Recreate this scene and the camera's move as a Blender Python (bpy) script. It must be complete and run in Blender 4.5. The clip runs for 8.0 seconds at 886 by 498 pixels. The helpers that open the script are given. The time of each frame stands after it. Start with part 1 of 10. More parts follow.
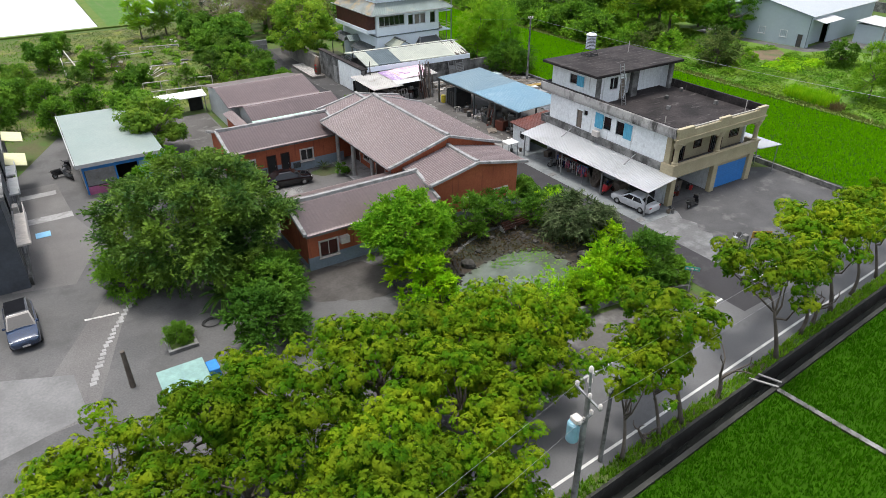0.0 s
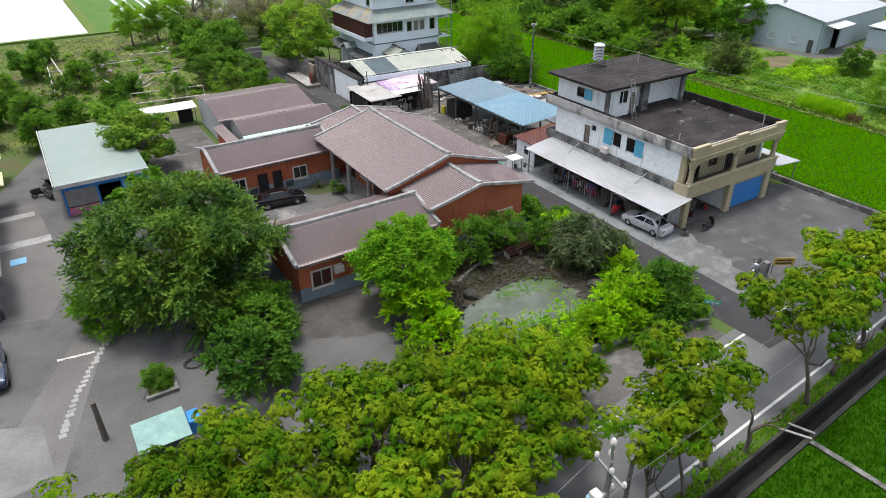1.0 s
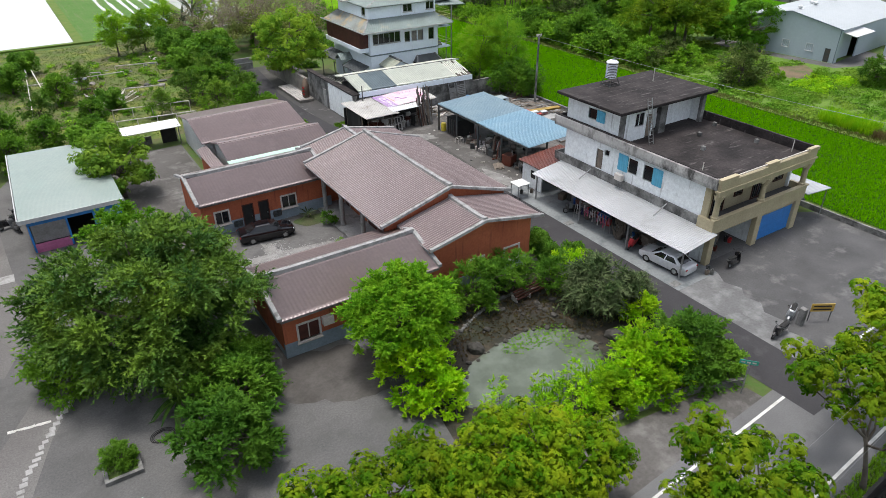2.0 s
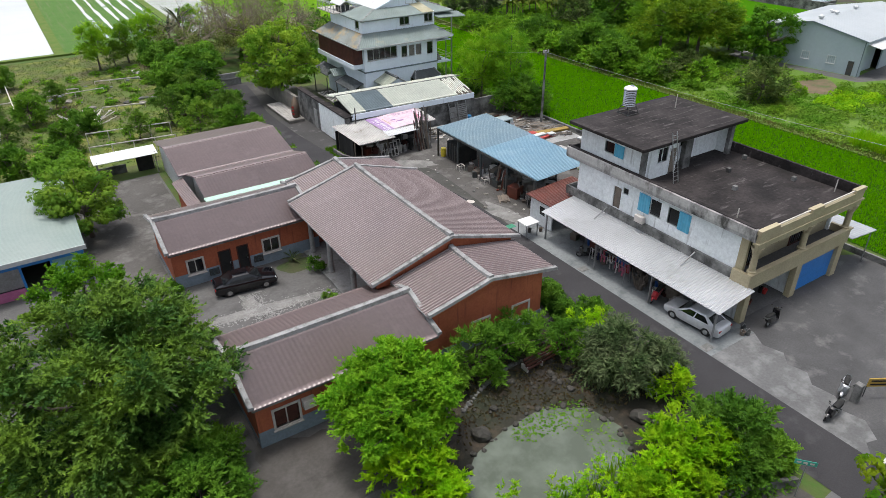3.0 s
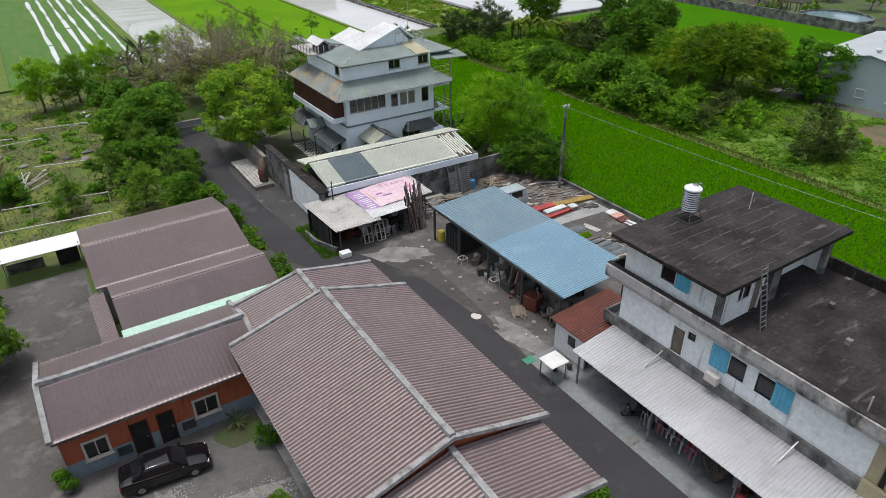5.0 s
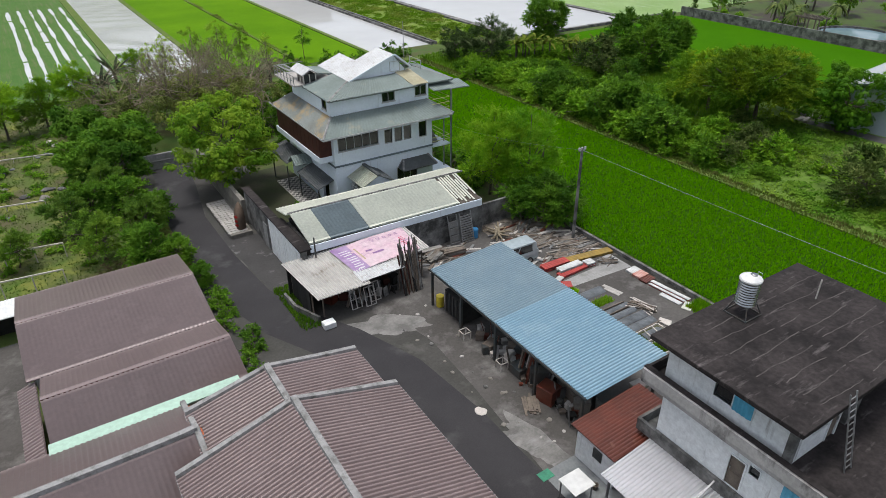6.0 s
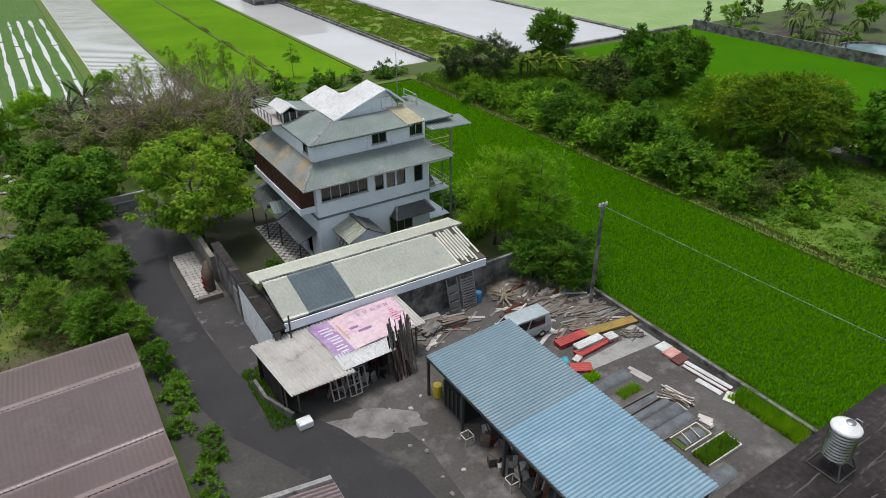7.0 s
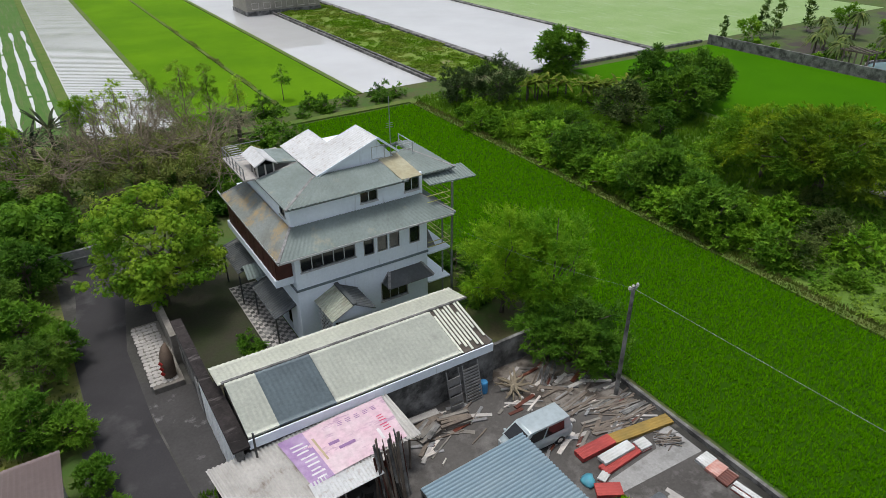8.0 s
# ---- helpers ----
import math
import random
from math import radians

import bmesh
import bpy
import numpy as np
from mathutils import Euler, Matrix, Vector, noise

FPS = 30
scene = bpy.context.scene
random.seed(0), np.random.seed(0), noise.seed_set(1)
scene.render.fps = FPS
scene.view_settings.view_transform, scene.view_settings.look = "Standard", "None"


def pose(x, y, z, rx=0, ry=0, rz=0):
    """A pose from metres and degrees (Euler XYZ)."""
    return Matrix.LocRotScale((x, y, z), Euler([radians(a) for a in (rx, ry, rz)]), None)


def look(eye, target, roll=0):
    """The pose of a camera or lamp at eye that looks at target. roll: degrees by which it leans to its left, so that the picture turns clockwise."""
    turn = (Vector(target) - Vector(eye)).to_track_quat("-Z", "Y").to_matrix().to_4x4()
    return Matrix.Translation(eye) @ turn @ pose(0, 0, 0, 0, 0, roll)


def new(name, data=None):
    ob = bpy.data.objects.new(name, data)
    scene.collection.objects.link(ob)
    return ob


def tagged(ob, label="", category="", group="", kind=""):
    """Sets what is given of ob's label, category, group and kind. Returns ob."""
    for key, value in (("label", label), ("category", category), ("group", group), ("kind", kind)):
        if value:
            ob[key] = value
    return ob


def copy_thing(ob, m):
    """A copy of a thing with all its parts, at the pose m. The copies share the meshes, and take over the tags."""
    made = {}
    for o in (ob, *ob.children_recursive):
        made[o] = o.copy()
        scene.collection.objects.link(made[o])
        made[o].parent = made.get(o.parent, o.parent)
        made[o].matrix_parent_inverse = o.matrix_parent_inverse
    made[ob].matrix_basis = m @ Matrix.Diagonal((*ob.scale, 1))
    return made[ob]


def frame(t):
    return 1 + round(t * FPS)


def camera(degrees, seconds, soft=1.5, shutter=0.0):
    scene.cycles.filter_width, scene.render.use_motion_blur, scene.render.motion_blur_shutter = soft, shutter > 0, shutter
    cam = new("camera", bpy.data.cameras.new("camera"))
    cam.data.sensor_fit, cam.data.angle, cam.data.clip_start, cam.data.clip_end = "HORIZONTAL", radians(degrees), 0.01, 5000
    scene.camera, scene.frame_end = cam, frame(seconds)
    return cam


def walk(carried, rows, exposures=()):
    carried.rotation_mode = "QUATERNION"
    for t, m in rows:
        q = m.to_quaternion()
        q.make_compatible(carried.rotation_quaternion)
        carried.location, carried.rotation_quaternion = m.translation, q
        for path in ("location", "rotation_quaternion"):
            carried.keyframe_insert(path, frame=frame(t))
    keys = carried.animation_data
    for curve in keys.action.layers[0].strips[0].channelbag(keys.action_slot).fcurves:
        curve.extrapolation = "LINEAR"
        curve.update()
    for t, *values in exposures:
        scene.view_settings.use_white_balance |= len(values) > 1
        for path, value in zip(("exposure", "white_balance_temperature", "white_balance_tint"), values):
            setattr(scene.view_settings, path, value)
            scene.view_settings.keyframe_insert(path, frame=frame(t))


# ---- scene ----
cam = camera(68.4, 8.0, soft=0.6)
PATH = [
    (0, (3.196, -2.28, 25.968), (4.123, -0.822, 24.961), -0.2),
    (0.5, (4.06, -0.867, 26.033), (4.987, 0.591, 25.026), -0.3),
    (1, (5.195, 1.008, 26.138), (6.123, 2.466, 25.131), -0.3),
    (1.5, (6.586, 3.253, 26.245), (7.514, 4.71, 25.238), -0.4),
    (3, (11.937, 11.614, 26.842), (12.864, 13.07, 25.832), -0.6),
    (3.5, (14.077, 14.787, 27.047), (15.004, 16.243, 26.038), -0.7),
    (4, (16.239, 18.161, 27.42), (17.167, 19.615, 26.409), -0.7),
    (4.5, (18.574, 21.69, 27.77), (19.501, 23.144, 26.758), -0.8),
    (6, (25.618, 32.618, 28.42), (26.554, 34.076, 27.421), -0.4),
    (6.5, (28.116, 36.387, 28.685), (29.053, 37.847, 27.689), -0.4),
    (7, (30.586, 40.156, 28.936), (31.526, 41.616, 27.944), -0.3),
    (7.5, (33.126, 44.1, 29.444), (34.068, 45.559, 28.451), -0.2),
    (8, (35.692, 47.85, 29.814), (36.63, 49.314, 28.825), -0.2),
]
walk(cam, [(t, look(eye, target, roll)) for t, eye, target, roll in PATH], exposures=[(0.0, 0.82), (1.5, 0.76), (3.5, 0.50), (4.5, 0.32), (6.0, 0.18), (8.0, 0.06)])

# ---- light ----
world = bpy.data.worlds.new("sky")
scene.world = world
world.use_nodes = True
wn = world.node_tree
wn.nodes.clear()
sky = wn.nodes.new("ShaderNodeTexSky")
sky.sky_type = "NISHITA"
sky.sun_disc = False
SUN_ELEV, SUN_AZ = radians(82), radians(325)
sky.sun_elevation, sky.sun_rotation = SUN_ELEV, SUN_AZ
sky.air_density, sky.dust_density, sky.ozone_density = 1.0, 4.0, 1.0
hs = wn.nodes.new("ShaderNodeHueSaturation")
hs.inputs["Saturation"].default_value = 0.48
bg = wn.nodes.new("ShaderNodeBackground")
bg.inputs["Strength"].default_value = 0.15
wo = wn.nodes.new("ShaderNodeOutputWorld")
wn.links.new(sky.outputs["Color"], hs.inputs["Color"])
wn.links.new(hs.outputs["Color"], bg.inputs["Color"])
wn.links.new(bg.outputs["Background"], wo.inputs["Surface"])
sun_data = bpy.data.lights.new("sun", "SUN")
sun_data.energy, sun_data.angle, sun_data.color = 1.5, radians(12), (1.0, 0.97, 0.92)
sun = new("sun", sun_data)
sun_way = Vector((math.sin(SUN_AZ) * math.cos(SUN_ELEV), math.cos(SUN_AZ) * math.cos(SUN_ELEV), math.sin(SUN_ELEV)))
sun.matrix_world = look(sun_way * 200, (0, 0, 0))


# ---- materials ----
def node_mat(name):
    m = bpy.data.materials.new(name)
    m.use_nodes = True
    nt = m.node_tree
    return m, nt, nt.nodes["Principled BSDF"]


def add_node(nt, kind, **inputs):
    n = nt.nodes.new(kind)
    for k, v in inputs.items():
        n.inputs[k.replace("_", " ")].default_value = v
    return n


def noise_node(nt, vec, scale, detail=4.0, rough=0.55):
    n = add_node(nt, "ShaderNodeTexNoise", Scale=scale, Detail=detail, Roughness=rough)
    nt.links.new(vec, n.inputs["Vector"])
    return n.outputs["Fac"]


def ramp_node(nt, fac, lo, hi, a=(0, 0, 0, 1), b=(1, 1, 1, 1)):
    r = nt.nodes.new("ShaderNodeValToRGB")
    r.color_ramp.elements[0].position, r.color_ramp.elements[1].position = lo, hi
    r.color_ramp.elements[0].color, r.color_ramp.elements[1].color = a, b
    nt.links.new(fac, r.inputs["Fac"])
    return r.outputs["Color"]


def mix_node(nt, fac, a, b, blend="MIX"):
    n = nt.nodes.new("ShaderNodeMix")
    n.data_type, n.blend_type = "RGBA", blend
    for sock, v in ((0, fac), (6, a), (7, b)):
        if isinstance(v, bpy.types.NodeSocket):
            nt.links.new(v, n.inputs[sock])
        elif isinstance(v, (int, float)):
            n.inputs[sock].default_value = v
        else:
            n.inputs[sock].default_value = (*v[:3], 1)
    return n.outputs[2]


def surf(name, base, other=None, big=0.35, fine=6.0, rough=0.8, metal=0.0, bump=0.15, stain=None, stain_scale=0.8,
         stain_at=(0.52, 0.7), streak=None, island=0.0, spec=0.3, fine_mix=0.35, stretch=None):
    """A surface with variation at two scales, optional stains and streaks that run down."""
    m, nt, bsdf = node_mat(name)
    geo = nt.nodes.new("ShaderNodeNewGeometry")
    pos = geo.outputs["Position"]
    other = other or tuple(c * 0.75 for c in base)
    col = mix_node(nt, ramp_node(nt, noise_node(nt, pos, big, 5), 0.35, 0.65), base, other)
    fine_fac = noise_node(nt, pos, fine, 6, 0.65)
    col = mix_node(nt, fine_mix, col, ramp_node(nt, fine_fac, 0.3, 0.7, (0.55, 0.55, 0.55, 1), (1.35, 1.35, 1.35, 1)), "MULTIPLY")
    if stain:
        sv = pos
        if stretch:
            sm = nt.nodes.new("ShaderNodeMapping")
            sm.inputs["Scale"].default_value = stretch
            sm.inputs["Rotation"].default_value = (0, 0, 0.35)
            nt.links.new(pos, sm.inputs["Vector"])
            sv = sm.outputs["Vector"]
        col = mix_node(nt, ramp_node(nt, noise_node(nt, sv, stain_scale, 8, 0.65), *stain_at), col, stain)
    if streak:
        mp = nt.nodes.new("ShaderNodeMapping")
        mp.inputs["Scale"].default_value = (3.0, 3.0, 0.25)
        nt.links.new(pos, mp.inputs["Vector"])
        col = mix_node(nt, ramp_node(nt, noise_node(nt, mp.outputs["Vector"], 1.2, 6, 0.6), streak[3], streak[3] + 0.18), col, streak[:3])
    if island:
        col = mix_node(nt, island, col, ramp_node(nt, geo.outputs["Random Per Island"], 0.0, 1.0, (0.45, 0.45, 0.45, 1), (1.5, 1.5, 1.5, 1)), "MULTIPLY")
    nt.links.new(col, bsdf.inputs["Base Color"])
    bsdf.inputs["Roughness"].default_value, bsdf.inputs["Metallic"].default_value = rough, metal
    bsdf.inputs["Specular IOR Level"].default_value = spec
    if bump:
        bp = add_node(nt, "ShaderNodeBump", Strength=bump, Distance=0.05)
        nt.links.new(fine_fac, bp.inputs["Height"])
        nt.links.new(bp.outputs["Normal"], bsdf.inputs["Normal"])
    return m


def leaf_mat(name, dark, light, tip=None, rough=0.55, trans=0.25, spec=0.08, drift_scale=0.9):
    """Foliage: each leaf has a tone of its own, whole sprays drift in colour, and light comes through."""
    m, nt, bsdf = node_mat(name)
    geo = nt.nodes.new("ShaderNodeNewGeometry")
    col = mix_node(nt, geo.outputs["Random Per Island"], dark, light)
    drift = ramp_node(nt, noise_node(nt, geo.outputs["Position"], drift_scale, 3), 0.4, 0.68)
    if tip:
        col = mix_node(nt, drift, col, tip)
    else:
        col = mix_node(nt, drift, col, tuple(c * 1.35 for c in light))
    info = nt.nodes.new("ShaderNodeObjectInfo")
    col = mix_node(nt, 0.75, col, ramp_node(nt, info.outputs["Random"], 0.0, 1.0, (0.55, 0.62, 0.7, 1), (1.45, 1.35, 1.1, 1)), "MULTIPLY")
    nt.links.new(col, bsdf.inputs["Base Color"])
    bsdf.inputs["Roughness"].default_value = rough
    bsdf.inputs["Specular IOR Level"].default_value = spec
    tr = nt.nodes.new("ShaderNodeBsdfTranslucent")
    nt.links.new(col, tr.inputs["Color"])
    mx = nt.nodes.new("ShaderNodeMixShader")
    mx.inputs[0].default_value = trans
    nt.links.new(bsdf.outputs[0], mx.inputs[1])
    nt.links.new(tr.outputs[0], mx.inputs[2])
    nt.links.new(mx.outputs[0], nt.nodes["Material Output"].inputs["Surface"])
    return m


def glass_mat(name, tint=(0.03, 0.035, 0.04), rough=0.08):
    m, nt, bsdf = node_mat(name)
    bsdf.inputs["Base Color"].default_value = (*tint, 1)
    bsdf.inputs["Roughness"].default_value = rough
    bsdf.inputs["Specular IOR Level"].default_value = 0.6
    return m


def paint_mat(name, base, rough=0.25, metal=0.0, coat=0.5):
    m, nt, bsdf = node_mat(name)
    geo = nt.nodes.new("ShaderNodeNewGeometry")
    col = mix_node(nt, ramp_node(nt, noise_node(nt, geo.outputs["Position"], 3.0, 5), 0.35, 0.7), base, tuple(c * 0.82 for c in base))
    nt.links.new(col, bsdf.inputs["Base Color"])
    bsdf.inputs["Roughness"].default_value, bsdf.inputs["Metallic"].default_value = rough, metal
    bsdf.inputs["Coat Weight"].default_value = coat
    return m


def water_mat(name, base, other, scale, rough=0.05, bump=0.04):
    m, nt, bsdf = node_mat(name)
    geo = nt.nodes.new("ShaderNodeNewGeometry")
    col = mix_node(nt, ramp_node(nt, noise_node(nt, geo.outputs["Position"], scale, 6, 0.6), 0.4, 0.62), base, other)
    nt.links.new(col, bsdf.inputs["Base Color"])
    bsdf.inputs["Roughness"].default_value = rough
    bsdf.inputs["Specular IOR Level"].default_value = 0.5
    bp = add_node(nt, "ShaderNodeBump", Strength=bump, Distance=0.05)
    nt.links.new(noise_node(nt, geo.outputs["Position"], 1.7, 3), bp.inputs["Height"])
    nt.links.new(bp.outputs["Normal"], bsdf.inputs["Normal"])
    return m


M_SOIL = surf("soil_and_grass", (0.07, 0.115, 0.02), (0.085, 0.08, 0.04), big=0.12, fine=3.5, bump=0.5, rough=0.95,
              stain=(0.055, 0.11, 0.02), stain_scale=0.35, stain_at=(0.45, 0.62))
M_CONC = surf("worn_concrete", (0.125, 0.123, 0.122), (0.086, 0.086, 0.086), big=0.16, fine=9, rough=0.88, bump=0.15, fine_mix=0.55,
              stain=(0.075, 0.075, 0.073), stain_scale=0.45, stain_at=(0.5, 0.68))
M_DIRTYCONC = surf("dusty_work_concrete", (0.10, 0.095, 0.09), (0.065, 0.061, 0.057), big=0.25, fine=5, rough=0.9, bump=0.15,
                   stain=(0.17, 0.163, 0.157), stain_scale=0.5, stain_at=(0.5, 0.68))
M_CONC_PALE = surf("pale_concrete", (0.34, 0.34, 0.335), (0.25, 0.25, 0.245), big=0.4, fine=6, rough=0.88, bump=0.1,
                   stain=(0.18, 0.18, 0.17), stain_scale=0.9, stain_at=(0.52, 0.66))
M_GRAVEL = surf("packed_gravel", (0.165, 0.16, 0.156), (0.12, 0.115, 0.113), big=0.2, fine=11, rough=0.95, bump=0.35, fine_mix=0.6)
M_ASPH = surf("asphalt", (0.043, 0.042, 0.045), (0.032, 0.031, 0.034), big=0.25, fine=14, rough=0.9, bump=0.15,
              stain=(0.068, 0.067, 0.069), stain_scale=0.3, stain_at=(0.55, 0.7))
M_ROAD = surf("worn_road_asphalt", (0.135, 0.135, 0.138), (0.11, 0.11, 0.113), big=0.2, fine=14, rough=0.9, bump=0.12, stain=(0.09, 0.09, 0.092), stain_scale=0.35, stain_at=(0.56, 0.72))
M_ASPH_YARD = surf("old_yard_asphalt", (0.088, 0.088, 0.09), (0.06, 0.06, 0.062), big=0.3, fine=9, rough=0.9, bump=0.15,
                   stain=(0.16, 0.16, 0.157), stain_scale=0.5, stain_at=(0.55, 0.75))
M_APRON = surf("damp_blue_grey_concrete", (0.20, 0.215, 0.22), (0.15, 0.165, 0.17), big=0.3, fine=5, rough=0.7, bump=0.1, stain=(0.09, 0.10, 0.105), stain_scale=0.6, stain_at=(0.5, 0.68))
M_LINE = surf("road_line_paint", (0.62, 0.62, 0.60), (0.45, 0.45, 0.43), big=1.5, fine=8, rough=0.7, bump=0.05)
M_DITCH = surf("wet_mossy_concrete", (0.045, 0.045, 0.04), (0.025, 0.025, 0.022), big=0.6, fine=5, rough=0.7, bump=0.3,
               stain=(0.12, 0.115, 0.10), stain_scale=0.8, stain_at=(0.58, 0.72))
M_TILE = surf("mauve_roof_tile", (0.235, 0.183, 0.18), (0.20, 0.154, 0.152), big=0.25, fine=4, rough=0.3, bump=0.0, spec=0.5,
              stain=(0.265, 0.21, 0.207), stain_scale=0.5, stain_at=(0.53, 0.75), fine_mix=0.2)
M_RIDGE = surf("grey_ridge_mortar", (0.32, 0.32, 0.32), (0.23, 0.23, 0.23), big=1.2, fine=6, rough=0.9, bump=0.2,
               stain=(0.13, 0.13, 0.125), stain_scale=1.6, stain_at=(0.5, 0.66))
M_BRICK = surf("orange_brick_wall", (0.42, 0.125, 0.06), (0.33, 0.09, 0.045), big=0.5, fine=7, rough=0.85, bump=0.1,
               streak=(0.18, 0.055, 0.035, 0.56))
M_WAINSCOT = surf("blue_grey_wainscot", (0.24, 0.30, 0.35), (0.19, 0.235, 0.275), big=0.8, fine=6, rough=0.85)
M_TRIM = surf("cream_window_trim", (0.58, 0.54, 0.50), (0.48, 0.45, 0.42), big=1.5, fine=7, rough=0.7)
M_WHITEWALL = surf("weathered_white_wall", (0.80, 0.83, 0.84), (0.73, 0.77, 0.78), big=0.4, fine=4, rough=0.85, bump=0.06,
                   streak=(0.30, 0.30, 0.29, 0.60))
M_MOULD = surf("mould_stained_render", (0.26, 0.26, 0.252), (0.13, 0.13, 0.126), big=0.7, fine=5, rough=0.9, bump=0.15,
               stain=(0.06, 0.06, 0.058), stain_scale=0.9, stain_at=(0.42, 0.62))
M_PARAPET = surf("streaked_pale_parapet", (0.47, 0.46, 0.45), (0.36, 0.355, 0.345), big=0.5, fine=5, rough=0.9, bump=0.12,
                 stain=(0.07, 0.068, 0.065), stain_scale=0.75, stain_at=(0.5, 0.66), stretch=(1.0, 1.0, 0.45))
M_BLACKROOF = surf("blackened_flat_roof", (0.016, 0.014, 0.014), (0.042, 0.036, 0.036), big=0.5, fine=4, rough=0.8, bump=0.25, spec=0.18, fine_mix=0.7,
                   stain=(0.21, 0.19, 0.19), stain_scale=1.3, stain_at=(0.58, 0.86), stretch=(0.35, 1.7, 1.0))
M_CREAMTILE = surf("cream_facade_tile", (0.42, 0.365, 0.24), (0.36, 0.31, 0.20), big=0.8, fine=9, rough=0.5, bump=0.05,
                   streak=(0.30, 0.26, 0.19, 0.62))
M_BLUESHUTTER = paint_mat("blue_shutter_paint", (0.03, 0.20, 0.55), rough=0.4, coat=0.1)
M_CYANPANEL = paint_mat("pale_blue_shutter_paint", (0.10, 0.42, 0.62), rough=0.5, coat=0.0)
M_GALV = surf("galvanised_sheet", (0.54, 0.55, 0.57), (0.46, 0.47, 0.485), big=0.25, fine=3, rough=0.42, metal=0.55, bump=0.03,
              stain=(0.38, 0.38, 0.38), stain_scale=0.5, stain_at=(0.6, 0.8), fine_mix=0.1)
M_BLUETIN = surf("faded_blue_tin", (0.19, 0.32, 0.415), (0.225, 0.35, 0.435), big=0.18, fine=3, rough=0.33, bump=0.03,
                 stain=(0.33, 0.45, 0.52), stain_scale=0.4, stain_at=(0.55, 0.8), fine_mix=0.12)
M_TEALTIN = surf("pale_green_tin", (0.22, 0.275, 0.255), (0.26, 0.305, 0.285), big=0.18, fine=3, rough=0.4, bump=0.03,
                 stain=(0.22, 0.29, 0.27), stain_scale=0.3, stain_at=(0.55, 0.8), fine_mix=0.12)
M_OLDTIN = surf("dull_old_tin", (0.50, 0.49, 0.47), (0.40, 0.39, 0.37), big=0.5, fine=4, rough=0.6, metal=0.2, bump=0.06,
                stain=(0.20, 0.17, 0.14), stain_scale=1.0, stain_at=(0.58, 0.72))
M_RUST = surf("rusted_tin", (0.13, 0.034, 0.02), (0.085, 0.024, 0.015), big=0.7, fine=5, rough=0.32, spec=0.5, bump=0.1,
              stain=(0.30, 0.17, 0.12), stain_scale=1.0, stain_at=(0.6, 0.74))
M_STEEL = surf("dark_painted_steel", (0.06, 0.075, 0.08), (0.09, 0.08, 0.07), big=1.5, fine=8, rough=0.55, metal=0.3)
M_GREYSTEEL = surf("grey_steel", (0.34, 0.35, 0.36), (0.25, 0.25, 0.25), big=1.5, fine=8, rough=0.45, metal=0.6)
M_STAINLESS = surf("stainless_steel", (0.48, 0.49, 0.50), (0.36, 0.37, 0.38), big=1.5, fine=5, rough=0.2, metal=0.95, bump=0.02)
M_HOUSEWHITE = surf("pale_blue_white_render", (0.80, 0.88, 0.95), (0.74, 0.82, 0.89), big=0.4, fine=5, rough=0.75, bump=0.03, fine_mix=0.12,
                    streak=(0.46, 0.49, 0.52, 0.63))
M_SLATE = surf("grey_green_roof_tile", (0.215, 0.265, 0.255), (0.17, 0.21, 0.20), big=0.4, fine=5, rough=0.6, bump=0.08,
               stain=(0.38, 0.36, 0.26), stain_scale=0.35, stain_at=(0.58, 0.72))
M_MOSSSLATE = surf("mossy_roof_tile", (0.22, 0.245, 0.235), (0.17, 0.18, 0.165), big=0.5, fine=5, rough=0.8, bump=0.1,
                   stain=(0.36, 0.27, 0.14), stain_scale=0.4, stain_at=(0.47, 0.6))
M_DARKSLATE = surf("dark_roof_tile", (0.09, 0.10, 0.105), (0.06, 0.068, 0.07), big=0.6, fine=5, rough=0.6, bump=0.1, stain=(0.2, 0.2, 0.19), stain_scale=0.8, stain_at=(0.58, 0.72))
M_WHITESHEET = surf("weathered_white_sheet", (0.60, 0.62, 0.63), (0.52, 0.53, 0.54), big=0.5, fine=4, rough=0.55, bump=0.05, streak=(0.36, 0.33, 0.30, 0.56))
M_PALEROOF = surf("pale_roof_sheet", (0.50, 0.52, 0.52), (0.42, 0.44, 0.44), big=0.4, fine=4, rough=0.6, bump=0.05)
M_CREAMROOF = surf("cream_roof_tile", (0.63, 0.655, 0.565), (0.55, 0.575, 0.50), big=0.35, fine=5, rough=0.6, bump=0.08,
                   stain=(0.46, 0.47, 0.41), stain_scale=0.7, stain_at=(0.62, 0.74))
M_GREYPATCH = surf("slate_grey_patch", (0.18, 0.23, 0.25), (0.15, 0.19, 0.21), big=0.5, fine=5, rough=0.6)
M_DARKWOOD = surf("dark_red_brown_panel", (0.085, 0.03, 0.022), (0.06, 0.022, 0.017), big=1.5, fine=7, rough=0.6)
M_WOOD = surf("grey_weathered_timber", (0.19, 0.16, 0.13), (0.12, 0.10, 0.085), big=1.5, fine=10, rough=0.85, bump=0.2)
M_STONE = surf("rubble_stone", (0.24, 0.225, 0.20), (0.16, 0.15, 0.135), big=1.0, fine=5, rough=0.9, bump=0.3)
M_PALESTONE = surf("pale_paving_stone", (0.44, 0.42, 0.40), (0.34, 0.33, 0.31), big=1.0, fine=6, rough=0.85, bump=0.15)
# near-black: painted shade inside openings, and plain black things and lettering
M_DARK = surf("interior_shade_and_black", (0.02, 0.02, 0.02), (0.03, 0.03, 0.028), big=1.0, fine=5, rough=0.9)
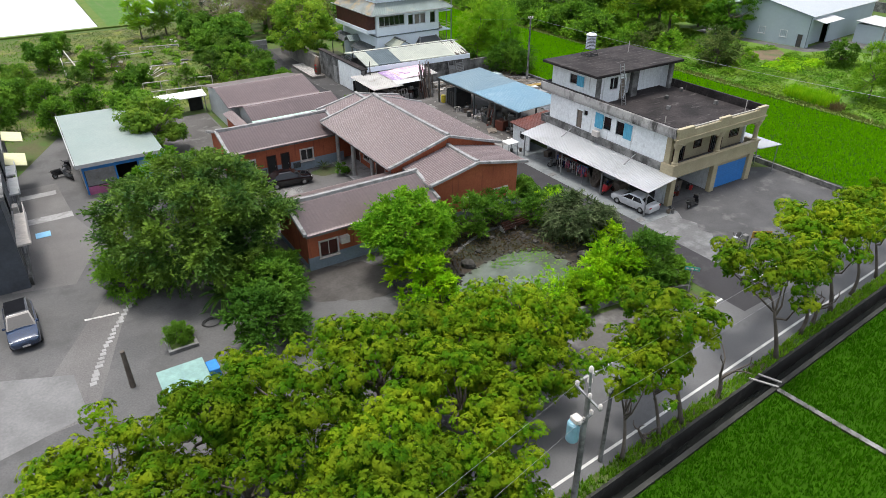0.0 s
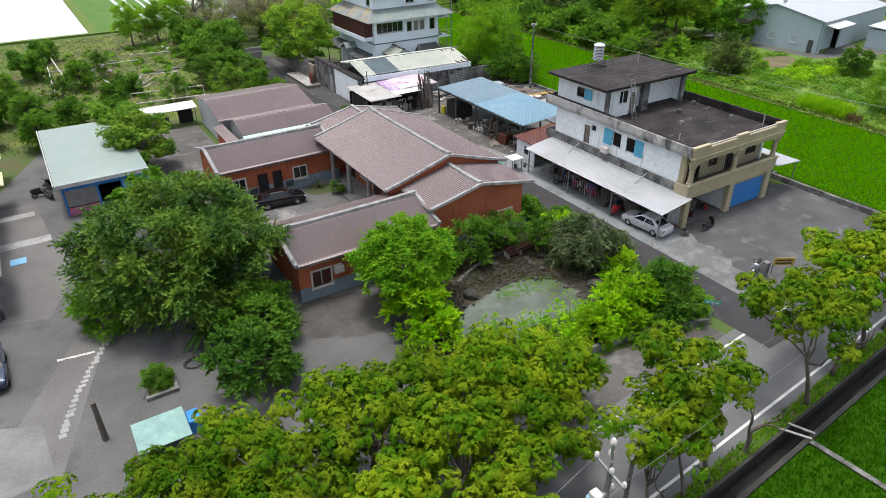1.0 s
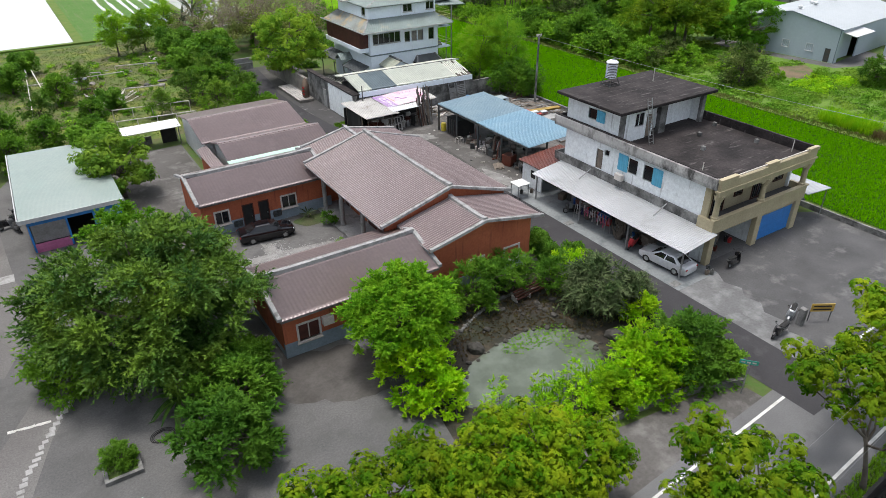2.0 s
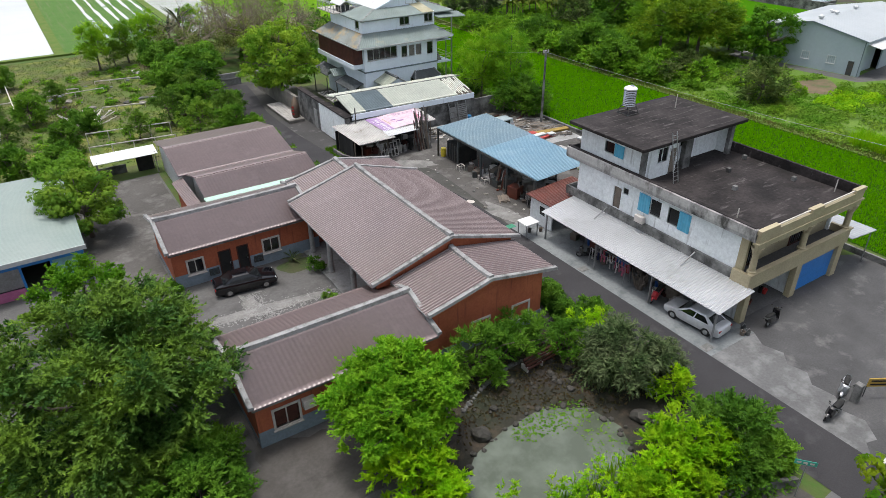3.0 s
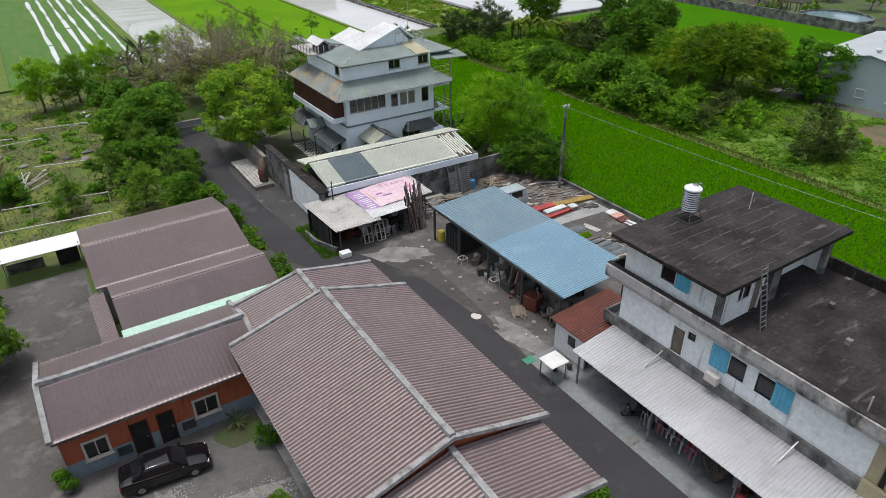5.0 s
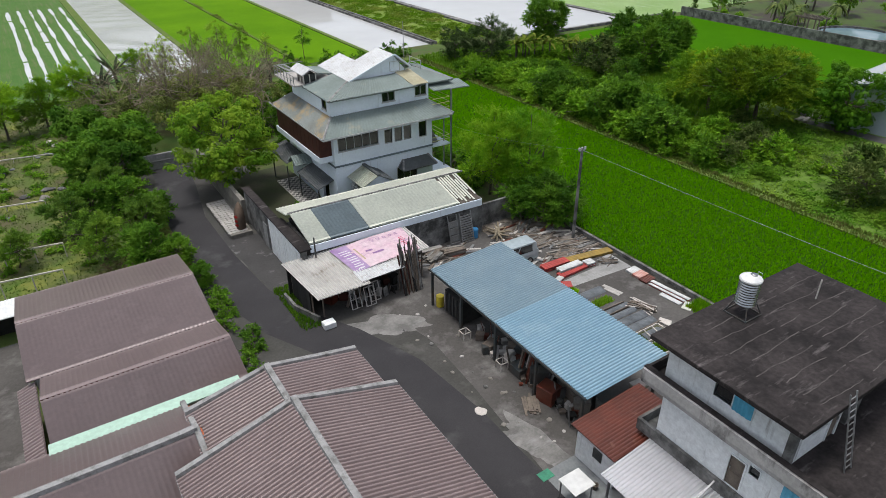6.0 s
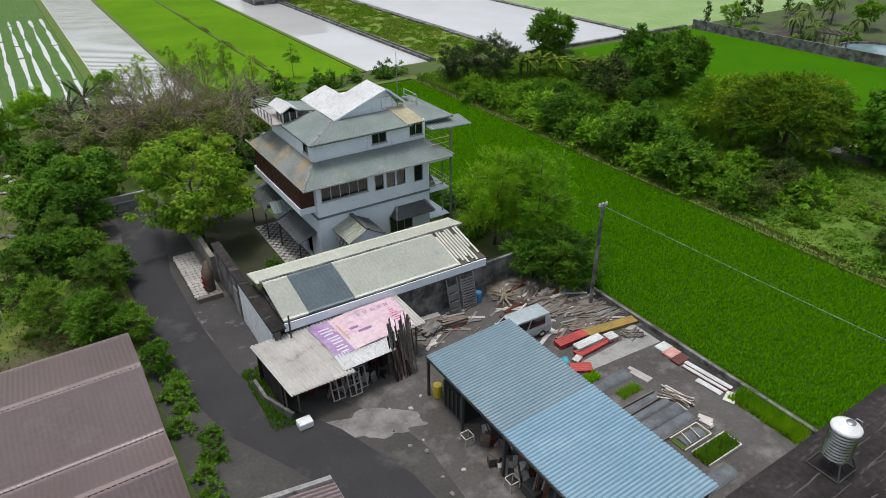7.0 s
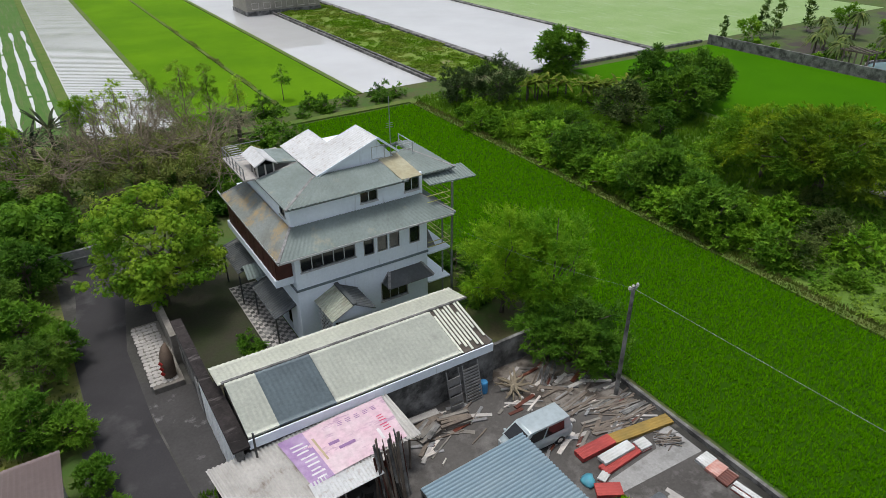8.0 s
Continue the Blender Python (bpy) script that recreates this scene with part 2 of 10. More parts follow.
M_BARK = surf("bark", (0.14, 0.12, 0.10), (0.09, 0.075, 0.062), big=1.5, fine=9, rough=0.95, bump=0.5)
M_PALEBARK = surf("pale_twig_bark", (0.25, 0.215, 0.155), (0.18, 0.15, 0.105), big=1.5, fine=9, rough=0.95, bump=0.3)
M_GLASS = glass_mat("dark_window_glass", (0.012, 0.014, 0.016))
M_TYRE = surf("tyre_rubber", (0.02, 0.02, 0.02), (0.03, 0.03, 0.03), big=3, fine=12, rough=0.85)
# bed green is darkened as the shade between the rice blades
M_RICEBED = surf("rice_bed_in_painted_shade", (0.022, 0.07, 0.002), (0.026, 0.08, 0.002), big=0.3, fine=5, rough=0.95, bump=0.3, spec=0.05)
M_RICE = surf("rice_sward", (0.088, 0.205, 0.001), (0.076, 0.185, 0.001), big=0.08, fine=7, rough=0.85, bump=0.4, spec=0.05,
              stain=(0.105, 0.235, 0.002), stain_scale=0.05, stain_at=(0.45, 0.65), fine_mix=0.2)
M_BUND = surf("grassy_bund", (0.115, 0.15, 0.035), (0.075, 0.14, 0.018), big=0.5, fine=5, rough=0.95, bump=0.5)
# pale base colours carry the white sky's reflection on the flooded fields
M_WATER = water_mat("sky_tinted_flood_water", (0.60, 0.62, 0.63), (0.54, 0.56, 0.56), 0.04)
M_SKYWATER = water_mat("sky_tinted_still_water", (0.54, 0.55, 0.555), (0.49, 0.50, 0.50), 0.04, rough=0.02, bump=0.01)
M_PONDWATER = water_mat("green_pond_water", (0.075, 0.09, 0.065), (0.12, 0.14, 0.11), 0.5)
L_STREET = leaf_mat("rain_tree_leaf", (0.034, 0.115, 0.004), (0.085, 0.20, 0.006), tip=(0.21, 0.28, 0.012), trans=0.36, spec=0.03, drift_scale=0.9)
L_BANYAN = leaf_mat("dark_fig_leaf", (0.024, 0.072, 0.014), (0.05, 0.12, 0.022), tip=(0.125, 0.22, 0.026), drift_scale=0.42, spec=0.12, rough=0.5)
L_BRIGHT = leaf_mat("fresh_green_leaf", (0.15, 0.39, 0.006), (0.25, 0.52, 0.01), tip=(0.38, 0.60, 0.015), trans=0.5)
L_MAPLE = leaf_mat("maple_leaf", (0.07, 0.23, 0.01), (0.15, 0.35, 0.016), tip=(0.23, 0.44, 0.025), trans=0.45)
L_MID = leaf_mat("mid_green_leaf", (0.075, 0.205, 0.014), (0.15, 0.33, 0.022), tip=(0.23, 0.42, 0.034), trans=0.42)
L_DARK = leaf_mat("deep_green_leaf", (0.045, 0.13, 0.013), (0.09, 0.22, 0.02), tip=(0.15, 0.30, 0.028), trans=0.4, drift_scale=0.35)
L_OLIVE = leaf_mat("grey_olive_leaf", (0.03, 0.062, 0.02), (0.075, 0.115, 0.045), tip=(0.13, 0.165, 0.085))
L_TWIG = leaf_mat("sparse_olive_leaf", (0.15, 0.175, 0.05), (0.24, 0.25, 0.08), tip=(0.20, 0.29, 0.05))
L_CAMPHOR = leaf_mat("camphor_leaf", (0.08, 0.20, 0.014), (0.16, 0.33, 0.022), tip=(0.31, 0.46, 0.04), trans=0.38, drift_scale=0.5)
L_FEATHER = leaf_mat("feathery_leaf", (0.14, 0.33, 0.014), (0.23, 0.45, 0.02), tip=(0.32, 0.52, 0.03), trans=0.5)
L_WEED = leaf_mat("weed_leaf", (0.085, 0.215, 0.013), (0.15, 0.315, 0.02), tip=(0.22, 0.40, 0.03), trans=0.45, drift_scale=0.3)
L_RICE = leaf_mat("rice_leaf", (0.115, 0.33, 0.001), (0.145, 0.38, 0.002), tip=(0.13, 0.355, 0.001), trans=0.48, spec=0.0)
L_PALM = leaf_mat("palm_leaf", (0.045, 0.075, 0.03), (0.08, 0.12, 0.05), tip=(0.13, 0.14, 0.07))
L_BROWN = leaf_mat("dry_brown_leaf", (0.10, 0.07, 0.04), (0.16, 0.11, 0.06), tip=(0.13, 0.13, 0.05))


# ---- building tools ----
def thing(name, label, category, at=(0, 0, 0), group="", kind=""):
    """An Empty at the base of a thing, which parents its parts."""
    ob = new(name)
    ob.location = at
    ob.empty_display_size = 0.3
    return tagged(ob, label, category, group, kind)


def root_of(ob):
    while ob.parent:
        ob = ob.parent
    return ob


def mesh_object(name, me, mat, parent=None, label="", smooth=False):
    me.materials.append(mat)
    if smooth:
        me.polygons.foreach_set("use_smooth", [True] * len(me.polygons))
    ob = new(name, me)
    if parent:
        ob.parent = parent
    if label:
        ob["label"] = label
    return ob


def part(name, bm, mat, parent=None, label="", smooth=False):
    """Links a bmesh, built in world metres, as one mesh under a thing or a part; a list gives one object each."""
    if isinstance(bm, list):
        return [part(name, b, mat, parent, label, smooth) for b in bm][0]
    me = bpy.data.meshes.new(name)
    if parent:
        bm.transform(Matrix.Translation(-Vector(root_of(parent).location)))
    bm.to_mesh(me)
    bm.free()
    return mesh_object(name, me, mat, parent, label, smooth)


def raw_part(name, verts, faces, mat, parent=None, label="", smooth=False):
    me = bpy.data.meshes.new(name)
    verts = np.asarray(verts, float)
    if parent:
        verts = verts - np.array(root_of(parent).location)
    faces = np.asarray(faces)
    n, k = faces.shape
    me.vertices.add(len(verts))
    me.vertices.foreach_set("co", verts.astype(np.float32).ravel())
    me.loops.add(n * k)
    me.loops.foreach_set("vertex_index", faces.astype(np.int32).ravel())
    me.polygons.add(n)
    me.polygons.foreach_set("loop_start", np.arange(0, n * k, k, dtype=np.int32))
    me.polygons.foreach_set("loop_total", np.full(n, k, dtype=np.int32))
    me.update()
    me.validate()
    return mesh_object(name, me, mat, parent, label, smooth)


def setting(name, bm, mat, label, category):
    if isinstance(bm, list):
        return [setting(name, b, mat, label, category) for b in bm][0]
    return tagged(part(name, bm, mat), label, category, kind="structure")


def box(bm, x0, x1, y0, y1, z0, z1, bevel=0.0):
    vs = [bm.verts.new((x, y, z)) for z in (z0, z1) for x, y in ((x0, y0), (x1, y0), (x1, y1), (x0, y1))]
    fs = [bm.faces.new([vs[i] for i in f]) for f in ((3, 2, 1, 0), (4, 5, 6, 7), (0, 1, 5, 4), (1, 2, 6, 5), (2, 3, 7, 6), (3, 0, 4, 7))]
    if bevel:
        es = list({e for f in fs for e in f.edges})
        bmesh.ops.bevel(bm, geom=es, offset=bevel, segments=1, affect="EDGES")
    return bm


def boxes(*rows):
    """One box as a bmesh, or several as a list."""
    made = [box(bmesh.new(), *r) for r in rows]
    return made[0] if len(made) == 1 else made


def beam(bm, a, b, w, h=None, up=(0, 0, 1)):
    """A square bar from a to b."""
    a, b = Vector(a), Vector(b)
    h = h or w
    d = (b - a).normalized()
    s = d.cross(Vector(up))
    if s.length < 1e-4:
        s = d.cross(Vector((1, 0, 0)))
    s.normalize()
    u = s.cross(d)
    vs = [bm.verts.new(p + s * sx * w / 2 + u * sy * h / 2) for p in (a, b) for sx, sy in ((-1, -1), (1, -1), (1, 1), (-1, 1))]
    for f in ((0, 1, 2, 3), (7, 6, 5, 4), (4, 5, 1, 0), (5, 6, 2, 1), (6, 7, 3, 2), (7, 4, 0, 3)):
        bm.faces.new([vs[i] for i in f])
    return bm


def rail(bm, pts, w, h, side):
    """A continuous bar of width w (towards side) and height h through points."""
    side = Vector(side).normalized() * w / 2
    rings = []
    for p in pts:
        p = Vector(p)
        rings.append([bm.verts.new(q) for q in (p - side, p + side, p + side * 0.8 + Vector((0, 0, h)), p - side * 0.8 + Vector((0, 0, h)))])
    for a, b in zip(rings, rings[1:]):
        for k in range(4):
            bm.faces.new((a[k], a[(k + 1) % 4], b[(k + 1) % 4], b[k]))
    bm.faces.new(rings[0][::-1])
    bm.faces.new(rings[-1])
    return bm


def tube(bm, pts, radii, sides=8, cap=True):
    """A round, tapered tube along points."""
    rings, pts = [], [Vector(p) for p in pts]
    for i, p in enumerate(pts):
        d = (pts[min(i + 1, len(pts) - 1)] - pts[max(i - 1, 0)]).normalized()
        s = d.cross(Vector((0.13, 0.31, 0.94)))
        if s.length < 0.05:
            s = d.cross(Vector((1, 0, 0)))
        s.normalize()
        u = s.cross(d)
        r = radii[i] if isinstance(radii, (list, tuple)) else radii
        rings.append([bm.verts.new(p + (s * math.cos(a) + u * math.sin(a)) * r) for a in (math.tau * k / sides for k in range(sides))])
    for r0, r1 in zip(rings, rings[1:]):
        for k in range(sides):
            bm.faces.new((r0[k], r0[(k + 1) % sides], r1[(k + 1) % sides], r1[k]))
    if cap:
        bm.faces.new(rings[0][::-1])
        bm.faces.new(rings[-1])
    return bm


def prism(bm, pts, z0, z1):
    """An upright prism over a plan polygon."""
    lo = [bm.verts.new((x, y, z0)) for x, y in pts]
    hi = [bm.verts.new((x, y, z1)) for x, y in pts]
    bm.faces.new(lo[::-1])
    bm.faces.new(hi)
    for i in range(len(pts)):
        j = (i + 1) % len(pts)
        bm.faces.new((lo[i], lo[j], hi[j], hi[i]))
    return bm


def lathe(bm, at, profile, sides=16):
    rings = [[bm.verts.new((at[0] + r * math.cos(math.tau * k / sides), at[1] + r * math.sin(math.tau * k / sides), at[2] + z)) for k in range(sides)] for r, z in profile]
    for r0, r1 in zip(rings, rings[1:]):
        for k in range(sides):
            bm.faces.new((r0[k], r0[(k + 1) % sides], r1[(k + 1) % sides], r1[k]))
    bm.faces.new(rings[0][::-1])
    bm.faces.new(rings[-1])
    return bm


def wall(bm, axis, at, thick, a0, a1, z0, z1, holes=()):
    """A wall along x or y with openings (a0, a1, z0, z1) that go right through."""
    acuts = sorted({a0, a1, *(v for h in holes for v in h[:2])})
    zcuts = sorted({z0, z1, *(v for h in holes for v in h[2:])})
    for p, q in zip(acuts, acuts[1:]):
        for r, s in zip(zcuts, zcuts[1:]):
            if any(h[0] <= (p + q) / 2 <= h[1] and h[2] <= (r + s) / 2 <= h[3] for h in holes):
                continue
            if axis == "x":
                box(bm, p, q, at, at + thick, r, s)
            else:
                box(bm, at, at + thick, p, q, r, s)
    bmesh.ops.remove_doubles(bm, verts=bm.verts, dist=0.0005)
    return bm


def oriented(axis, at, out):
    """Maps (along, depth outward, z) onto the world for a wall face along x or y."""
    if axis == "x":
        return lambda a, d, z: (a, at + out * d, z)
    return lambda a, d, z: (at + out * d, a, z)


def face_box(bm, f, a0, a1, d0, d1, z0, z1):
    p, q = f(a0, d0, z0), f(a1, d1, z1)
    return box(bm, min(p[0], q[0]), max(p[0], q[0]), min(p[1], q[1]), max(p[1], q[1]), z0, z1)


def window(parent, axis, at, out, a0, a1, z0, z1, trim, panes=2, width=0.09, sill=True, glass=None, bars=0, proud=0.06):
    """A window in a wall face: trim, sill, sashes with panes, optional bars, each a part."""
    f = oriented(axis, at, out)
    bm = bmesh.new()
    for r in ((a0 - width, a1 + width, z1, z1 + width), (a0 - width, a0, z0, z1), (a1, a1 + width, z0, z1), (a0 - width, a1 + width, z0 - width, z0)):
        face_box(bm, f, r[0], r[1], -0.1, proud, r[2], r[3])
    win = part("window", bm, trim, parent)
    step = (a1 - a0) / panes
    for k in range(panes):
        b = bmesh.new()
        face_box(b, f, a0 + k * step + 0.03, a0 + (k + 1) * step - 0.03, -0.08, -0.06, z0 + 0.03, z1 - 0.03)
        part("pane", b, glass or M_GLASS, win)
        if k:
            b = bmesh.new()
            face_box(b, f, a0 + k * step - 0.03, a0 + k * step + 0.03, -0.09, -0.02, z0, z1)
            part("mullion", b, trim, win)
    for k in range(bars):
        b = bmesh.new()
        a = a0 + (k + 0.5) * (a1 - a0) / bars
        face_box(b, f, a - 0.012, a + 0.012, 0.0, 0.024, z0, z1)
        part("bar", b, M_GREYSTEEL, win)
    if sill:
        b = bmesh.new()
        face_box(b, f, a0 - width - 0.05, a1 + width + 0.05, 0.0, 0.12, z0 - width - 0.06, z0 - width - 0.003)
        part("sill", b, trim, win)
    return win


def door(parent, axis, at, out, a0, a1, z0, z1, mat, trim):
    f = oriented(axis, at, out)
    bm = bmesh.new()
    for r in ((a0 - 0.08, a0, z0, z1 + 0.08), (a1, a1 + 0.08, z0, z1 + 0.08), (a0, a1, z1, z1 + 0.08)):
        face_box(bm, f, r[0], r[1], -0.1, 0.05, r[2], r[3])
    d = part("door", bm, trim, parent)
    b = bmesh.new()
    face_box(b, f, a0, a1, -0.08, -0.03, z0, z1)
    for k in range(2):
        zz = z0 + 0.15 + k * (z1 - z0) * 0.48
        face_box(b, f, a0 + 0.12, a1 - 0.12, -0.03, -0.01, zz, zz + (z1 - z0) * 0.38)
    part("leaf", b, mat, d)
    b = bmesh.new()
    face_box(b, f, a1 - 0.12, a1 - 0.08, -0.03, 0.05, z0 + 0.95, z0 + 1.1)
    part("handle", b, M_GREYSTEEL, d)
    return d


def sheet(name, a, along, down, pitch, amp, mat, parent=None, step=0.0, lip=0.03, thick=0.06, sharp=2.0, label="", samples=4, sag=0.0, boxy=False):
    """A roof sheet from the corner a: ribs of the given pitch run down the slope; with step, in overlapping courses."""
    a, along, down = Vector(a), Vector(along), Vector(down)
    lu, lv = along.length, down.length
    nrm = along.cross(down).normalized()
    if nrm.z < 0:
        nrm = -nrm
    nu = max(2, int(round(lu / pitch)) * samples)
    u = np.linspace(0, 1, nu + 1)
    ribs = amp * (0.5 + 0.5 * np.cos(u * lu / pitch * math.tau)) ** sharp
    if boxy:
        cell = np.array([(0.0, 0.0), (0.4, 0.0), (0.43, 0.7), (0.55, 0.95), (0.7, 1.0), (0.85, 0.95), (0.97, 0.7)])
        m = max(2, int(round(lu / pitch)))
        u = np.append(((np.arange(m)[:, None] + cell[None, :, 0]) / m).ravel(), 1.0)
        ribs = amp * np.append(np.tile(cell[:, 1], m), 0.0)
        nu = len(u) - 1
    courses = max(1, int(round(lv / step))) if step else (6 if sag else 1)
    A, AL, DN, N = (np.array(v) for v in (a, along, down, nrm))
    verts, faces = [], []
    for c in range(courses):
        rows = ((c / courses, 0.0), ((c + 1) / courses, lip if step else 0.0))
        base = len(verts) * (nu + 1)
        for v, h in rows:
            bow = -sag * math.sin(math.pi * v)
            verts.append(A + np.outer(u, AL) + DN * v + np.outer(ribs + h + bow, N))
        i = np.arange(nu)
        faces.append(np.stack([base + i, base + i + 1, base + nu + 2 + i, base + nu + 1 + i], 1))
        if step and c < courses - 1:
            lower = base + 2 * (nu + 1)
            faces.append(np.stack([base + nu + 1 + i, base + nu + 2 + i, lower + i + 1, lower + i], 1))
    V = np.concatenate(verts)
    n0 = len(V)
    t = -thick * N
    deck = np.array([A - 0.004 * N, A + AL - 0.004 * N, A + AL + DN - 0.004 * N, A + DN - 0.004 * N])
    V = np.concatenate([V, deck, deck + t])
    q = n0
    faces.append(np.array([[q + 4, q + 5, q + 6, q + 7], [q, q + 1, q + 5, q + 4], [q + 1, q + 2, q + 6, q + 5], [q + 2, q + 3, q + 7, q + 6], [q + 3, q, q + 4, q + 7], [q + 3, q + 2, q + 1, q]]))
    return raw_part(name, V, np.concatenate(faces), mat, parent, label)


def instance(src, x, y, z=0.0, rz=0.0, s=1.0, sz=None):
    """A copy of a thing, turned and scaled."""
    m = pose(x, y, z, 0, 0, rz) @ Matrix.Diagonal((s, s, sz or s, 1))
    return copy_thing(src, m)


def rock(x, y, s, mat=None, z=0.0, h=0.7):
    bm = bmesh.new()
    bmesh.ops.create_icosphere(bm, subdivisions=2, radius=1)
    k = random.uniform(0, 50)
    for v in bm.verts:
        v.co *= 1 + 0.35 * noise.noise(v.co * 1.3 + Vector((k, k, k)))
        v.co = Vector((v.co.x * s, v.co.y * s * 0.8, v.co.z * s * h))
    bm.transform(pose(x, y, z + s * h * 0.45, 0, 0, random.uniform(0, 360)))
    return bm


# ---- ground, roads, fields ----
ROAD_TURN = math.atan2(1.9, 29.5)
ROAD_O = Vector((23.4, 13.0, 0))
ROAD_U = Vector((math.cos(ROAD_TURN), math.sin(ROAD_TURN), 0))
ROAD_V = Vector((-math.sin(ROAD_TURN), math.cos(ROAD_TURN), 0))


def road_point(u, v, z=0.0):
    """A place by the main road: u along its south line, v across it to the north."""
    p = ROAD_O + ROAD_U * u + ROAD_V * v
    return (p.x, p.y, z)


def strip(profile, u0, u1, bm=None):
    """A sheet that follows the road: a profile (v, z) drawn from u0 to u1."""
    bm = bm or bmesh.new()
    a = [bm.verts.new(road_point(u0, v, z)) for v, z in profile]
    b = [bm.verts.new(road_point(u1, v, z)) for v, z in profile]
    for i in range(len(profile) - 1):
        bm.faces.new((a[i], b[i], b[i + 1], a[i + 1]))
    return bm


setting("ground", strip(((-2500, -0.15), (-2.22, -0.15), (-2.2, -1.25), (-1.14, -1.25), (-1.12, -0.01), (2500, -0.01)), -2500, 2500), M_SOIL,
        "flat soil and rough grass that reaches the horizon", "ground")
setting("road", strip(((-0.35, 0.012), (5.6, 0.012)), -120, 200), M_ROAD, "grey asphalt country road beside the rice fields", "road")
bm = bmesh.new()
for v in (0.22, 4.8):
    strip(((v, 0.017), (v + 0.16, 0.017)), -120, 200, bm)
setting("road_marking", bm, M_LINE, "worn white edge lines on the asphalt road", "road marking")
bm = bmesh.new()
for v0, v1, z1 in ((-1.24, -1.08, 0.10), (-2.4, -2.14, 0.08)):
    p = [(v0, -1.24), (v0, z1), (v1, z1), (v1, -1.24)]
    strip(p, -120, 200, bm)
setting("ditch_wall", bm, M_DITCH, "black wet concrete walls of the roadside ditch", "ditch")
setting("water", strip(((-2.14, -1.1), (-1.24, -1.1)), -120, 200), glass_mat("ditch_water", (0.02, 0.022, 0.02), 0.15), "shallow dark water in the roadside ditch", "water")


def plate(name, pts, z, mat, label, category):
    bm = bmesh.new()
    bm.faces.new([bm.verts.new((x, y, z)) for x, y in pts])
    return setting(name, bm, mat, label, category)


def rect(x0, x1, y0, y1):
    return ((x0, y0), (x1, y0), (x1, y1), (x0, y1))


plate("pavement_west", ((-30, 18.6), (17.0, 19.3), (24.2, 25.5), (24.2, 35.5), (16.8, 36.0), (16.8, 56), (20.6, 63), (20.6, 79.5), (4, 79.5), (-2, 66), (-30, 66)), 0.006, M_CONC,
      "stained grey concrete yard between the houses", "pavement")
plate("courtyard", rect(16.8, 29.6, 36.0, 64.0), 0.010, surf("dark_courtyard_concrete", (0.125, 0.122, 0.12), (0.095, 0.093, 0.092), big=0.3, fine=5, rough=0.85, bump=0.1, stain=(0.07, 0.068, 0.066), stain_scale=0.5, stain_at=(0.48, 0.66)), "grey concrete courtyard enclosed by the tiled wings", "pavement")
plate("back_yard", ((12.3, 47.0), (16.6, 47.0), (16.6, 56.2), (20.4, 63.4), (20.4, 79.3), (12.3, 79.3)), 0.009, M_DIRTYCONC, "dark worn asphalt yard beside the long houses", "pavement")
plate("gravel_patch", ((-2.0, 46.5), (2.0, 45.5), (4.6, 52.0), (3.2, 57.6), (2.6, 66.0), (-2.5, 66.0)), 0.012, M_GRAVEL, "dark packed gravel patch in the yard", "gravel")
plate("path_strip", rect(-2.6, 3.2, 57.55, 58.75), 0.018, M_CONC_PALE, "pale concrete strip across the gravel", "pavement")
plate("path_strip", rect(-0.6, 2.4, 63.3, 64.3), 0.018, M_CONC_PALE, "short pale concrete strip across the gravel", "pavement")
plate("sidewalk", ((-3.5, 30.0), (1.2, 30.2), (3.9, 38.4), (6.2, 43.0), (4.2, 44.0), (-0.6, 35.0), (-3.5, 34)), 0.014, M_GRAVEL, "lighter concrete apron with a broken edge", "pavement")
lane = [(41.75, 17.2, 2.0), (41.6, 24, 1.9), (41.75, 34, 1.75), (41.75, 48, 1.75), (41.7, 56, 1.8), (41.0, 62, 1.9), (39.2, 67, 1.9), (36.8, 71.5, 1.8), (35.6, 76, 1.7), (35.0, 83, 1.7), (34.9, 92, 1.7), (36.0, 100, 1.8), (36.6, 107, 1.9)]
bm = bmesh.new()
rows = []
for i, (x, y, w) in enumerate(lane):
    d = Vector((lane[min(i + 1, len(lane) - 1)][0] - lane[max(i - 1, 0)][0], lane[min(i + 1, len(lane) - 1)][1] - lane[max(i - 1, 0)][1], 0)).normalized()
    s = Vector((-d.y, d.x, 0))
    rows.append((bm.verts.new(Vector((x, y, 0.02)) + s * w), bm.verts.new(Vector((x, y, 0.02)) - s * w)))
for (a, b), (c, d) in zip(rows, rows[1:]):
    bm.faces.new((a, b, d, c))
setting("lane", bm, M_ASPH, "narrow dark asphalt lane between the houses", "road")
M_LANESIDE = surf("dark_stained_ground", (0.07, 0.068, 0.064), (0.05, 0.05, 0.045), big=0.3, fine=5, rough=0.9, bump=0.2, stain=(0.11, 0.108, 0.10), stain_scale=0.4, stain_at=(0.52, 0.7))
plate("lane_side", rect(32.5, 44.0, 57.0, 107.0), 0.0015, M_LANESIDE, "dark worn ground along the lane", "pavement")
plate("lane_side", rect(32.3, 36.15, 57.5, 82.0), 0.004, M_LANESIDE, "dark ground between the lane and the long houses", "pavement")
plate("lane_side", rect(36.2, 44.0, 60.0, 75.5), 0.004, M_LANESIDE, "dark worn ground beside the lane", "pavement")
plate("lane_side", ((43.3, 50.5), (44.6, 50.5), (45.4, 58.0), (45.6, 64.0), (44.9, 67.5), (42.0, 72.0), (41.0, 72.0), (41.5, 64.0), (43.3, 58.0)), 0.006, M_LANESIDE, "dark worn ground between the lane and the work yard", "pavement")
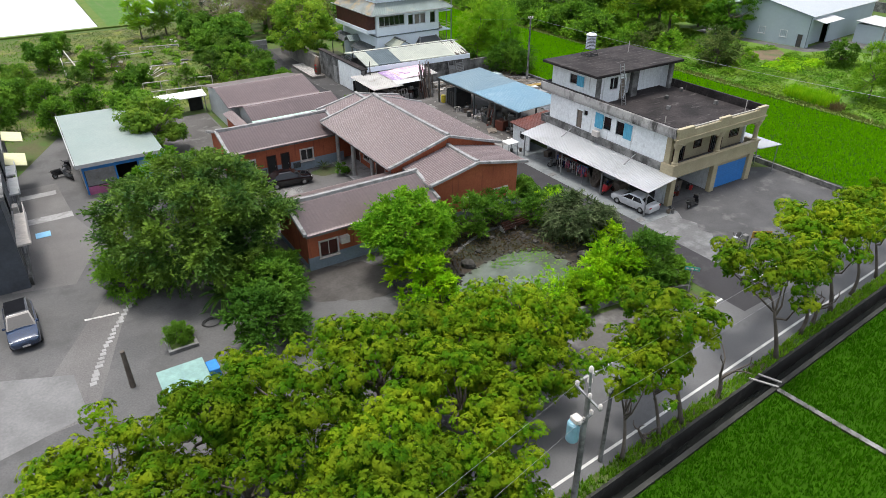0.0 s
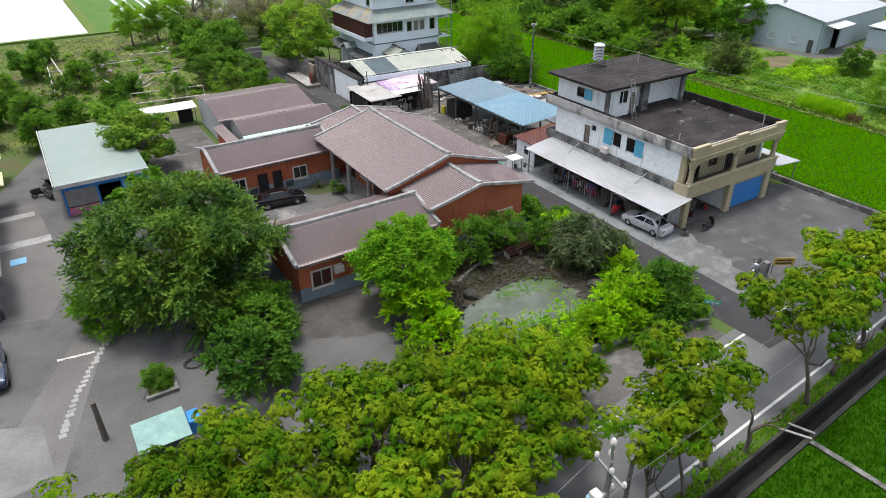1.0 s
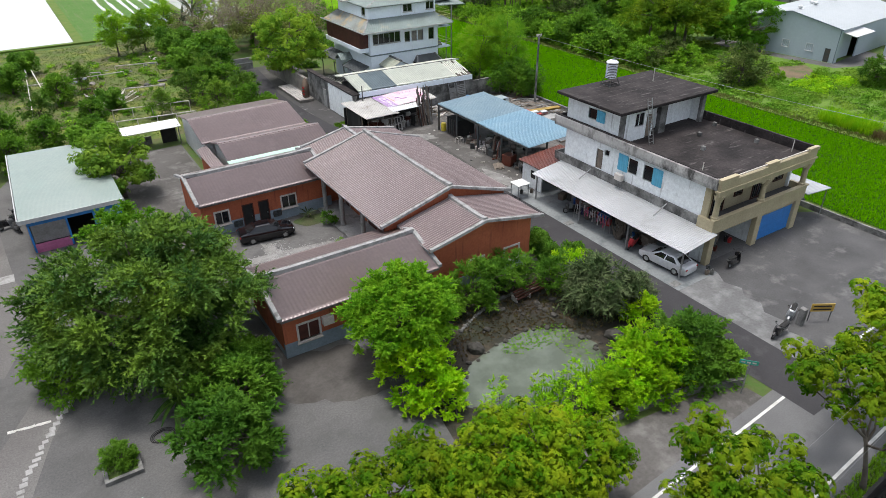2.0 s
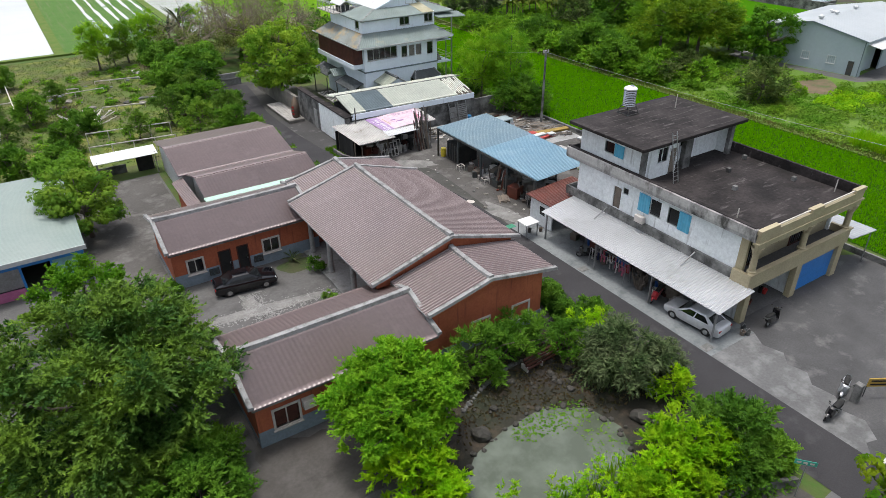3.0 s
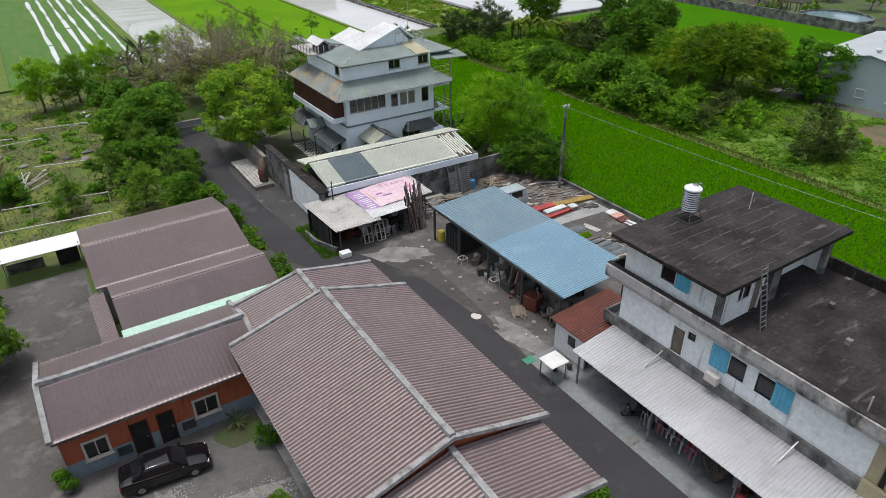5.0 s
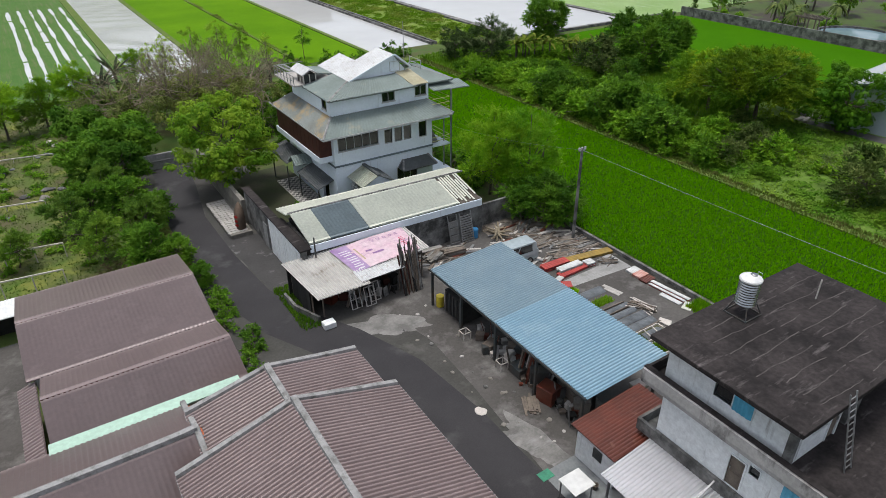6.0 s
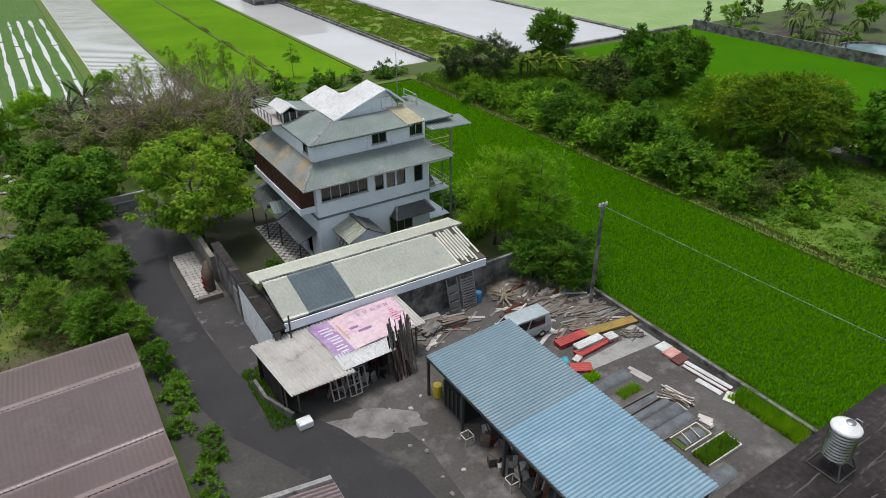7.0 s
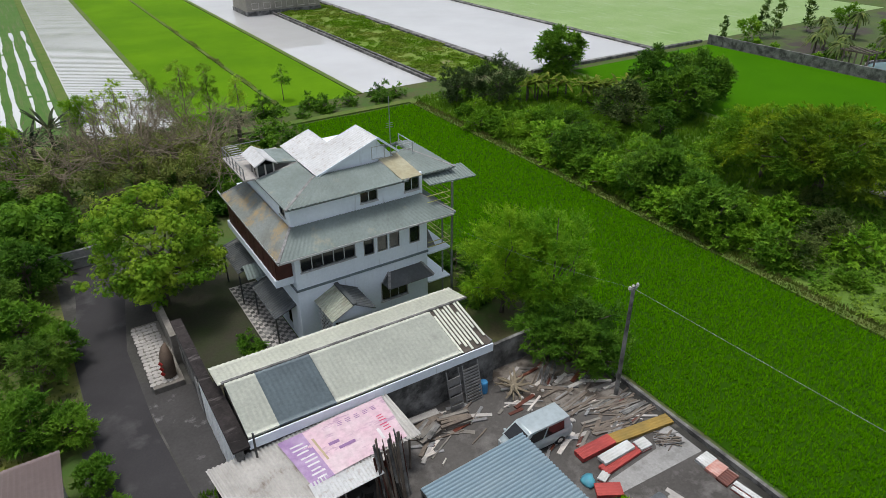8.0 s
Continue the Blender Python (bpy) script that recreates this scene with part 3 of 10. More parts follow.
plate("lane_side", rect(37.4, 39.9, 86.0, 106.5), 0.004, M_LANESIDE, "dark worn ground beside the stone wall", "pavement")
plate("verge", ((17, 15.5), (39, 17.5), (38.6, 20.6), (36.5, 21.7), (24.5, 23.0), (17, 22.0)), 0.003, M_DIRTYCONC, "dusty paved verge between pond and road", "pavement")
plate("pale_apron", ((-9, 37.5), (-3.2, 36.4), (0.6, 34.7), (0.9, 30.6), (-4, 29.3), (-9, 29.0)), 0.018, surf("bright_worn_concrete", (0.19, 0.19, 0.19), (0.145, 0.145, 0.145), big=0.5, fine=6, rough=0.88, bump=0.1, stain=(0.14, 0.14, 0.14), stain_scale=0.7), "paler worn concrete in the yard's corner", "pavement")
plate("back_strip", rect(37.3, 40.2, 30, 62.5), 0.008, M_CONC, "concrete strip behind the tiled house", "pavement")
plate("house_apron", rect(43.4, 47.8, 29.6, 50.5), 0.026, M_APRON, "pale blue-grey concrete apron under the awning", "pavement")
plate("front_yard", ((43.4, 17.6), (67, 19.6), (63.4, 31.4), (59.5, 33.5), (47.8, 33.5), (47.8, 29.6), (43.4, 29.6)), 0.014, M_ASPH_YARD, "old patched asphalt yard before the concrete house", "pavement")
plate("front_apron", ((43.4, 19.6), (44.3, 20.4), (45.0, 20.2), (45.9, 21.3), (45.6, 22.4), (46.4, 23.3), (46.2, 24.6), (47.0, 25.4), (46.7, 26.5), (47.5, 27.3), (47.1, 28.5), (47.8, 29.6), (43.4, 29.6)), 0.0245,
      surf("scuffed_pale_concrete", (0.105, 0.106, 0.108), (0.145, 0.146, 0.148), big=0.35, fine=6, rough=0.85, bump=0.12, stain=(0.215, 0.218, 0.22), stain_scale=0.7, stain_at=(0.48, 0.72)), "worn pale concrete along the lane", "pavement")
plate("work_yard", ((43.6, 50.5), (64.2, 50.5), (64.2, 72.5), (57, 75), (41.2, 75), (41.3, 71.2), (42.6, 69.0), (44.0, 66.6), (44.6, 63.6), (44.3, 58.0)), 0.010, M_DIRTYCONC, "dusty stained concrete work yard round the shed", "pavement")
# dark blotches are painted for dark soil and shadow together
plate("bare_ground", ((57, 72), (64, 66), (64.4, 76), (57, 76.5)), 0.016, surf("dusty_earth_with_shadow", (0.22, 0.20, 0.18), (0.10, 0.085, 0.07), big=0.5, fine=5, bump=0.3, stain=(0.055, 0.045, 0.036), stain_scale=0.7, stain_at=(0.45, 0.6)), "pale dusty earth with roots and rubble, blotched with dark soil and painted shadow", "ground")
plate("gate_apron", ((36.4, 88.0), (39.8, 85.5), (39.8, 75.5), (37.6, 74.0)), 0.018, surf("dark_stained_concrete", (0.06, 0.058, 0.058), (0.045, 0.044, 0.044), big=0.4, fine=5, rough=0.8, stain=(0.2, 0.2, 0.2), stain_scale=0.5, stain_at=(0.6, 0.72)), "stained concrete apron before the gate", "pavement")
# this soil's colour is taken darker for the shade beside the house
plate("garden_yard", rect(39.9, 47.6, 80.6, 100), 0.006, surf("shade_dark_garden_soil", (0.045, 0.042, 0.03), (0.035, 0.05, 0.018), big=0.4, fine=5, rough=0.95, bump=0.4), "dark garden soil with shade in its colour beside the white house", "ground")
bm = bmesh.new()
random.seed(5)
for k in range(26):
    t = k / 25
    x, y = 1.3 + 2.7 * t + 2.0 * t * t, 33 + 9.5 * t
    w = random.uniform(0.25, 0.45)
    box(bm, x, x + w, y, y + random.uniform(0.22, 0.38), 0.012, 0.035)
setting("paving_edge", bm, M_CONC_PALE, "row of pale broken paving blocks along the yard's edge", "paving")

# rice and flooded fields, each a level sheet with grassy bunds between
def field(name, x0, x1, y0, y1, z, mat, label, category="field"):
    return plate(name, rect(x0, x1, y0, y1), z, mat, label, category)


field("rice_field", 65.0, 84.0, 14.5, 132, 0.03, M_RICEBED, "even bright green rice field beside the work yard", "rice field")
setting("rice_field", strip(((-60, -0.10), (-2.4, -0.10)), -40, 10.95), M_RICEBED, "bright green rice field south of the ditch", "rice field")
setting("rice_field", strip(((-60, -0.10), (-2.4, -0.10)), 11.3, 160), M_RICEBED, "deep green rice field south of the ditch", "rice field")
setting("bund", boxes((84.0, 85.0, 20, 133, -0.05, 0.22), (52, 94, 132.6, 134.0, -0.05, 0.2)), M_BUND, "dry grassy bund at the rice field's edge", "bund")
setting("bund", strip(((-60, -0.1), (-60, 0.04), (-2.4, 0.04), (-2.4, -0.1)), 10.95, 11.3), M_MOULD, "low mossy concrete bund between two rice fields", "bund")
FIELDS_N = 141.0
field("rice_field", 53.0, 66.35, FIELDS_N, 330, 0.03, M_RICE, "bright green rice field far behind the houses", "rice field")
field("rice_field", 66.95, 79.3, FIELDS_N, 330, 0.03, M_RICE, "bright green rice field behind the white house", "rice field")
field("rice_field", 118, 155.5, 74, 133.5, 0.03, surf("deep_rice_sward", (0.036, 0.13, 0.001), (0.045, 0.15, 0.001), big=0.08, fine=7, rough=0.9, bump=0.4, spec=0.02, fine_mix=0.2), "bright green rice field before the grey wall", "rice field")
field("water", 80.2, 92.8, 141.5, 330, 0.02, M_SKYWATER, "flooded paddy with the white sky's reflection put in its colour", "water")
field("water", 111, 142, 137.5, 400, 0.02, M_SKYWATER, "large flooded paddy with the sky's reflection put in its colour", "water")
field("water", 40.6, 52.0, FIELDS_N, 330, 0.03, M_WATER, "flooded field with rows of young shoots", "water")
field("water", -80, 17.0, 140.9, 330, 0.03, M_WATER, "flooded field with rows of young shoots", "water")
field("grass_strip", 94.2, 109.5, 141, 400, 0.05, surf("bright_rough_grass", (0.12, 0.21, 0.02), (0.17, 0.23, 0.045), big=0.12, fine=2, rough=0.95, bump=0.4, stain=(0.22, 0.2, 0.12), stain_scale=0.15, stain_at=(0.58, 0.7)), "rough grass strip between flooded paddies", "grass")
M_YOUNG = surf("young_paddy", (0.18, 0.31, 0.06), (0.24, 0.36, 0.11), big=0.1, fine=3, rough=0.4, bump=0.2, fine_mix=0.7, stain=(0.34, 0.43, 0.25), stain_scale=0.5, stain_at=(0.55, 0.72), stretch=(1.6, 0.3, 1.0))
field("rice_field", 143.5, 230, 136.5, 400, 0.03, M_YOUNG, "young rice in shallow bright water", "rice field")
M_VEG = surf("vegetable_beds", (0.055, 0.14, 0.018), (0.075, 0.15, 0.03), big=0.3, fine=5, rough=0.9, bump=0.5, fine_mix=0.6, stain=(0.12, 0.14, 0.06), stain_scale=0.6, stretch=(3.0, 0.12, 1.0))
field("vegetable_field", 18.6, 39.0, FIELDS_N, 330, 0.03, M_VEG, "vegetable field with long beds", "field")
bm = bmesh.new()
random.seed(11)
for x in (26.6, 28.9, 31.4, 33.2, 35.6, 37.9):
    y, last = 147 + random.uniform(0, 6), None
    while y < 228:
        w = max(0.03, 0.3 + 0.34 * noise.noise(Vector((x, y * 0.11, 1))) + random.uniform(-0.05, 0.05))
        c = x + 0.18 * noise.noise(Vector((x, y * 0.09, 7)))
        row = (bm.verts.new((c - w, y, 0.05)), bm.verts.new((c + w, y, 0.05)))
        if last:
            bm.faces.new((last[0], last[1], row[1], row[0]))
        last = None if random.random() < 0.03 else row
        y += random.uniform(0.9, 1.6)
shoots = bmesh.new()
for k in range(150):
    y = 141.6 + k * 1.15
    v = [shoots.verts.new(p) for p in ((40.8, y + 7, 0.05), (51.9, y, 0.05), (51.9, y + 0.13, 0.05), (40.8, y + 7.13, 0.05), (40.8, y + 7.06, 0.1), (51.9, y + 0.06, 0.1))]
    shoots.faces.new((v[0], v[1], v[5], v[4]))
    shoots.faces.new((v[4], v[5], v[2], v[3]))
tagged(setting("shoot_rows", shoots, surf("young_shoots", (0.22, 0.26, 0.17), (0.34, 0.37, 0.29), big=0.2, fine=3, rough=0.9), "rows of young rice shoots in the flooded field", "rice"), "rows of young rice shoots in the flooded field", "rice", kind="stuff")
setting("water_furrow", bm, M_WATER, "water-filled furrows between vegetable beds", "water")
setting("bund", boxes((17.0, 18.6, 141, 330, -0.05, 0.25), (39.0, 40.6, 140, 330, -0.05, 0.2), (52.0, 53.0, 140, 330, -0.05, 0.2), (66.35, 66.95, 141, 330, -0.05, 0.2), (79.3, 80.2, 141, 330, -0.05, 0.2), (-60, 40, 139.8, 141.0, -0.05, 0.3)), M_BUND,
        "narrow earth bunds between the far fields", "bund")
setting("canal_wall", boxes((92.8, 93.2, 141, 400, -0.05, 0.5), (93.8, 94.2, 141, 400, -0.05, 0.5), (109.5, 111.0, 138, 400, -0.05, 0.4), (111.0, 156, 135.6, 136.4, -0.05, 0.5), (142, 143.5, 137, 400, -0.05, 0.3)), M_MOULD,
        "dark concrete walls of a field canal", "canal")
setting("field_wall", boxes((155.8, 156.2, 60, 134.2, -0.05, 1.9)), M_MOULD, "long weathered grey boundary wall beyond the field", "wall")
plate("kerb_gutter", ((63.72, 51.0), (64.2, 51.0), (64.2, 72.0), (63.72, 72.0)), 0.02, M_DITCH, "dark wet gutter along the kerb", "gutter")
setting("field_kerb", boxes((64.2, 64.45, 33.0, 78, -0.02, 0.35), (63.3, 64.2, 33.0, 33.2, -0.02, 0.5), (63.45, 63.65, 22.5, 33.0, -0.02, 0.5)), M_MOULD, "low concrete kerb wall along the rice field", "kerb")


# ---- the tiled courtyard house ----
def gable_roof(parent, axis, a0, a1, c0, c1, cr, ze0, ze1, zr, mat, pitch=0.24, amp=0.035, step=0.0, caps=True, verge=(True, True), ridge=0.38, cap_mat=None):
    """A ridged roof. The ridge runs along axis from a0 to a1 at cr; eaves at c0 and c1 at heights ze0 and ze1."""
    P = (lambda a, c, z: (a, c, z)) if axis == "x" else (lambda a, c, z: (c, a, z))
    along = Vector(P(a1, 0, 0)) - Vector(P(a0, 0, 0))
    cm = cap_mat or M_RIDGE
    for c, ze in ((c0, ze0), (c1, ze1)):
        sheet("roof_slope", P(a0, cr, zr), along, Vector(P(a0, c, ze)) - Vector(P(a0, cr, zr)), pitch, amp, mat, parent, step=step, sharp=0.5 if amp > 0.05 else 2.0, samples=6 if amp > 0.05 else 4, lip=0.034, boxy=amp > 0.05)
    if amp > 0.05:
        for c, ze in ((c0, ze0), (c1, ze1)):
            out = 0.03 if c > cr else -0.03
            part("eave_trim", beam(bmesh.new(), P(a0 + 0.1, c + out, ze + 0.03), P(a1 - 0.1, c + out, ze + 0.03), 0.03, 0.09), M_RIDGE, parent, "grey gutter strip")
    if caps:
        n = 14
        path = []
        for i in range(n + 1):
            s = a0 + (a1 - a0) * i / n
            path.append(P(s, cr, zr - 0.02 + 0.10 * abs(2 * i / n - 1) ** 6))
        part("ridge_cap", rail(bmesh.new(), path, ridge, 0.24, P(0, 1, 0)), cm, parent)
        for a, on in ((a0, verge[0]), (a1, verge[1])):
            if not on:
                continue
            path = []
            for c, ze, order in ((c0, ze0, range(6, 0, -1)), (c1, ze1, range(0, 7))):
                for i in order:
                    v = i / 6
                    path.append(P(a, cr + (c - cr) * v, zr + (ze - zr) * v + 0.06 * (v ** 4)))
            part("verge_cap", rail(bmesh.new(), path, 0.33, 0.19, P(1, 0, 0)), cm, parent)


def gable_end(bm, axis, at, thick, c0, c1, cr, z0, ze, zr):
    """A gable wall, upright, closed under the slopes."""
    pts = [(c0, z0), (c1, z0), (c1, ze), (cr, zr), (c0, ze)]
    P = (lambda a, c, z: (a, c, z)) if axis == "x" else (lambda a, c, z: (c, a, z))
    lo = [bm.verts.new(P(at, c, z)) for c, z in pts]
    hi = [bm.verts.new(P(at + thick, c, z)) for c, z in pts]
    bm.faces.new(lo[::-1])
    bm.faces.new(hi)
    for i in range(len(pts)):
        j = (i + 1) % len(pts)
        bm.faces.new((lo[i], lo[j], hi[j], hi[i]))
    return bm


TILE = dict(pitch=0.235, amp=0.13)
STEPPED = dict(pitch=0.27, amp=0.03, step=0.36)
hall = thing("main_hall", "brick-red main hall with a ridged mauve tile roof", "house", (32.45, 50, 0))
gable_roof(hall, "y", 42.75, 57.0, 26.45, 38.2, 32.45, 4.15, 4.15, 5.9, M_TILE, **TILE)
for y in (43.05, 56.7):
    part("gable_wall", gable_end(bmesh.new(), "y", y, 0.25, 26.95, 37.7, 32.45, 0, 4.1, 5.8), M_BRICK, hall)
bm = bmesh.new()
wall(bm, "y", 29.4, 0.25, 43.3, 56.7, 0, 4.6, [(44.6, 45.6, 0, 2.2), (46.6, 47.8, 0.95, 2.2), (49.2, 51.0, 0, 2.5), (52.4, 53.6, 0.95, 2.2), (54.6, 55.6, 0, 2.2)])
part("long_wall", bm, M_BRICK, hall)
bm = bmesh.new()
wall(bm, "y", 37.4, 0.22, 43.3, 56.7, 0, 4.1, [(46, 47.2, 1.2, 2.3), (52, 53.2, 1.2, 2.3)])
part("long_wall", bm, M_BRICK, hall)
for a in (46.0, 52.0):
    window(hall, "y", 37.62, 1, a, a + 1.2, 1.2, 2.3, M_TRIM)
for a, b in ((44.6, 45.6), (49.2, 51.0), (54.6, 55.6)):
    door(hall, "y", 29.4, -1, a, b, 0.1, 2.2 if b - a < 1.5 else 2.5, M_DARKWOOD, M_TRIM)
for a in (46.6, 52.4):
    window(hall, "y", 29.4, -1, a, a + 1.2, 0.95, 2.2, M_TRIM)
for y in (44.4, 48.0, 52.0, 55.6):
    bm = lathe(bmesh.new(), (27.5, y, 0), [(0.26, 0), (0.26, 0.25), (0.2, 0.3), (0.18, 3.7), (0.22, 3.75), (0.22, 3.95)], 14)
    part("column", bm, M_CONC_PALE, hall, "grey concrete porch column", smooth=False)
part("porch_floor", boxes((26.9, 29.4, 43.3, 56.7, 0, 0.14)), M_CONC_PALE, hall)
part("fascia", boxes((26.5, 26.62, 42.9, 57.1, 3.98, 4.1)), M_DARKWOOD, hall)


def ear_room(name, label, y0, y1, south):
    h = thing(name, label, "house", (32.45, (y0 + y1) / 2, 0))
    gable_roof(h, "y", y0, y1, 27.85, 37.75, 32.45, 3.95, 3.92, 5.0, M_TILE, verge=(south, not south), **TILE)
    e, t = (y0 + 0.35, 0.25) if south else (y1 - 0.6, 0.25)
    bm = bmesh.new()
    gable_end(bm, "y", e, t, 28.35, 36.9, 32.45, 0.85, 3.9, 4.9)
    part("gable_wall", bm, M_BRICK, h)
    for x in (28.35, 36.68):
        part("side_wall", boxes((x, x + 0.22, min(y0, y1) + 0.6, max(y0, y1) - 0.3, 0.85, 3.9)), M_BRICK, h)
    part("plinth", boxes((28.3, 36.95, y0 + 0.3, y1 - 0.3, 0, 0.85)), M_WAINSCOT, h)
    face, out = (e, -1) if south else (e + t, 1)
    for a in (34.55, 31.3):
        window(h, "x", face, out, a, a + 1.25, 0.95, 1.95, M_TRIM, glass=M_DARKWOOD, width=0.14)
    return h


ear_room("side_room", "brick-red side room with a lower mauve tile roof", 38.3, 42.9, True)
ear_room("side_room", "brick-red rear side room with a lower mauve tile roof", 57.1, 61.2, False)


def wing(name, label, y0, y1, yr, ze, zr, doors, wins, plain_wins):
    h = thing(name, label, "house", (22.4, yr, 0))
    gable_roof(h, "x", 16.75, 28.05, y0, y1, yr, ze, ze, zr, M_TILE, **STEPPED)
    s, n = y0 + 0.5, y1 - 0.5
    x0, x1 = 17.0, 28.3
    holes = [(a, b, 0, 2.15) for a, b in doors] + [(a, b, z, w) for a, b, z, w in wins]
    bm = bmesh.new()
    wall(bm, "x", s, 0.22, x0, x1, 1.1, ze + 0.15, [(a, b, max(z, 1.1), w) for a, b, z, w in holes])
    part("front_wall", bm, M_BRICK, h)
    bm = bmesh.new()
    wall(bm, "x", s - 0.012, 0.24, x0 - 0.012, x1, 0, 1.1, [(a, b, z, 1.1) for a, b, z, w in holes if z < 1.1])
    part("wainscot", bm, M_WAINSCOT, h)
    part("wainscot", boxes((x0 - 0.012, x0 + 0.2, s + 0.228, n, 0, 0.5)), M_WAINSCOT, h)
    part("rear_wall", wall(bmesh.new(), "x", n - 0.22, 0.22, x0, x1, 0, ze + 0.15), M_BRICK, h)
    for x, z in ((x0, 0.5), (x1 - 0.2, 0)):
        part("gable_wall", gable_end(bmesh.new(), "x", x, 0.2, s + 0.24, n - 0.24, yr, z, ze + 0.1, zr - 0.1), M_BRICK, h)
    for a, b in doors:
        door(h, "x", s, -1, a, b, 0.02, 2.15, M_DARK, M_DARKWOOD)
    for a, b, z, w in wins:
        window(h, "x", s, -1, a, b, z, w, M_TRIM, width=0.13, bars=0, glass=M_DARKWOOD if plain_wins else None)
    part("gutter", boxes((16.8, 28.0, y0 + 0.04, y0 + 0.11, ze - 0.17, ze - 0.1)), M_MOULD, h)
    return h


wing_n = wing("north_wing", "brick-red wing with mauve tiles, two doors and two windows", 55.6, 63.0, 59.3, 3.2, 4.35, [(20.35, 21.15), (21.75, 22.5)], [(18.05, 19.1, 1.05, 2.1), (23.75, 24.95, 1.05, 2.1)], False)
wing("south_wing", "brick-red wing with mauve tiles facing the road", 37.35, 44.45, 40.9, 3.2, 4.35, [], [(17.95, 19.3, 1.0, 2.2)], True)
bm = boxes((19.5, 20.2, 37.45, 37.85, 1.75, 2.3))
tagged(part("air_conditioner", bm, M_TRIM), "boxy white air conditioner on the wing's wall", "air conditioner")

for x in (19.42, 22.85):
    grille = part("wall_grille", boxes((x, x + 0.72, 55.99, 56.08, 0.45, 0.5)), M_STEEL, wing_n, "dark slatted grille on the wainscot")
    part("rail", boxes((x, x + 0.72, 55.99, 56.08, 0.92, 0.97), (x, x + 0.05, 55.99, 56.08, 0.5, 0.92), (x + 0.67, x + 0.72, 55.99, 56.08, 0.5, 0.92)), M_STEEL, grille)
    part("slat", [boxes((x + 0.05, x + 0.67, 56.02, 56.06, 0.55 + 0.09 * k, 0.59 + 0.09 * k)) for k in range(4)], M_STEEL, grille)
    part("backing", boxes((x + 0.05, x + 0.67, 56.065, 56.085, 0.5, 0.92)), M_GREYPATCH, grille)
part("roundel", lathe(bmesh.new(), (0, 0, 0), [(0.26, 0), (0.26, 0.04), (0.18, 0.05)], 20), M_TRIM, wing_n, "pale round plaque").matrix_basis = pose(26.3 - 22.4, 56.09 - 59.3, 2.0, 90, 0, 0)

# the two long roofs behind
def back_house(name, label, y0, y1, yr, ze, zr, x0=20.9):
    h = thing(name, label, "house", (26.5, yr, 0))
    gable_roof(h, "x", x0, 31.85, y0, y1, yr, ze, ze, zr, M_TILE, caps=False, **STEPPED)
    part("ridge_cap", boxes((x0, 31.85, yr - 0.14, yr + 0.14, zr + 0.02, zr + 0.032)), M_TILE, h)
    # added dark dashes stand in for the broken shadow line below the cap
    dashes = int((31.85 - x0) / 0.27)
    part("ridge_filler", boxes(*[(x0 + 0.27 * k, x0 + 0.27 * k + 0.15, yr - 0.155, yr - 0.12, zr - 0.06, zr + 0.018) for k in range(dashes)]), M_DARKWOOD, h, "dark dashes that draw the ridge cap's shadow line")
    for x in (x0 + 0.4, 31.3):
        part("gable_wall", gable_end(bmesh.new(), "x", x, 0.15, y0 + 0.3, y1 - 0.3, yr, 0, ze, zr - 0.1), M_PALEROOF, h)
    part("long_wall", boxes((x0 + 0.55, 31.3, y0 + 0.3, y0 + 0.45, 0, ze), (x0 + 0.55, 31.3, y1 - 0.45, y1 - 0.3, 0, ze)), M_PALEROOF, h)
    return h


back_house("store_house", "long low house with a mauve tile-sheet roof", 69.85, 80.2, 75.1, 3.1, 4.1)
hb = back_house("store_house", "second long low house with a mauve tile-sheet roof", 63.3, 69.75, 66.5, 3.12, 4.1, x0=21.6)
part("gutter", boxes((21.5, 31.3, 62.75, 63.6, 3.2, 3.3)), surf("pale_green_gutter", (0.42, 0.60, 0.50), (0.36, 0.52, 0.43), big=0.6, fine=4, rough=0.5), hb, "wide pale green gutter")
sheet("side_roof", (21.3, 63.4, 2.75), (0, 6.8, 0), (-1.0, 0, -0.35), 0.27, 0.1, M_TILE, hb, boxy=True)
part("side_wall", boxes((20.6, 20.72, 63.6, 70.0, 0, 2.3)), M_BRICK, hb)
cp = thing("carport", "small white tin lean-to beside the long house", "shelter", (18, 80, 0))
sheet("roof", (15.0, 81.7, 2.35), (6.0, 0, 0), (0, -2.1, -0.25), 0.2, 0.02, paint_mat("white_tin", (0.72, 0.74, 0.74), 0.5, 0, 0.1), cp)
for x, y in ((15.3, 81.5), (20.7, 81.5), (15.3, 79.9), (20.7, 79.9)):
    part("post", boxes((x, x + 0.08, y, y + 0.08, 0, 2.25)), M_GREYSTEEL, cp)
part("back_wall", boxes((15.4, 18.0, 81.6, 81.7, 0, 0.9)), M_MOULD, cp)
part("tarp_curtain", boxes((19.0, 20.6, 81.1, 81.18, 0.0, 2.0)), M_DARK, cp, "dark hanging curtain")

# the low teal-roofed workshop
ws_ = thing("workshop", "low workshop with a pale green tin roof and bright blue front", "workshop", (8.2, 68.5, 0))
sheet("roof", (12.1, 60.9, 3.05), (0, 16.2, 0), (-7.6, 0, 0.1), 0.2, 0.018, M_TEALTIN, ws_)
part("fascia", boxes((4.45, 12.15, 60.82, 60.9, 2.85, 3.2), (4.37, 4.45, 60.9, 77.1, 2.9, 3.2)), M_PALEROOF, ws_)
M_BLUEPAINT = paint_mat("bright_blue_paint", (0.02, 0.22, 0.62), 0.45, 0, 0.1)
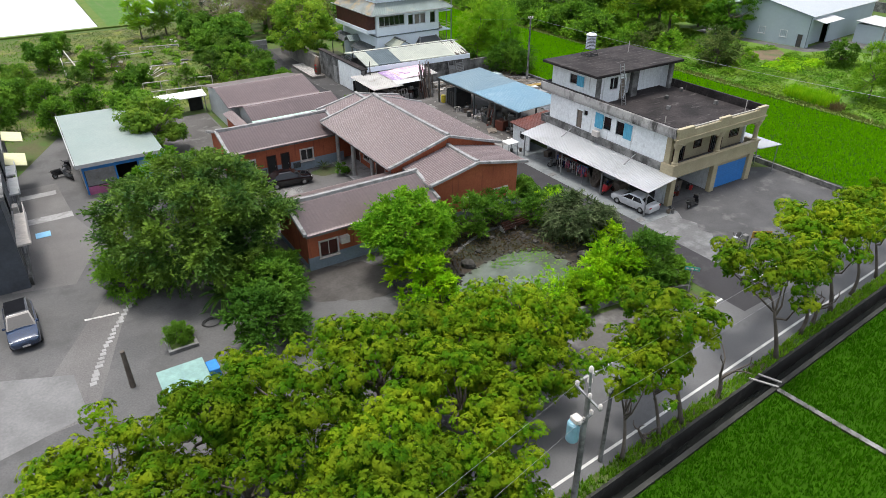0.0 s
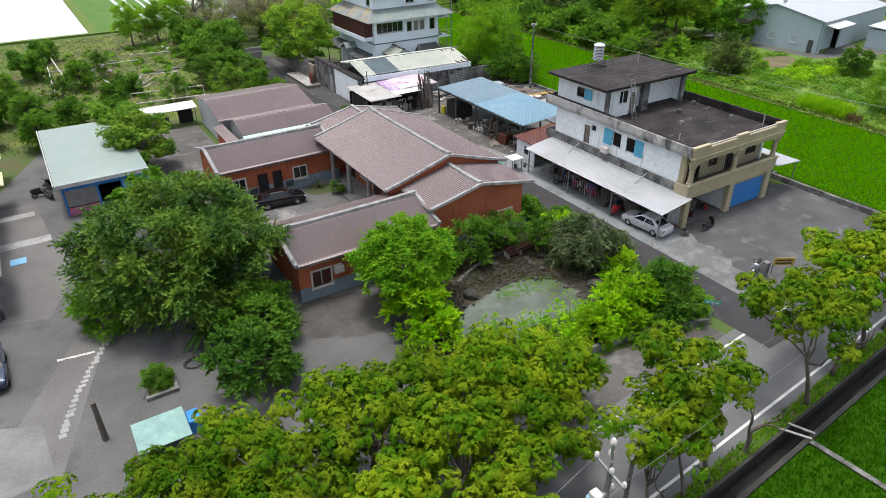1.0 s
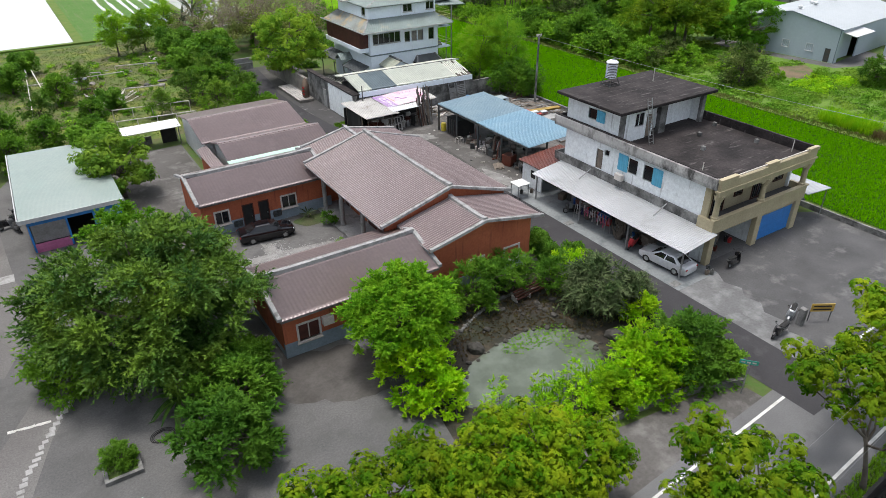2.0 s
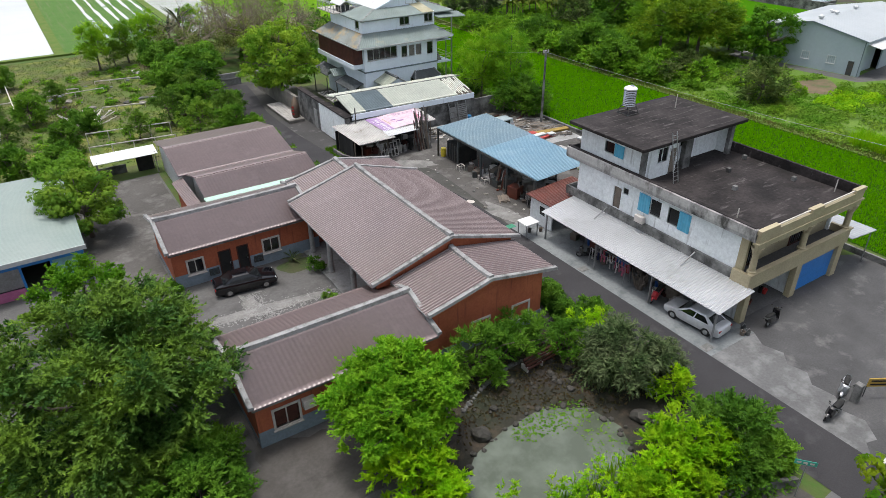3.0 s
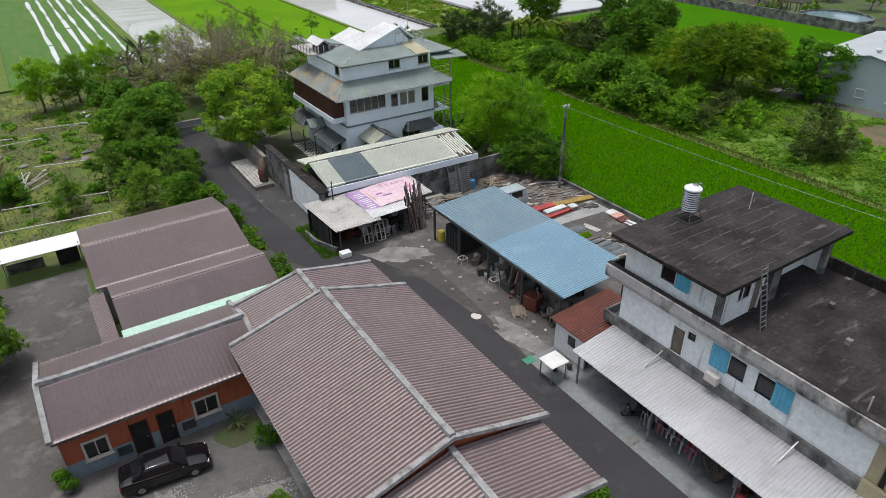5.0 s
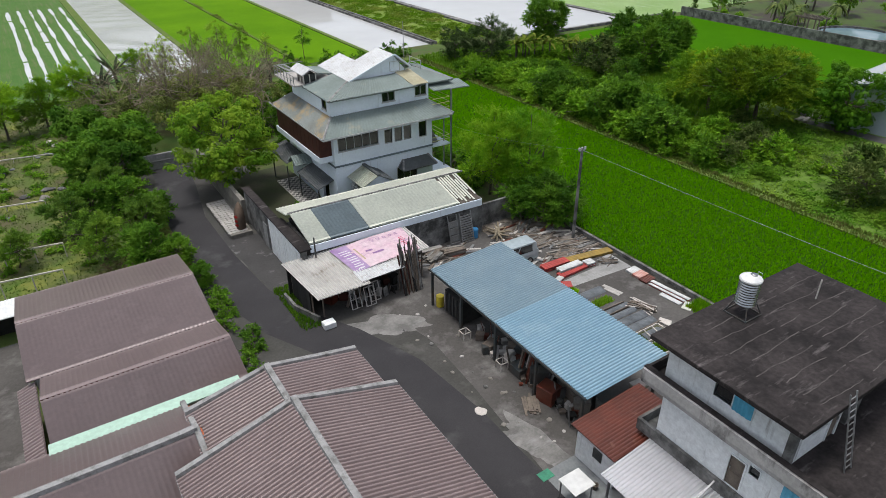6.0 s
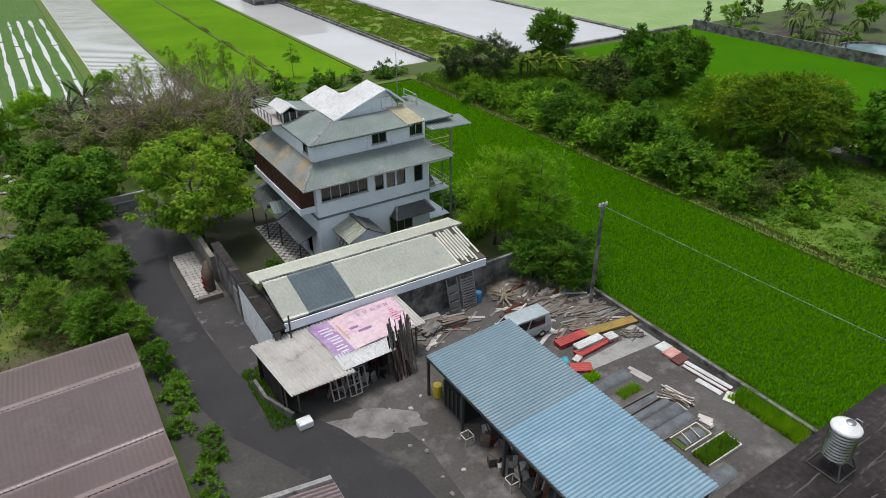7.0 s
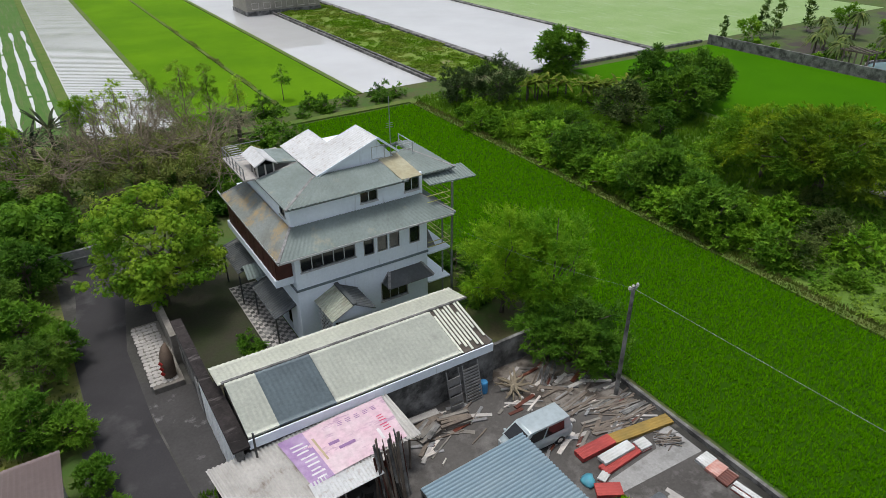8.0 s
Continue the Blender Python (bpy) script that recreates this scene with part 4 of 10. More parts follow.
part("front_beam", boxes((4.9, 11.9, 61.4, 61.55, 2.35, 2.9)), M_BLUEPAINT, ws_, "bright blue front beam")
for x in (4.9, 7.6, 9.6, 11.7):
    part("post", boxes((x, x + 0.15, 61.4, 61.55, 0, 2.35)), M_BLUEPAINT, ws_)
part("screen", boxes((5.1, 7.6, 61.46, 61.5, 0.8, 2.35)), M_GREYSTEEL, ws_)
part("pink_panel", boxes((5.05, 7.6, 61.3, 61.4, 0.0, 0.75)), surf("faded_pink_panel", (0.50, 0.16, 0.30), (0.42, 0.13, 0.26), big=1, fine=5), ws_, "faded pink low panel")
part("green_door", boxes((9.75, 11.7, 61.46, 61.52, 0.0, 2.35)), surf("pale_green_panel", (0.22, 0.42, 0.42), (0.18, 0.36, 0.36), big=1, fine=5), ws_)
part("shell", boxes((4.9, 5.0, 61.6, 76.6, 0, 2.9), (11.8, 11.9, 61.6, 76.6, 0, 2.9), (5.0, 11.8, 76.5, 76.6, 0, 2.9)), M_OLDTIN, ws_)

# ---- the concrete house with the awning ----
ch = thing("concrete_house", "two-storey concrete house with stained white walls and a cream tiled front", "house", (53.5, 39, 0))
part("ground_floor_wall", wall(bmesh.new(), "y", 47.9, 0.2, 31.2, 47.2, 0, 3.1, [(32.4, 35.6, 0, 2.4), (36.6, 38.8, 0.8, 2.2), (39.8, 42.8, 0, 2.4), (44.2, 46.2, 0.8, 2.2)]), M_WHITEWALL, ch)
part("ground_floor_wall", wall(bmesh.new(), "y", 58.9, 0.2, 30.9, 47.2, 0, 3.1), M_WHITEWALL, ch)
part("ground_floor_wall", wall(bmesh.new(), "x", 47.0, 0.2, 48.1, 58.9, 0, 3.1), M_WHITEWALL, ch)
part("floor_slab", boxes((47.9, 59.1, 30.9, 47.2, 3.1, 3.3), (47.9, 59.1, 31.0, 47.2, 0.0, 0.05)), M_CONC, ch)
part("stained_band", boxes((47.72, 47.9, 30.9, 48.3, 2.95, 3.68), (47.9, 49.6, 48.15, 48.3, 2.95, 3.68), (47.9, 49.6, 47.2, 48.15, 3.0, 3.12)), M_MOULD, ch, "black mould-stained concrete band")
W1, W2, DR, SW = (38.6, 40.65, 4.6, 5.85), (36.05, 37.95, 4.6, 5.85), (42.45, 43.2, 3.75, 5.5), (41.75, 42.25, 5.2, 5.7)
part("upper_wall", wall(bmesh.new(), "y", 47.9, 0.2, 32.1, 47.2, 3.3, 6.3, [W1, W2, DR, SW]), M_WHITEWALL, ch, "stained white upper wall")
part("upper_wall", wall(bmesh.new(), "y", 58.9, 0.2, 32.1, 47.2, 3.3, 6.3), M_WHITEWALL, ch, "stained white upper wall")
part("upper_wall", wall(bmesh.new(), "x", 47.0, 0.2, 48.1, 58.9, 3.3, 6.3), M_WHITEWALL, ch, "stained white upper wall")
for (a, b, z, w), first in ((W1, True), (W2, False)):
    wd = window(ch, "y", 47.9, -1, a, b, z, w, M_WHITEWALL, panes=2, width=0.05, sill=False)
    m = (a + b) / 2
    s0, s1 = (m, b + 0.05) if first else (a - 0.05, m)
    step = (s1 - s0) / 9
    ridges = [(47.835, s0), *[(47.785 if i % 2 else 47.82, s0 + step * (i + 0.5)) for i in range(9)], (47.835, s1)]
    part("shutter_panel", prism(bmesh.new(), [(x, y) for x, y in ridges] + [(47.85, s1), (47.85, s0)], z - 0.1, w + 0.08), M_CYANPANEL, wd, "pale blue corrugated shutter panel")
window(ch, "y", 47.9, -1, SW[0], SW[1], SW[2], SW[3], M_WHITEWALL, panes=1, width=0.04, sill=False)
door(ch, "y", 47.9, -1, DR[0], DR[1], DR[2], DR[3], M_WOOD, M_WHITEWALL)
part("roof_slab", boxes((47.7, 59.2, 30.9, 48.3, 6.3, 6.5)), M_BLACKROOF, ch, "black stained flat roof")
bm = bmesh.new()
for k in range(15):
    y = 30.95 + k * 1.16
    y1 = min(y + 1.155, 48.3)
    prof = [(47.62, 6.22), (47.42, 6.34), (47.36, 6.6), (47.38, 7.18), (47.5, 7.24), (47.62, 7.22)]
    a = [bm.verts.new((x, y, z)) for x, z in prof]
    b = [bm.verts.new((x, y1, z)) for x, z in prof]
    for i in range(len(prof)):
        j = (i + 1) % len(prof)
        bm.faces.new((a[i], a[j], b[j], b[i]))
    bm.faces.new(a[::-1])
    bm.faces.new(b)
box(bm, 47.62, 47.72, 31.1, 48.3, 6.3, 7.2)
part("west_parapet", bm, M_PARAPET, ch, "pale parapet with black drip stains")
part("parapet_cap", boxes((47.44, 47.76, 31.1, 48.32, 7.235, 7.285, 0.015)), M_BLACKROOF, ch, "blackened top of the parapet")
part("rear_parapet", boxes((59.1, 59.3, 31.0, 48.3, 6.4, 7.25), (47.7, 59.1, 48.2, 48.35, 6.4, 7.15)), M_BLACKROOF, ch)
# cream front with arches, columns and balcony
bm = boxes((47.55, 59.45, 30.7, 30.95, 5.85, 6.95), (47.4, 59.6, 30.62, 31.05, 6.2, 6.32), (47.45, 49.4, 30.66, 31.0, 6.95, 7.22), (52.9, 54.3, 30.66, 31.0, 6.95, 7.22), (58.2, 59.55, 30.66, 31.0, 6.95, 7.22))
part("front_parapet", bm, M_CREAMTILE, ch)
part("parapet_rail", boxes((49.4, 52.9, 30.78, 30.86, 7.1, 7.17), (54.3, 58.2, 30.78, 30.86, 7.1, 7.17)), M_TRIM, ch, "white rail on the parapet")
for x in (47.75, 53.3, 58.75):
    bm = lathe(bmesh.new(), (x + 0.28, 31.0, 3.9), [(0.30, 0), (0.30, 0.15), (0.22, 0.22), (0.2, 1.35), (0.26, 1.45), (0.34, 1.7), (0.40, 1.95)], 12)
    part("balcony_column", bm, M_CREAMTILE, ch)
bm = bmesh.new()
for x0, x1 in ((48.35, 53.25), (53.95, 58.7)):
    n = 12
    for i in range(n):
        p, q = x0 + (x1 - x0) * i / n, x0 + (x1 - x0) * (i + 1) / n
        e = abs(((p + q) / 2 - x0) / (x1 - x0) * 2 - 1)
        box(bm, p, q, 30.8, 31.05, 5.9 - 0.55 * max(0, e - 0.55) ** 1.2 * 2, 5.99)
part("arch", bm, M_CREAMTILE, ch)
part("balcony_parapet", boxes((47.6, 59.4, 30.7, 30.9, 2.75, 3.85), (47.5, 59.5, 30.62, 30.98, 3.85, 3.97), (47.6, 47.85, 30.9, 32.1, 2.75, 3.85), (59.15, 59.4, 30.9, 32.1, 2.75, 3.85)), M_CREAMTILE, ch)
BW = [(49.3, 50.7, 3.35, 5.5), (52.0, 52.9, 4.2, 5.4), (54.3, 55.9, 3.35, 5.5), (57.0, 58.2, 4.2, 5.4)]
part("balcony_wall", wall(bmesh.new(), "x", 32.3, 0.2, 48.1, 58.9, 3.3, 6.3, BW), M_CREAMTILE, ch)
part("balcony_wall", box(bmesh.new(), 47.88, 48.12, 31.55, 32.095, 3.68, 6.2), M_CREAMTILE, ch)
for a, b, z, w in BW:
    window(ch, "x", 32.3, -1, a, b, z, w, M_DARKWOOD, panes=2, width=0.06, sill=False, bars=6)
for x0, x1 in ((47.75, 48.35), (53.35, 54.0), (58.5, 59.2)):
    part("pillar", boxes((x0, x1, 30.75, 31.2, 0, 2.75, 0.03)), M_CREAMTILE, ch)
part("shutter_box", boxes((54.0, 58.5, 30.95, 31.2, 2.35, 2.75)), M_CREAMTILE, ch)
shutter = part("roller_shutter", boxes((54.0, 58.5, 31.06, 31.1, 0.1, 2.4)), M_BLUESHUTTER, ch, "bright blue roller shutter")
for i in range(24):
    z = 0.12 + i * 0.094
    part("slat", boxes((54.0, 58.5, 31.02 if i % 2 else 31.0, 31.06, z, z + 0.092)), M_BLUESHUTTER, shutter)
part("partition", boxes((53.6, 53.75, 31.2, 47.0, 0.05, 3.1)), M_WHITEWALL, ch)
# roof room
PW = (43.0, 44.85, 7.75, 8.65)
part("roof_room_wall", wall(bmesh.new(), "y", 48.1, 0.18, 41.0, 47.5, 6.5, 9.2, [PW]), M_WHITEWALL, ch)
part("roof_room_wall", wall(bmesh.new(), "x", 41.0, 0.18, 48.28, 51.8, 6.5, 9.2, [(49.6, 50.6, 7.7, 8.8), (50.9, 51.7, 6.5, 8.6)]), M_WHITEWALL, ch)
part("roof_room_wall", wall(bmesh.new(), "x", 42.2, 0.18, 51.8, 58.2, 6.5, 9.2, [(53.6, 54.6, 7.7, 8.7)]), M_WHITEWALL, ch)
part("roof_room_wall", wall(bmesh.new(), "y", 58.2, 0.18, 41.0, 47.5, 6.5, 9.2), M_WHITEWALL, ch)
part("roof_room_wall", wall(bmesh.new(), "x", 47.32, 0.18, 48.28, 58.2, 6.5, 9.2), M_WHITEWALL, ch)
part("roof_room_pillar", boxes((48.05, 48.4, 40.92, 41.25, 6.5, 9.2), (52.7, 53.5, 41.0, 41.4, 6.5, 9.2), (58.0, 58.4, 40.92, 41.25, 6.5, 9.2)), M_MOULD, ch)
wd = window(ch, "y", 48.1, -1, *PW, M_WHITEWALL, panes=2, width=0.05, sill=False)
ridges = [(48.035, 42.9), *[(47.985 if i % 2 else 48.02, 42.96 + 0.12 * i) for i in range(8)], (48.035, 43.86)]
part("shutter_panel", prism(bmesh.new(), ridges + [(48.05, 43.86), (48.05, 42.9)], 7.7, 8.7), M_CYANPANEL, wd, "pale blue corrugated shutter panel")
window(ch, "x", 41.0, -1, 49.6, 50.6, 7.7, 8.8, M_WHITEWALL, panes=2, width=0.05, sill=False)
door(ch, "x", 41.0, -1, 50.95, 51.65, 6.55, 8.55, M_WOOD, M_WHITEWALL)
part("roof_room_slab", boxes((47.2, 59.13, 40.4, 48.1, 9.2, 9.45, 0.02)), M_BLACKROOF, ch, "blackened overhanging roof slab")
random.seed(63)
M_SEAM = surf("worn_seam", (0.105, 0.095, 0.092), (0.06, 0.053, 0.052), big=1.3, fine=7, rough=0.9, bump=0.1, stain=(0.036, 0.031, 0.031), stain_scale=1.0, stain_at=(0.5, 0.66))
for k in range(8):
    x, y = random.uniform(48.6, 50.2), 40.95 + k * 0.84
    while x < 57.6:
        n = random.randint(5, 13)
        pts = []
        for j in range(n + 1):
            pts.append((x + 0.34 * j, y + 0.06 * math.sin(1.3 * (x + 0.34 * j) + k * 2.1) + random.uniform(-0.03, 0.03), 9.444))
        part("roof_seam", rail(bmesh.new(), pts, random.uniform(0.04, 0.07), 0.012, (0, 1, 0)), M_SEAM, ch, "worn pale membrane seam")
        x += 0.34 * n + random.uniform(0.15, 1.3)
# awning along the west side
aw = thing("awning", "long corrugated galvanised awning along the concrete house", "awning", (46, 39, 0))
sheet("roof", (47.72, 30.25, 2.98), (0, 17.1, 0), (-3.45, 0, -0.5), 0.2, 0.032, M_GALV, aw, thick=0.02, boxy=True)
for y in (30.5, 35.8, 41.2, 46.9):
    part("post", boxes((44.5, 44.6, y, y + 0.1, 0, 2.5)), M_GREYSTEEL, aw)
part("edge_beam", boxes((44.45, 44.58, 30.35, 47.2, 2.36, 2.44)), M_GREYSTEEL, aw)
for y in (35.1, 43.5):
    part("strut", beam(bmesh.new(), (47.7, y, 3.55), (46.4, y + 0.05, 2.85), 0.07), M_GREYSTEEL, aw)
# side shelter on the east, rusty annex on the north
sh2 = thing("side_shelter", "white tin shelter on thin posts beside the rice field", "shelter", (61.2, 31.5, 0))
sheet("roof", (59.4, 30.4, 3.15), (0, 4.5, 0), (3.6, 0, -0.35), 0.2, 0.025, M_GALV, sh2)
for x, y in ((62.7, 30.6), (62.7, 32.6), (62.7, 34.6)):
    part("post", boxes((x, x + 0.07, y, y + 0.07, 0, 2.8)), M_GREYSTEEL, sh2)
an = thing("rusty_annex", "small white annex with a rust-red tin roof", "shed", (48, 49.3, 0))
sheet("roof", (50.6, 47.5, 2.85), (0, 3.2, 0), (-5.2, 0, -0.35), 0.2, 0.018, M_RUST, an, boxy=True)
part("wall", wall(bmesh.new(), "y", 45.8, 0.12, 47.7, 50.5, 0, 2.4, [(48.6, 49.3, 1.0, 1.8)]), M_WHITEWALL, an)
part("wall", wall(bmesh.new(), "x", 50.4, 0.12, 45.92, 50.5, 0, 2.5), M_WHITEWALL, an)
part("vent_window", boxes((45.84, 45.88, 48.6, 49.3, 1.0, 1.8)), M_GLASS, an)

# ---- the open shed with the blue roof ----
bs = thing("open_shed", "open work shed with a faded blue corrugated roof on steel posts", "shed", (50, 59.3, 0))
sheet("roof", (46.9, 51.1, 3.15), (0, 8.6, 0), (6.45, 0, 0.3), 0.22, 0.075, M_BLUETIN, bs, thick=0.02, boxy=True)
sheet("roof", (46.85, 59.7, 3.18), (0, 7.7, 0), (6.45, 0, 0.3), 0.22, 0.075, surf("older_blue_tin", (0.175, 0.26, 0.315), (0.21, 0.29, 0.335), big=0.3, fine=3, rough=0.38, bump=0.03, fine_mix=0.12), bs, thick=0.02, boxy=True)
for x in (46.9, 53.1):
    for y in (51.4, 55.4, 59.5, 63.5, 67.3):
        part("post", boxes((x, x + 0.16, y, y + 0.16, 0, 3.08 if x < 50 else 3.36)), M_STEEL, bs)
part("rafter", boxes((46.85, 47.0, 51.2, 67.5, 2.95, 3.09), (53.15, 53.3, 51.2, 67.5, 3.27, 3.41)), M_STEEL, bs)

# ---- lean-to with the salvaged timber ----
lt = thing("lean_to", "ramshackle lean-to roofed with dull corrugated tin", "shed", (43, 72.3, 0))
sheet("roof", (38.1, 74.75, 2.85), (4.2, -0.05, 0), (0.7, -5.2, -0.6), 0.24, 0.08, M_OLDTIN, lt, thick=0.015, boxy=True)
sheet("roof", (42.25, 74.72, 2.9), (4.4, -0.05, 0), (0.15, -4.0, -0.5), 0.24, 0.08, M_OLDTIN, lt, thick=0.015, boxy=True)
sheet("roof", (42.35, 71.25, 2.56), (3.7, 0.1, 0), (0.05, -1.45, -0.16), 0.2, 0.04, M_WHITESHEET, lt, thick=0.015, boxy=True, label="paler patched sheet at the eave")
sheet("roof", (44.6, 74.7, 2.95), (4.2, 0, 0), (0.3, -3.6, -0.4), 0.24, 0.08, M_OLDTIN, lt, thick=0.015, boxy=True)
for x, y, h in ((38.7, 70.6, 2.3), (39.4, 70.4, 2.25), (42.4, 70.3, 2.25), (45.8, 70.4, 2.25), (48.4, 71.3, 2.4), (38.6, 74.3, 2.7), (48.3, 74.3, 2.8)):
    part("post", boxes((x, x + 0.09, y, y + 0.09, 0, h)), M_WOOD, lt)
# back wall is coloured near-black for the shade below the tin roof
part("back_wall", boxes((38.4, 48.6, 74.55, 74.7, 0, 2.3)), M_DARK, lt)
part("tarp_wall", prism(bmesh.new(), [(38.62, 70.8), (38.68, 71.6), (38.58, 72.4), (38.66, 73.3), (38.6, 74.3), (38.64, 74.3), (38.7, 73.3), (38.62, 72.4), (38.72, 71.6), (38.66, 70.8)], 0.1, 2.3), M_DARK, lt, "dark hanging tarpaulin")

# ---- the walled store with the cream roof ----
so = thing("garage", "walled garage with a cream tile roof and a white fascia", "garage", (48.5, 77.6, 0))
def store_slope(x0, x1, mat, name="roof_tiles"):
    lift = lambda x: 0.3 * (56.7 - x) / 16
    sheet(name, (x0, 78.75, 4.45 + lift(x0)), (x1 - x0, 0, lift(x1) - lift(x0)), (0, -3.95, -0.95), 0.3, 0.05, mat, so, step=0.33, lip=0.06, sharp=0.7)
store_slope(40.55, 42.3, M_CREAMROOF)
store_slope(42.3, 45.7, M_GREYPATCH, "slate_patch")
store_slope(45.7, 54.3, M_CREAMROOF)
sheet("bare_deck", (54.3, 78.75, 4.44), (2.4, 0, -0.05), (0, -3.95, -0.95), 0.6, 0.005, surf("rotten_roof_deck", (0.07, 0.06, 0.052), (0.11, 0.095, 0.08), big=0.9, fine=5, rough=0.9, bump=0.2), so)
random.seed(33)
for k in range(9):
    x = 54.42 + k * 0.265
    v0, v1 = (0.0, random.uniform(0.55, 1.0)) if k % 3 else (random.uniform(0, 0.25), 1.0)
    at = lambda v: (x, 78.75 - 3.95 * v, 4.5 - 0.95 * v)
    part("loose_tile_strip", beam(bmesh.new(), at(v0), at(v1), 0.15, 0.05), M_CREAMROOF, so)
sheet("rear_slope", (40.2, 78.75, 4.75), (17.2, 0, -0.3), (0, 2.2, -0.4), 0.3, 0.04, M_CREAMROOF, so, step=0.33, lip=0.05)
part("ridge_cap", beam(bmesh.new(), (40.4, 78.75, 4.8), (57.4, 78.75, 4.5), 0.16, 0.08), M_MOULD, so)
part("fascia", beam(bmesh.new(), (40.5, 74.7, 3.4), (56.75, 74.7, 3.12), 0.08, 0.62), M_HOUSEWHITE, so, "white board along the eave")
part("wall", boxes((40.7, 57.0, 74.9, 75.1, 0, 2.9), (40.7, 40.9, 75.1, 80.2, 0, 3.3), (56.8, 57.0, 75.1, 80.2, 0, 3.3), (40.9, 56.8, 80.0, 80.2, 0, 3.7)), M_MOULD, so)
# garden walls and gate
setting("garden_wall", boxes((39.7, 40.1, 74.4, 88.4, 0, 3.5), (57.0, 64.0, 75.7, 75.95, 0, 2.2)), M_MOULD, "grey weathered garden wall with a black cap", "wall")
setting("wall_cap", boxes((39.55, 40.5, 74.4, 80.6, 3.5, 3.62), (39.55, 40.25, 80.6, 88.4, 3.5, 3.62)), M_BLACKROOF, "mossy black coping on the garden wall", "wall")
gate = thing("gate", "white sheet-metal gate in the garden wall", "gate", (39.6, 78.6, 0.1))
for k in range(10):
    part("panel", boxes((39.58 if k % 2 else 39.6, 39.69, 74.8 + k * 0.68, 74.8 + (k + 1) * 0.68, 0.1, 3.42)), M_WHITEWALL, gate)
tagged(part("gate", boxes((39.6, 39.69, 82.4, 83.4, 0.0, 2.3)), M_CONC_PALE), "narrow grey side gate in the garden wall", "gate")
setting("stone_wall", boxes((39.3, 39.7, 88.4, 104, 0, 2.4)), M_STONE, "old brown stone wall along the lane", "wall")
setting("end_wall", boxes((30.0, 38.0, 106.6, 106.9, 0, 1.7), (30.0, 38.0, 106.5, 106.6, 0.9, 1.0)), M_RIDGE, "grey panelled wall that closes the lane", "wall")

# ---- the white house ----
wh = thing("white_house", "three-storey pale house with grey-green hipped roofs", "house", (53, 91.5, 0))
X0, X1, Y0, Y1 = 47.7, 58.3, 85.4, 97.0
F1 = [(49.2, 50.5, 0.3, 2.6), (54.2, 56.4, 1.6, 3.2)]
part("ground_floor_wall", wall(bmesh.new(), "x", Y0, 0.25, X0, X1, 0, 4.7, F1), M_HOUSEWHITE, wh)
part("ground_floor_wall", wall(bmesh.new(), "y", X0, 0.25, Y0 + 0.25, Y1, 0, 4.7, [(87.5, 89, 0.2, 2.6), (91, 93, 1.2, 2.6)]), M_HOUSEWHITE, wh)
part("ground_floor_wall", wall(bmesh.new(), "y", X1 - 0.25, 0.25, Y0 + 0.25, Y1, 0, 4.7), M_HOUSEWHITE, wh)
part("ground_floor_wall", wall(bmesh.new(), "x", Y1, 0.25, X0, X1, 0, 4.7), M_HOUSEWHITE, wh)
part("string_course", boxes((X0 - 0.08, X1 + 0.05, Y0 - 0.1, Y0, 4.7, 4.85), (X0 - 0.1, X0, Y0 - 0.1, Y1, 4.7, 4.85)), M_GREYPATCH, wh, "dark grey string course")
F2 = [(48.15, 52.25, 6.2, 7.5), (53.0, 53.75, 6.0, 7.3), (54.1, 54.85, 6.0, 7.3), (55.1, 55.85, 6.0, 7.3), (56.8, 57.6, 5.9, 7.4)]
part("first_floor_wall", wall(bmesh.new(), "x", Y0, 0.25, X0, X1, 4.7, 8.6, F2), M_HOUSEWHITE, wh)
part("first_floor_wall", wall(bmesh.new(), "y", X0, 0.25, Y0 + 0.25, Y1, 4.7, 8.6), M_HOUSEWHITE, wh)
part("first_floor_wall", wall(bmesh.new(), "y", X1 - 0.25, 0.25, Y0 + 0.25, Y1, 4.7, 8.6), M_HOUSEWHITE, wh)
part("first_floor_wall", wall(bmesh.new(), "x", Y1, 0.25, X0, X1, 4.7, 8.6), M_HOUSEWHITE, wh)
window(wh, "x", Y0, -1, *F2[0], M_PALEROOF, panes=5, width=0.05, sill=True, proud=0.03)
for k, f in enumerate(F2[1:]):
    window(wh, "x", Y0, -1, *f, M_PALEROOF, panes=1, width=0.05, sill=False, proud=0.03, glass=M_STONE if k in (1, 2) else None)
window(wh, "x", Y0, -1, *F1[1], M_PALEROOF, panes=3, width=0.06)
window(wh, "x", Y0, -1, *F1[0], M_PALEROOF, panes=2, width=0.06)
# enclosed balcony on the west, brown boarding on a white base
part("balcony_base", boxes((46.4, X0, 85.9, 97.0, 5.2, 5.75)), M_HOUSEWHITE, wh, "white base of the enclosed balcony")
for k in range(22):
    y = 86.0 + k * 0.48
    part("board", boxes((46.5 if k % 2 else 46.52, 46.6, y, y + 0.475, 5.75, 7.75)), M_DARKWOOD, wh, "dark red-brown balcony boarding")
part("board", boxes((46.6, X0, 85.95, 86.03, 5.75, 7.75)), M_DARKWOOD, wh, "dark red-brown balcony boarding")


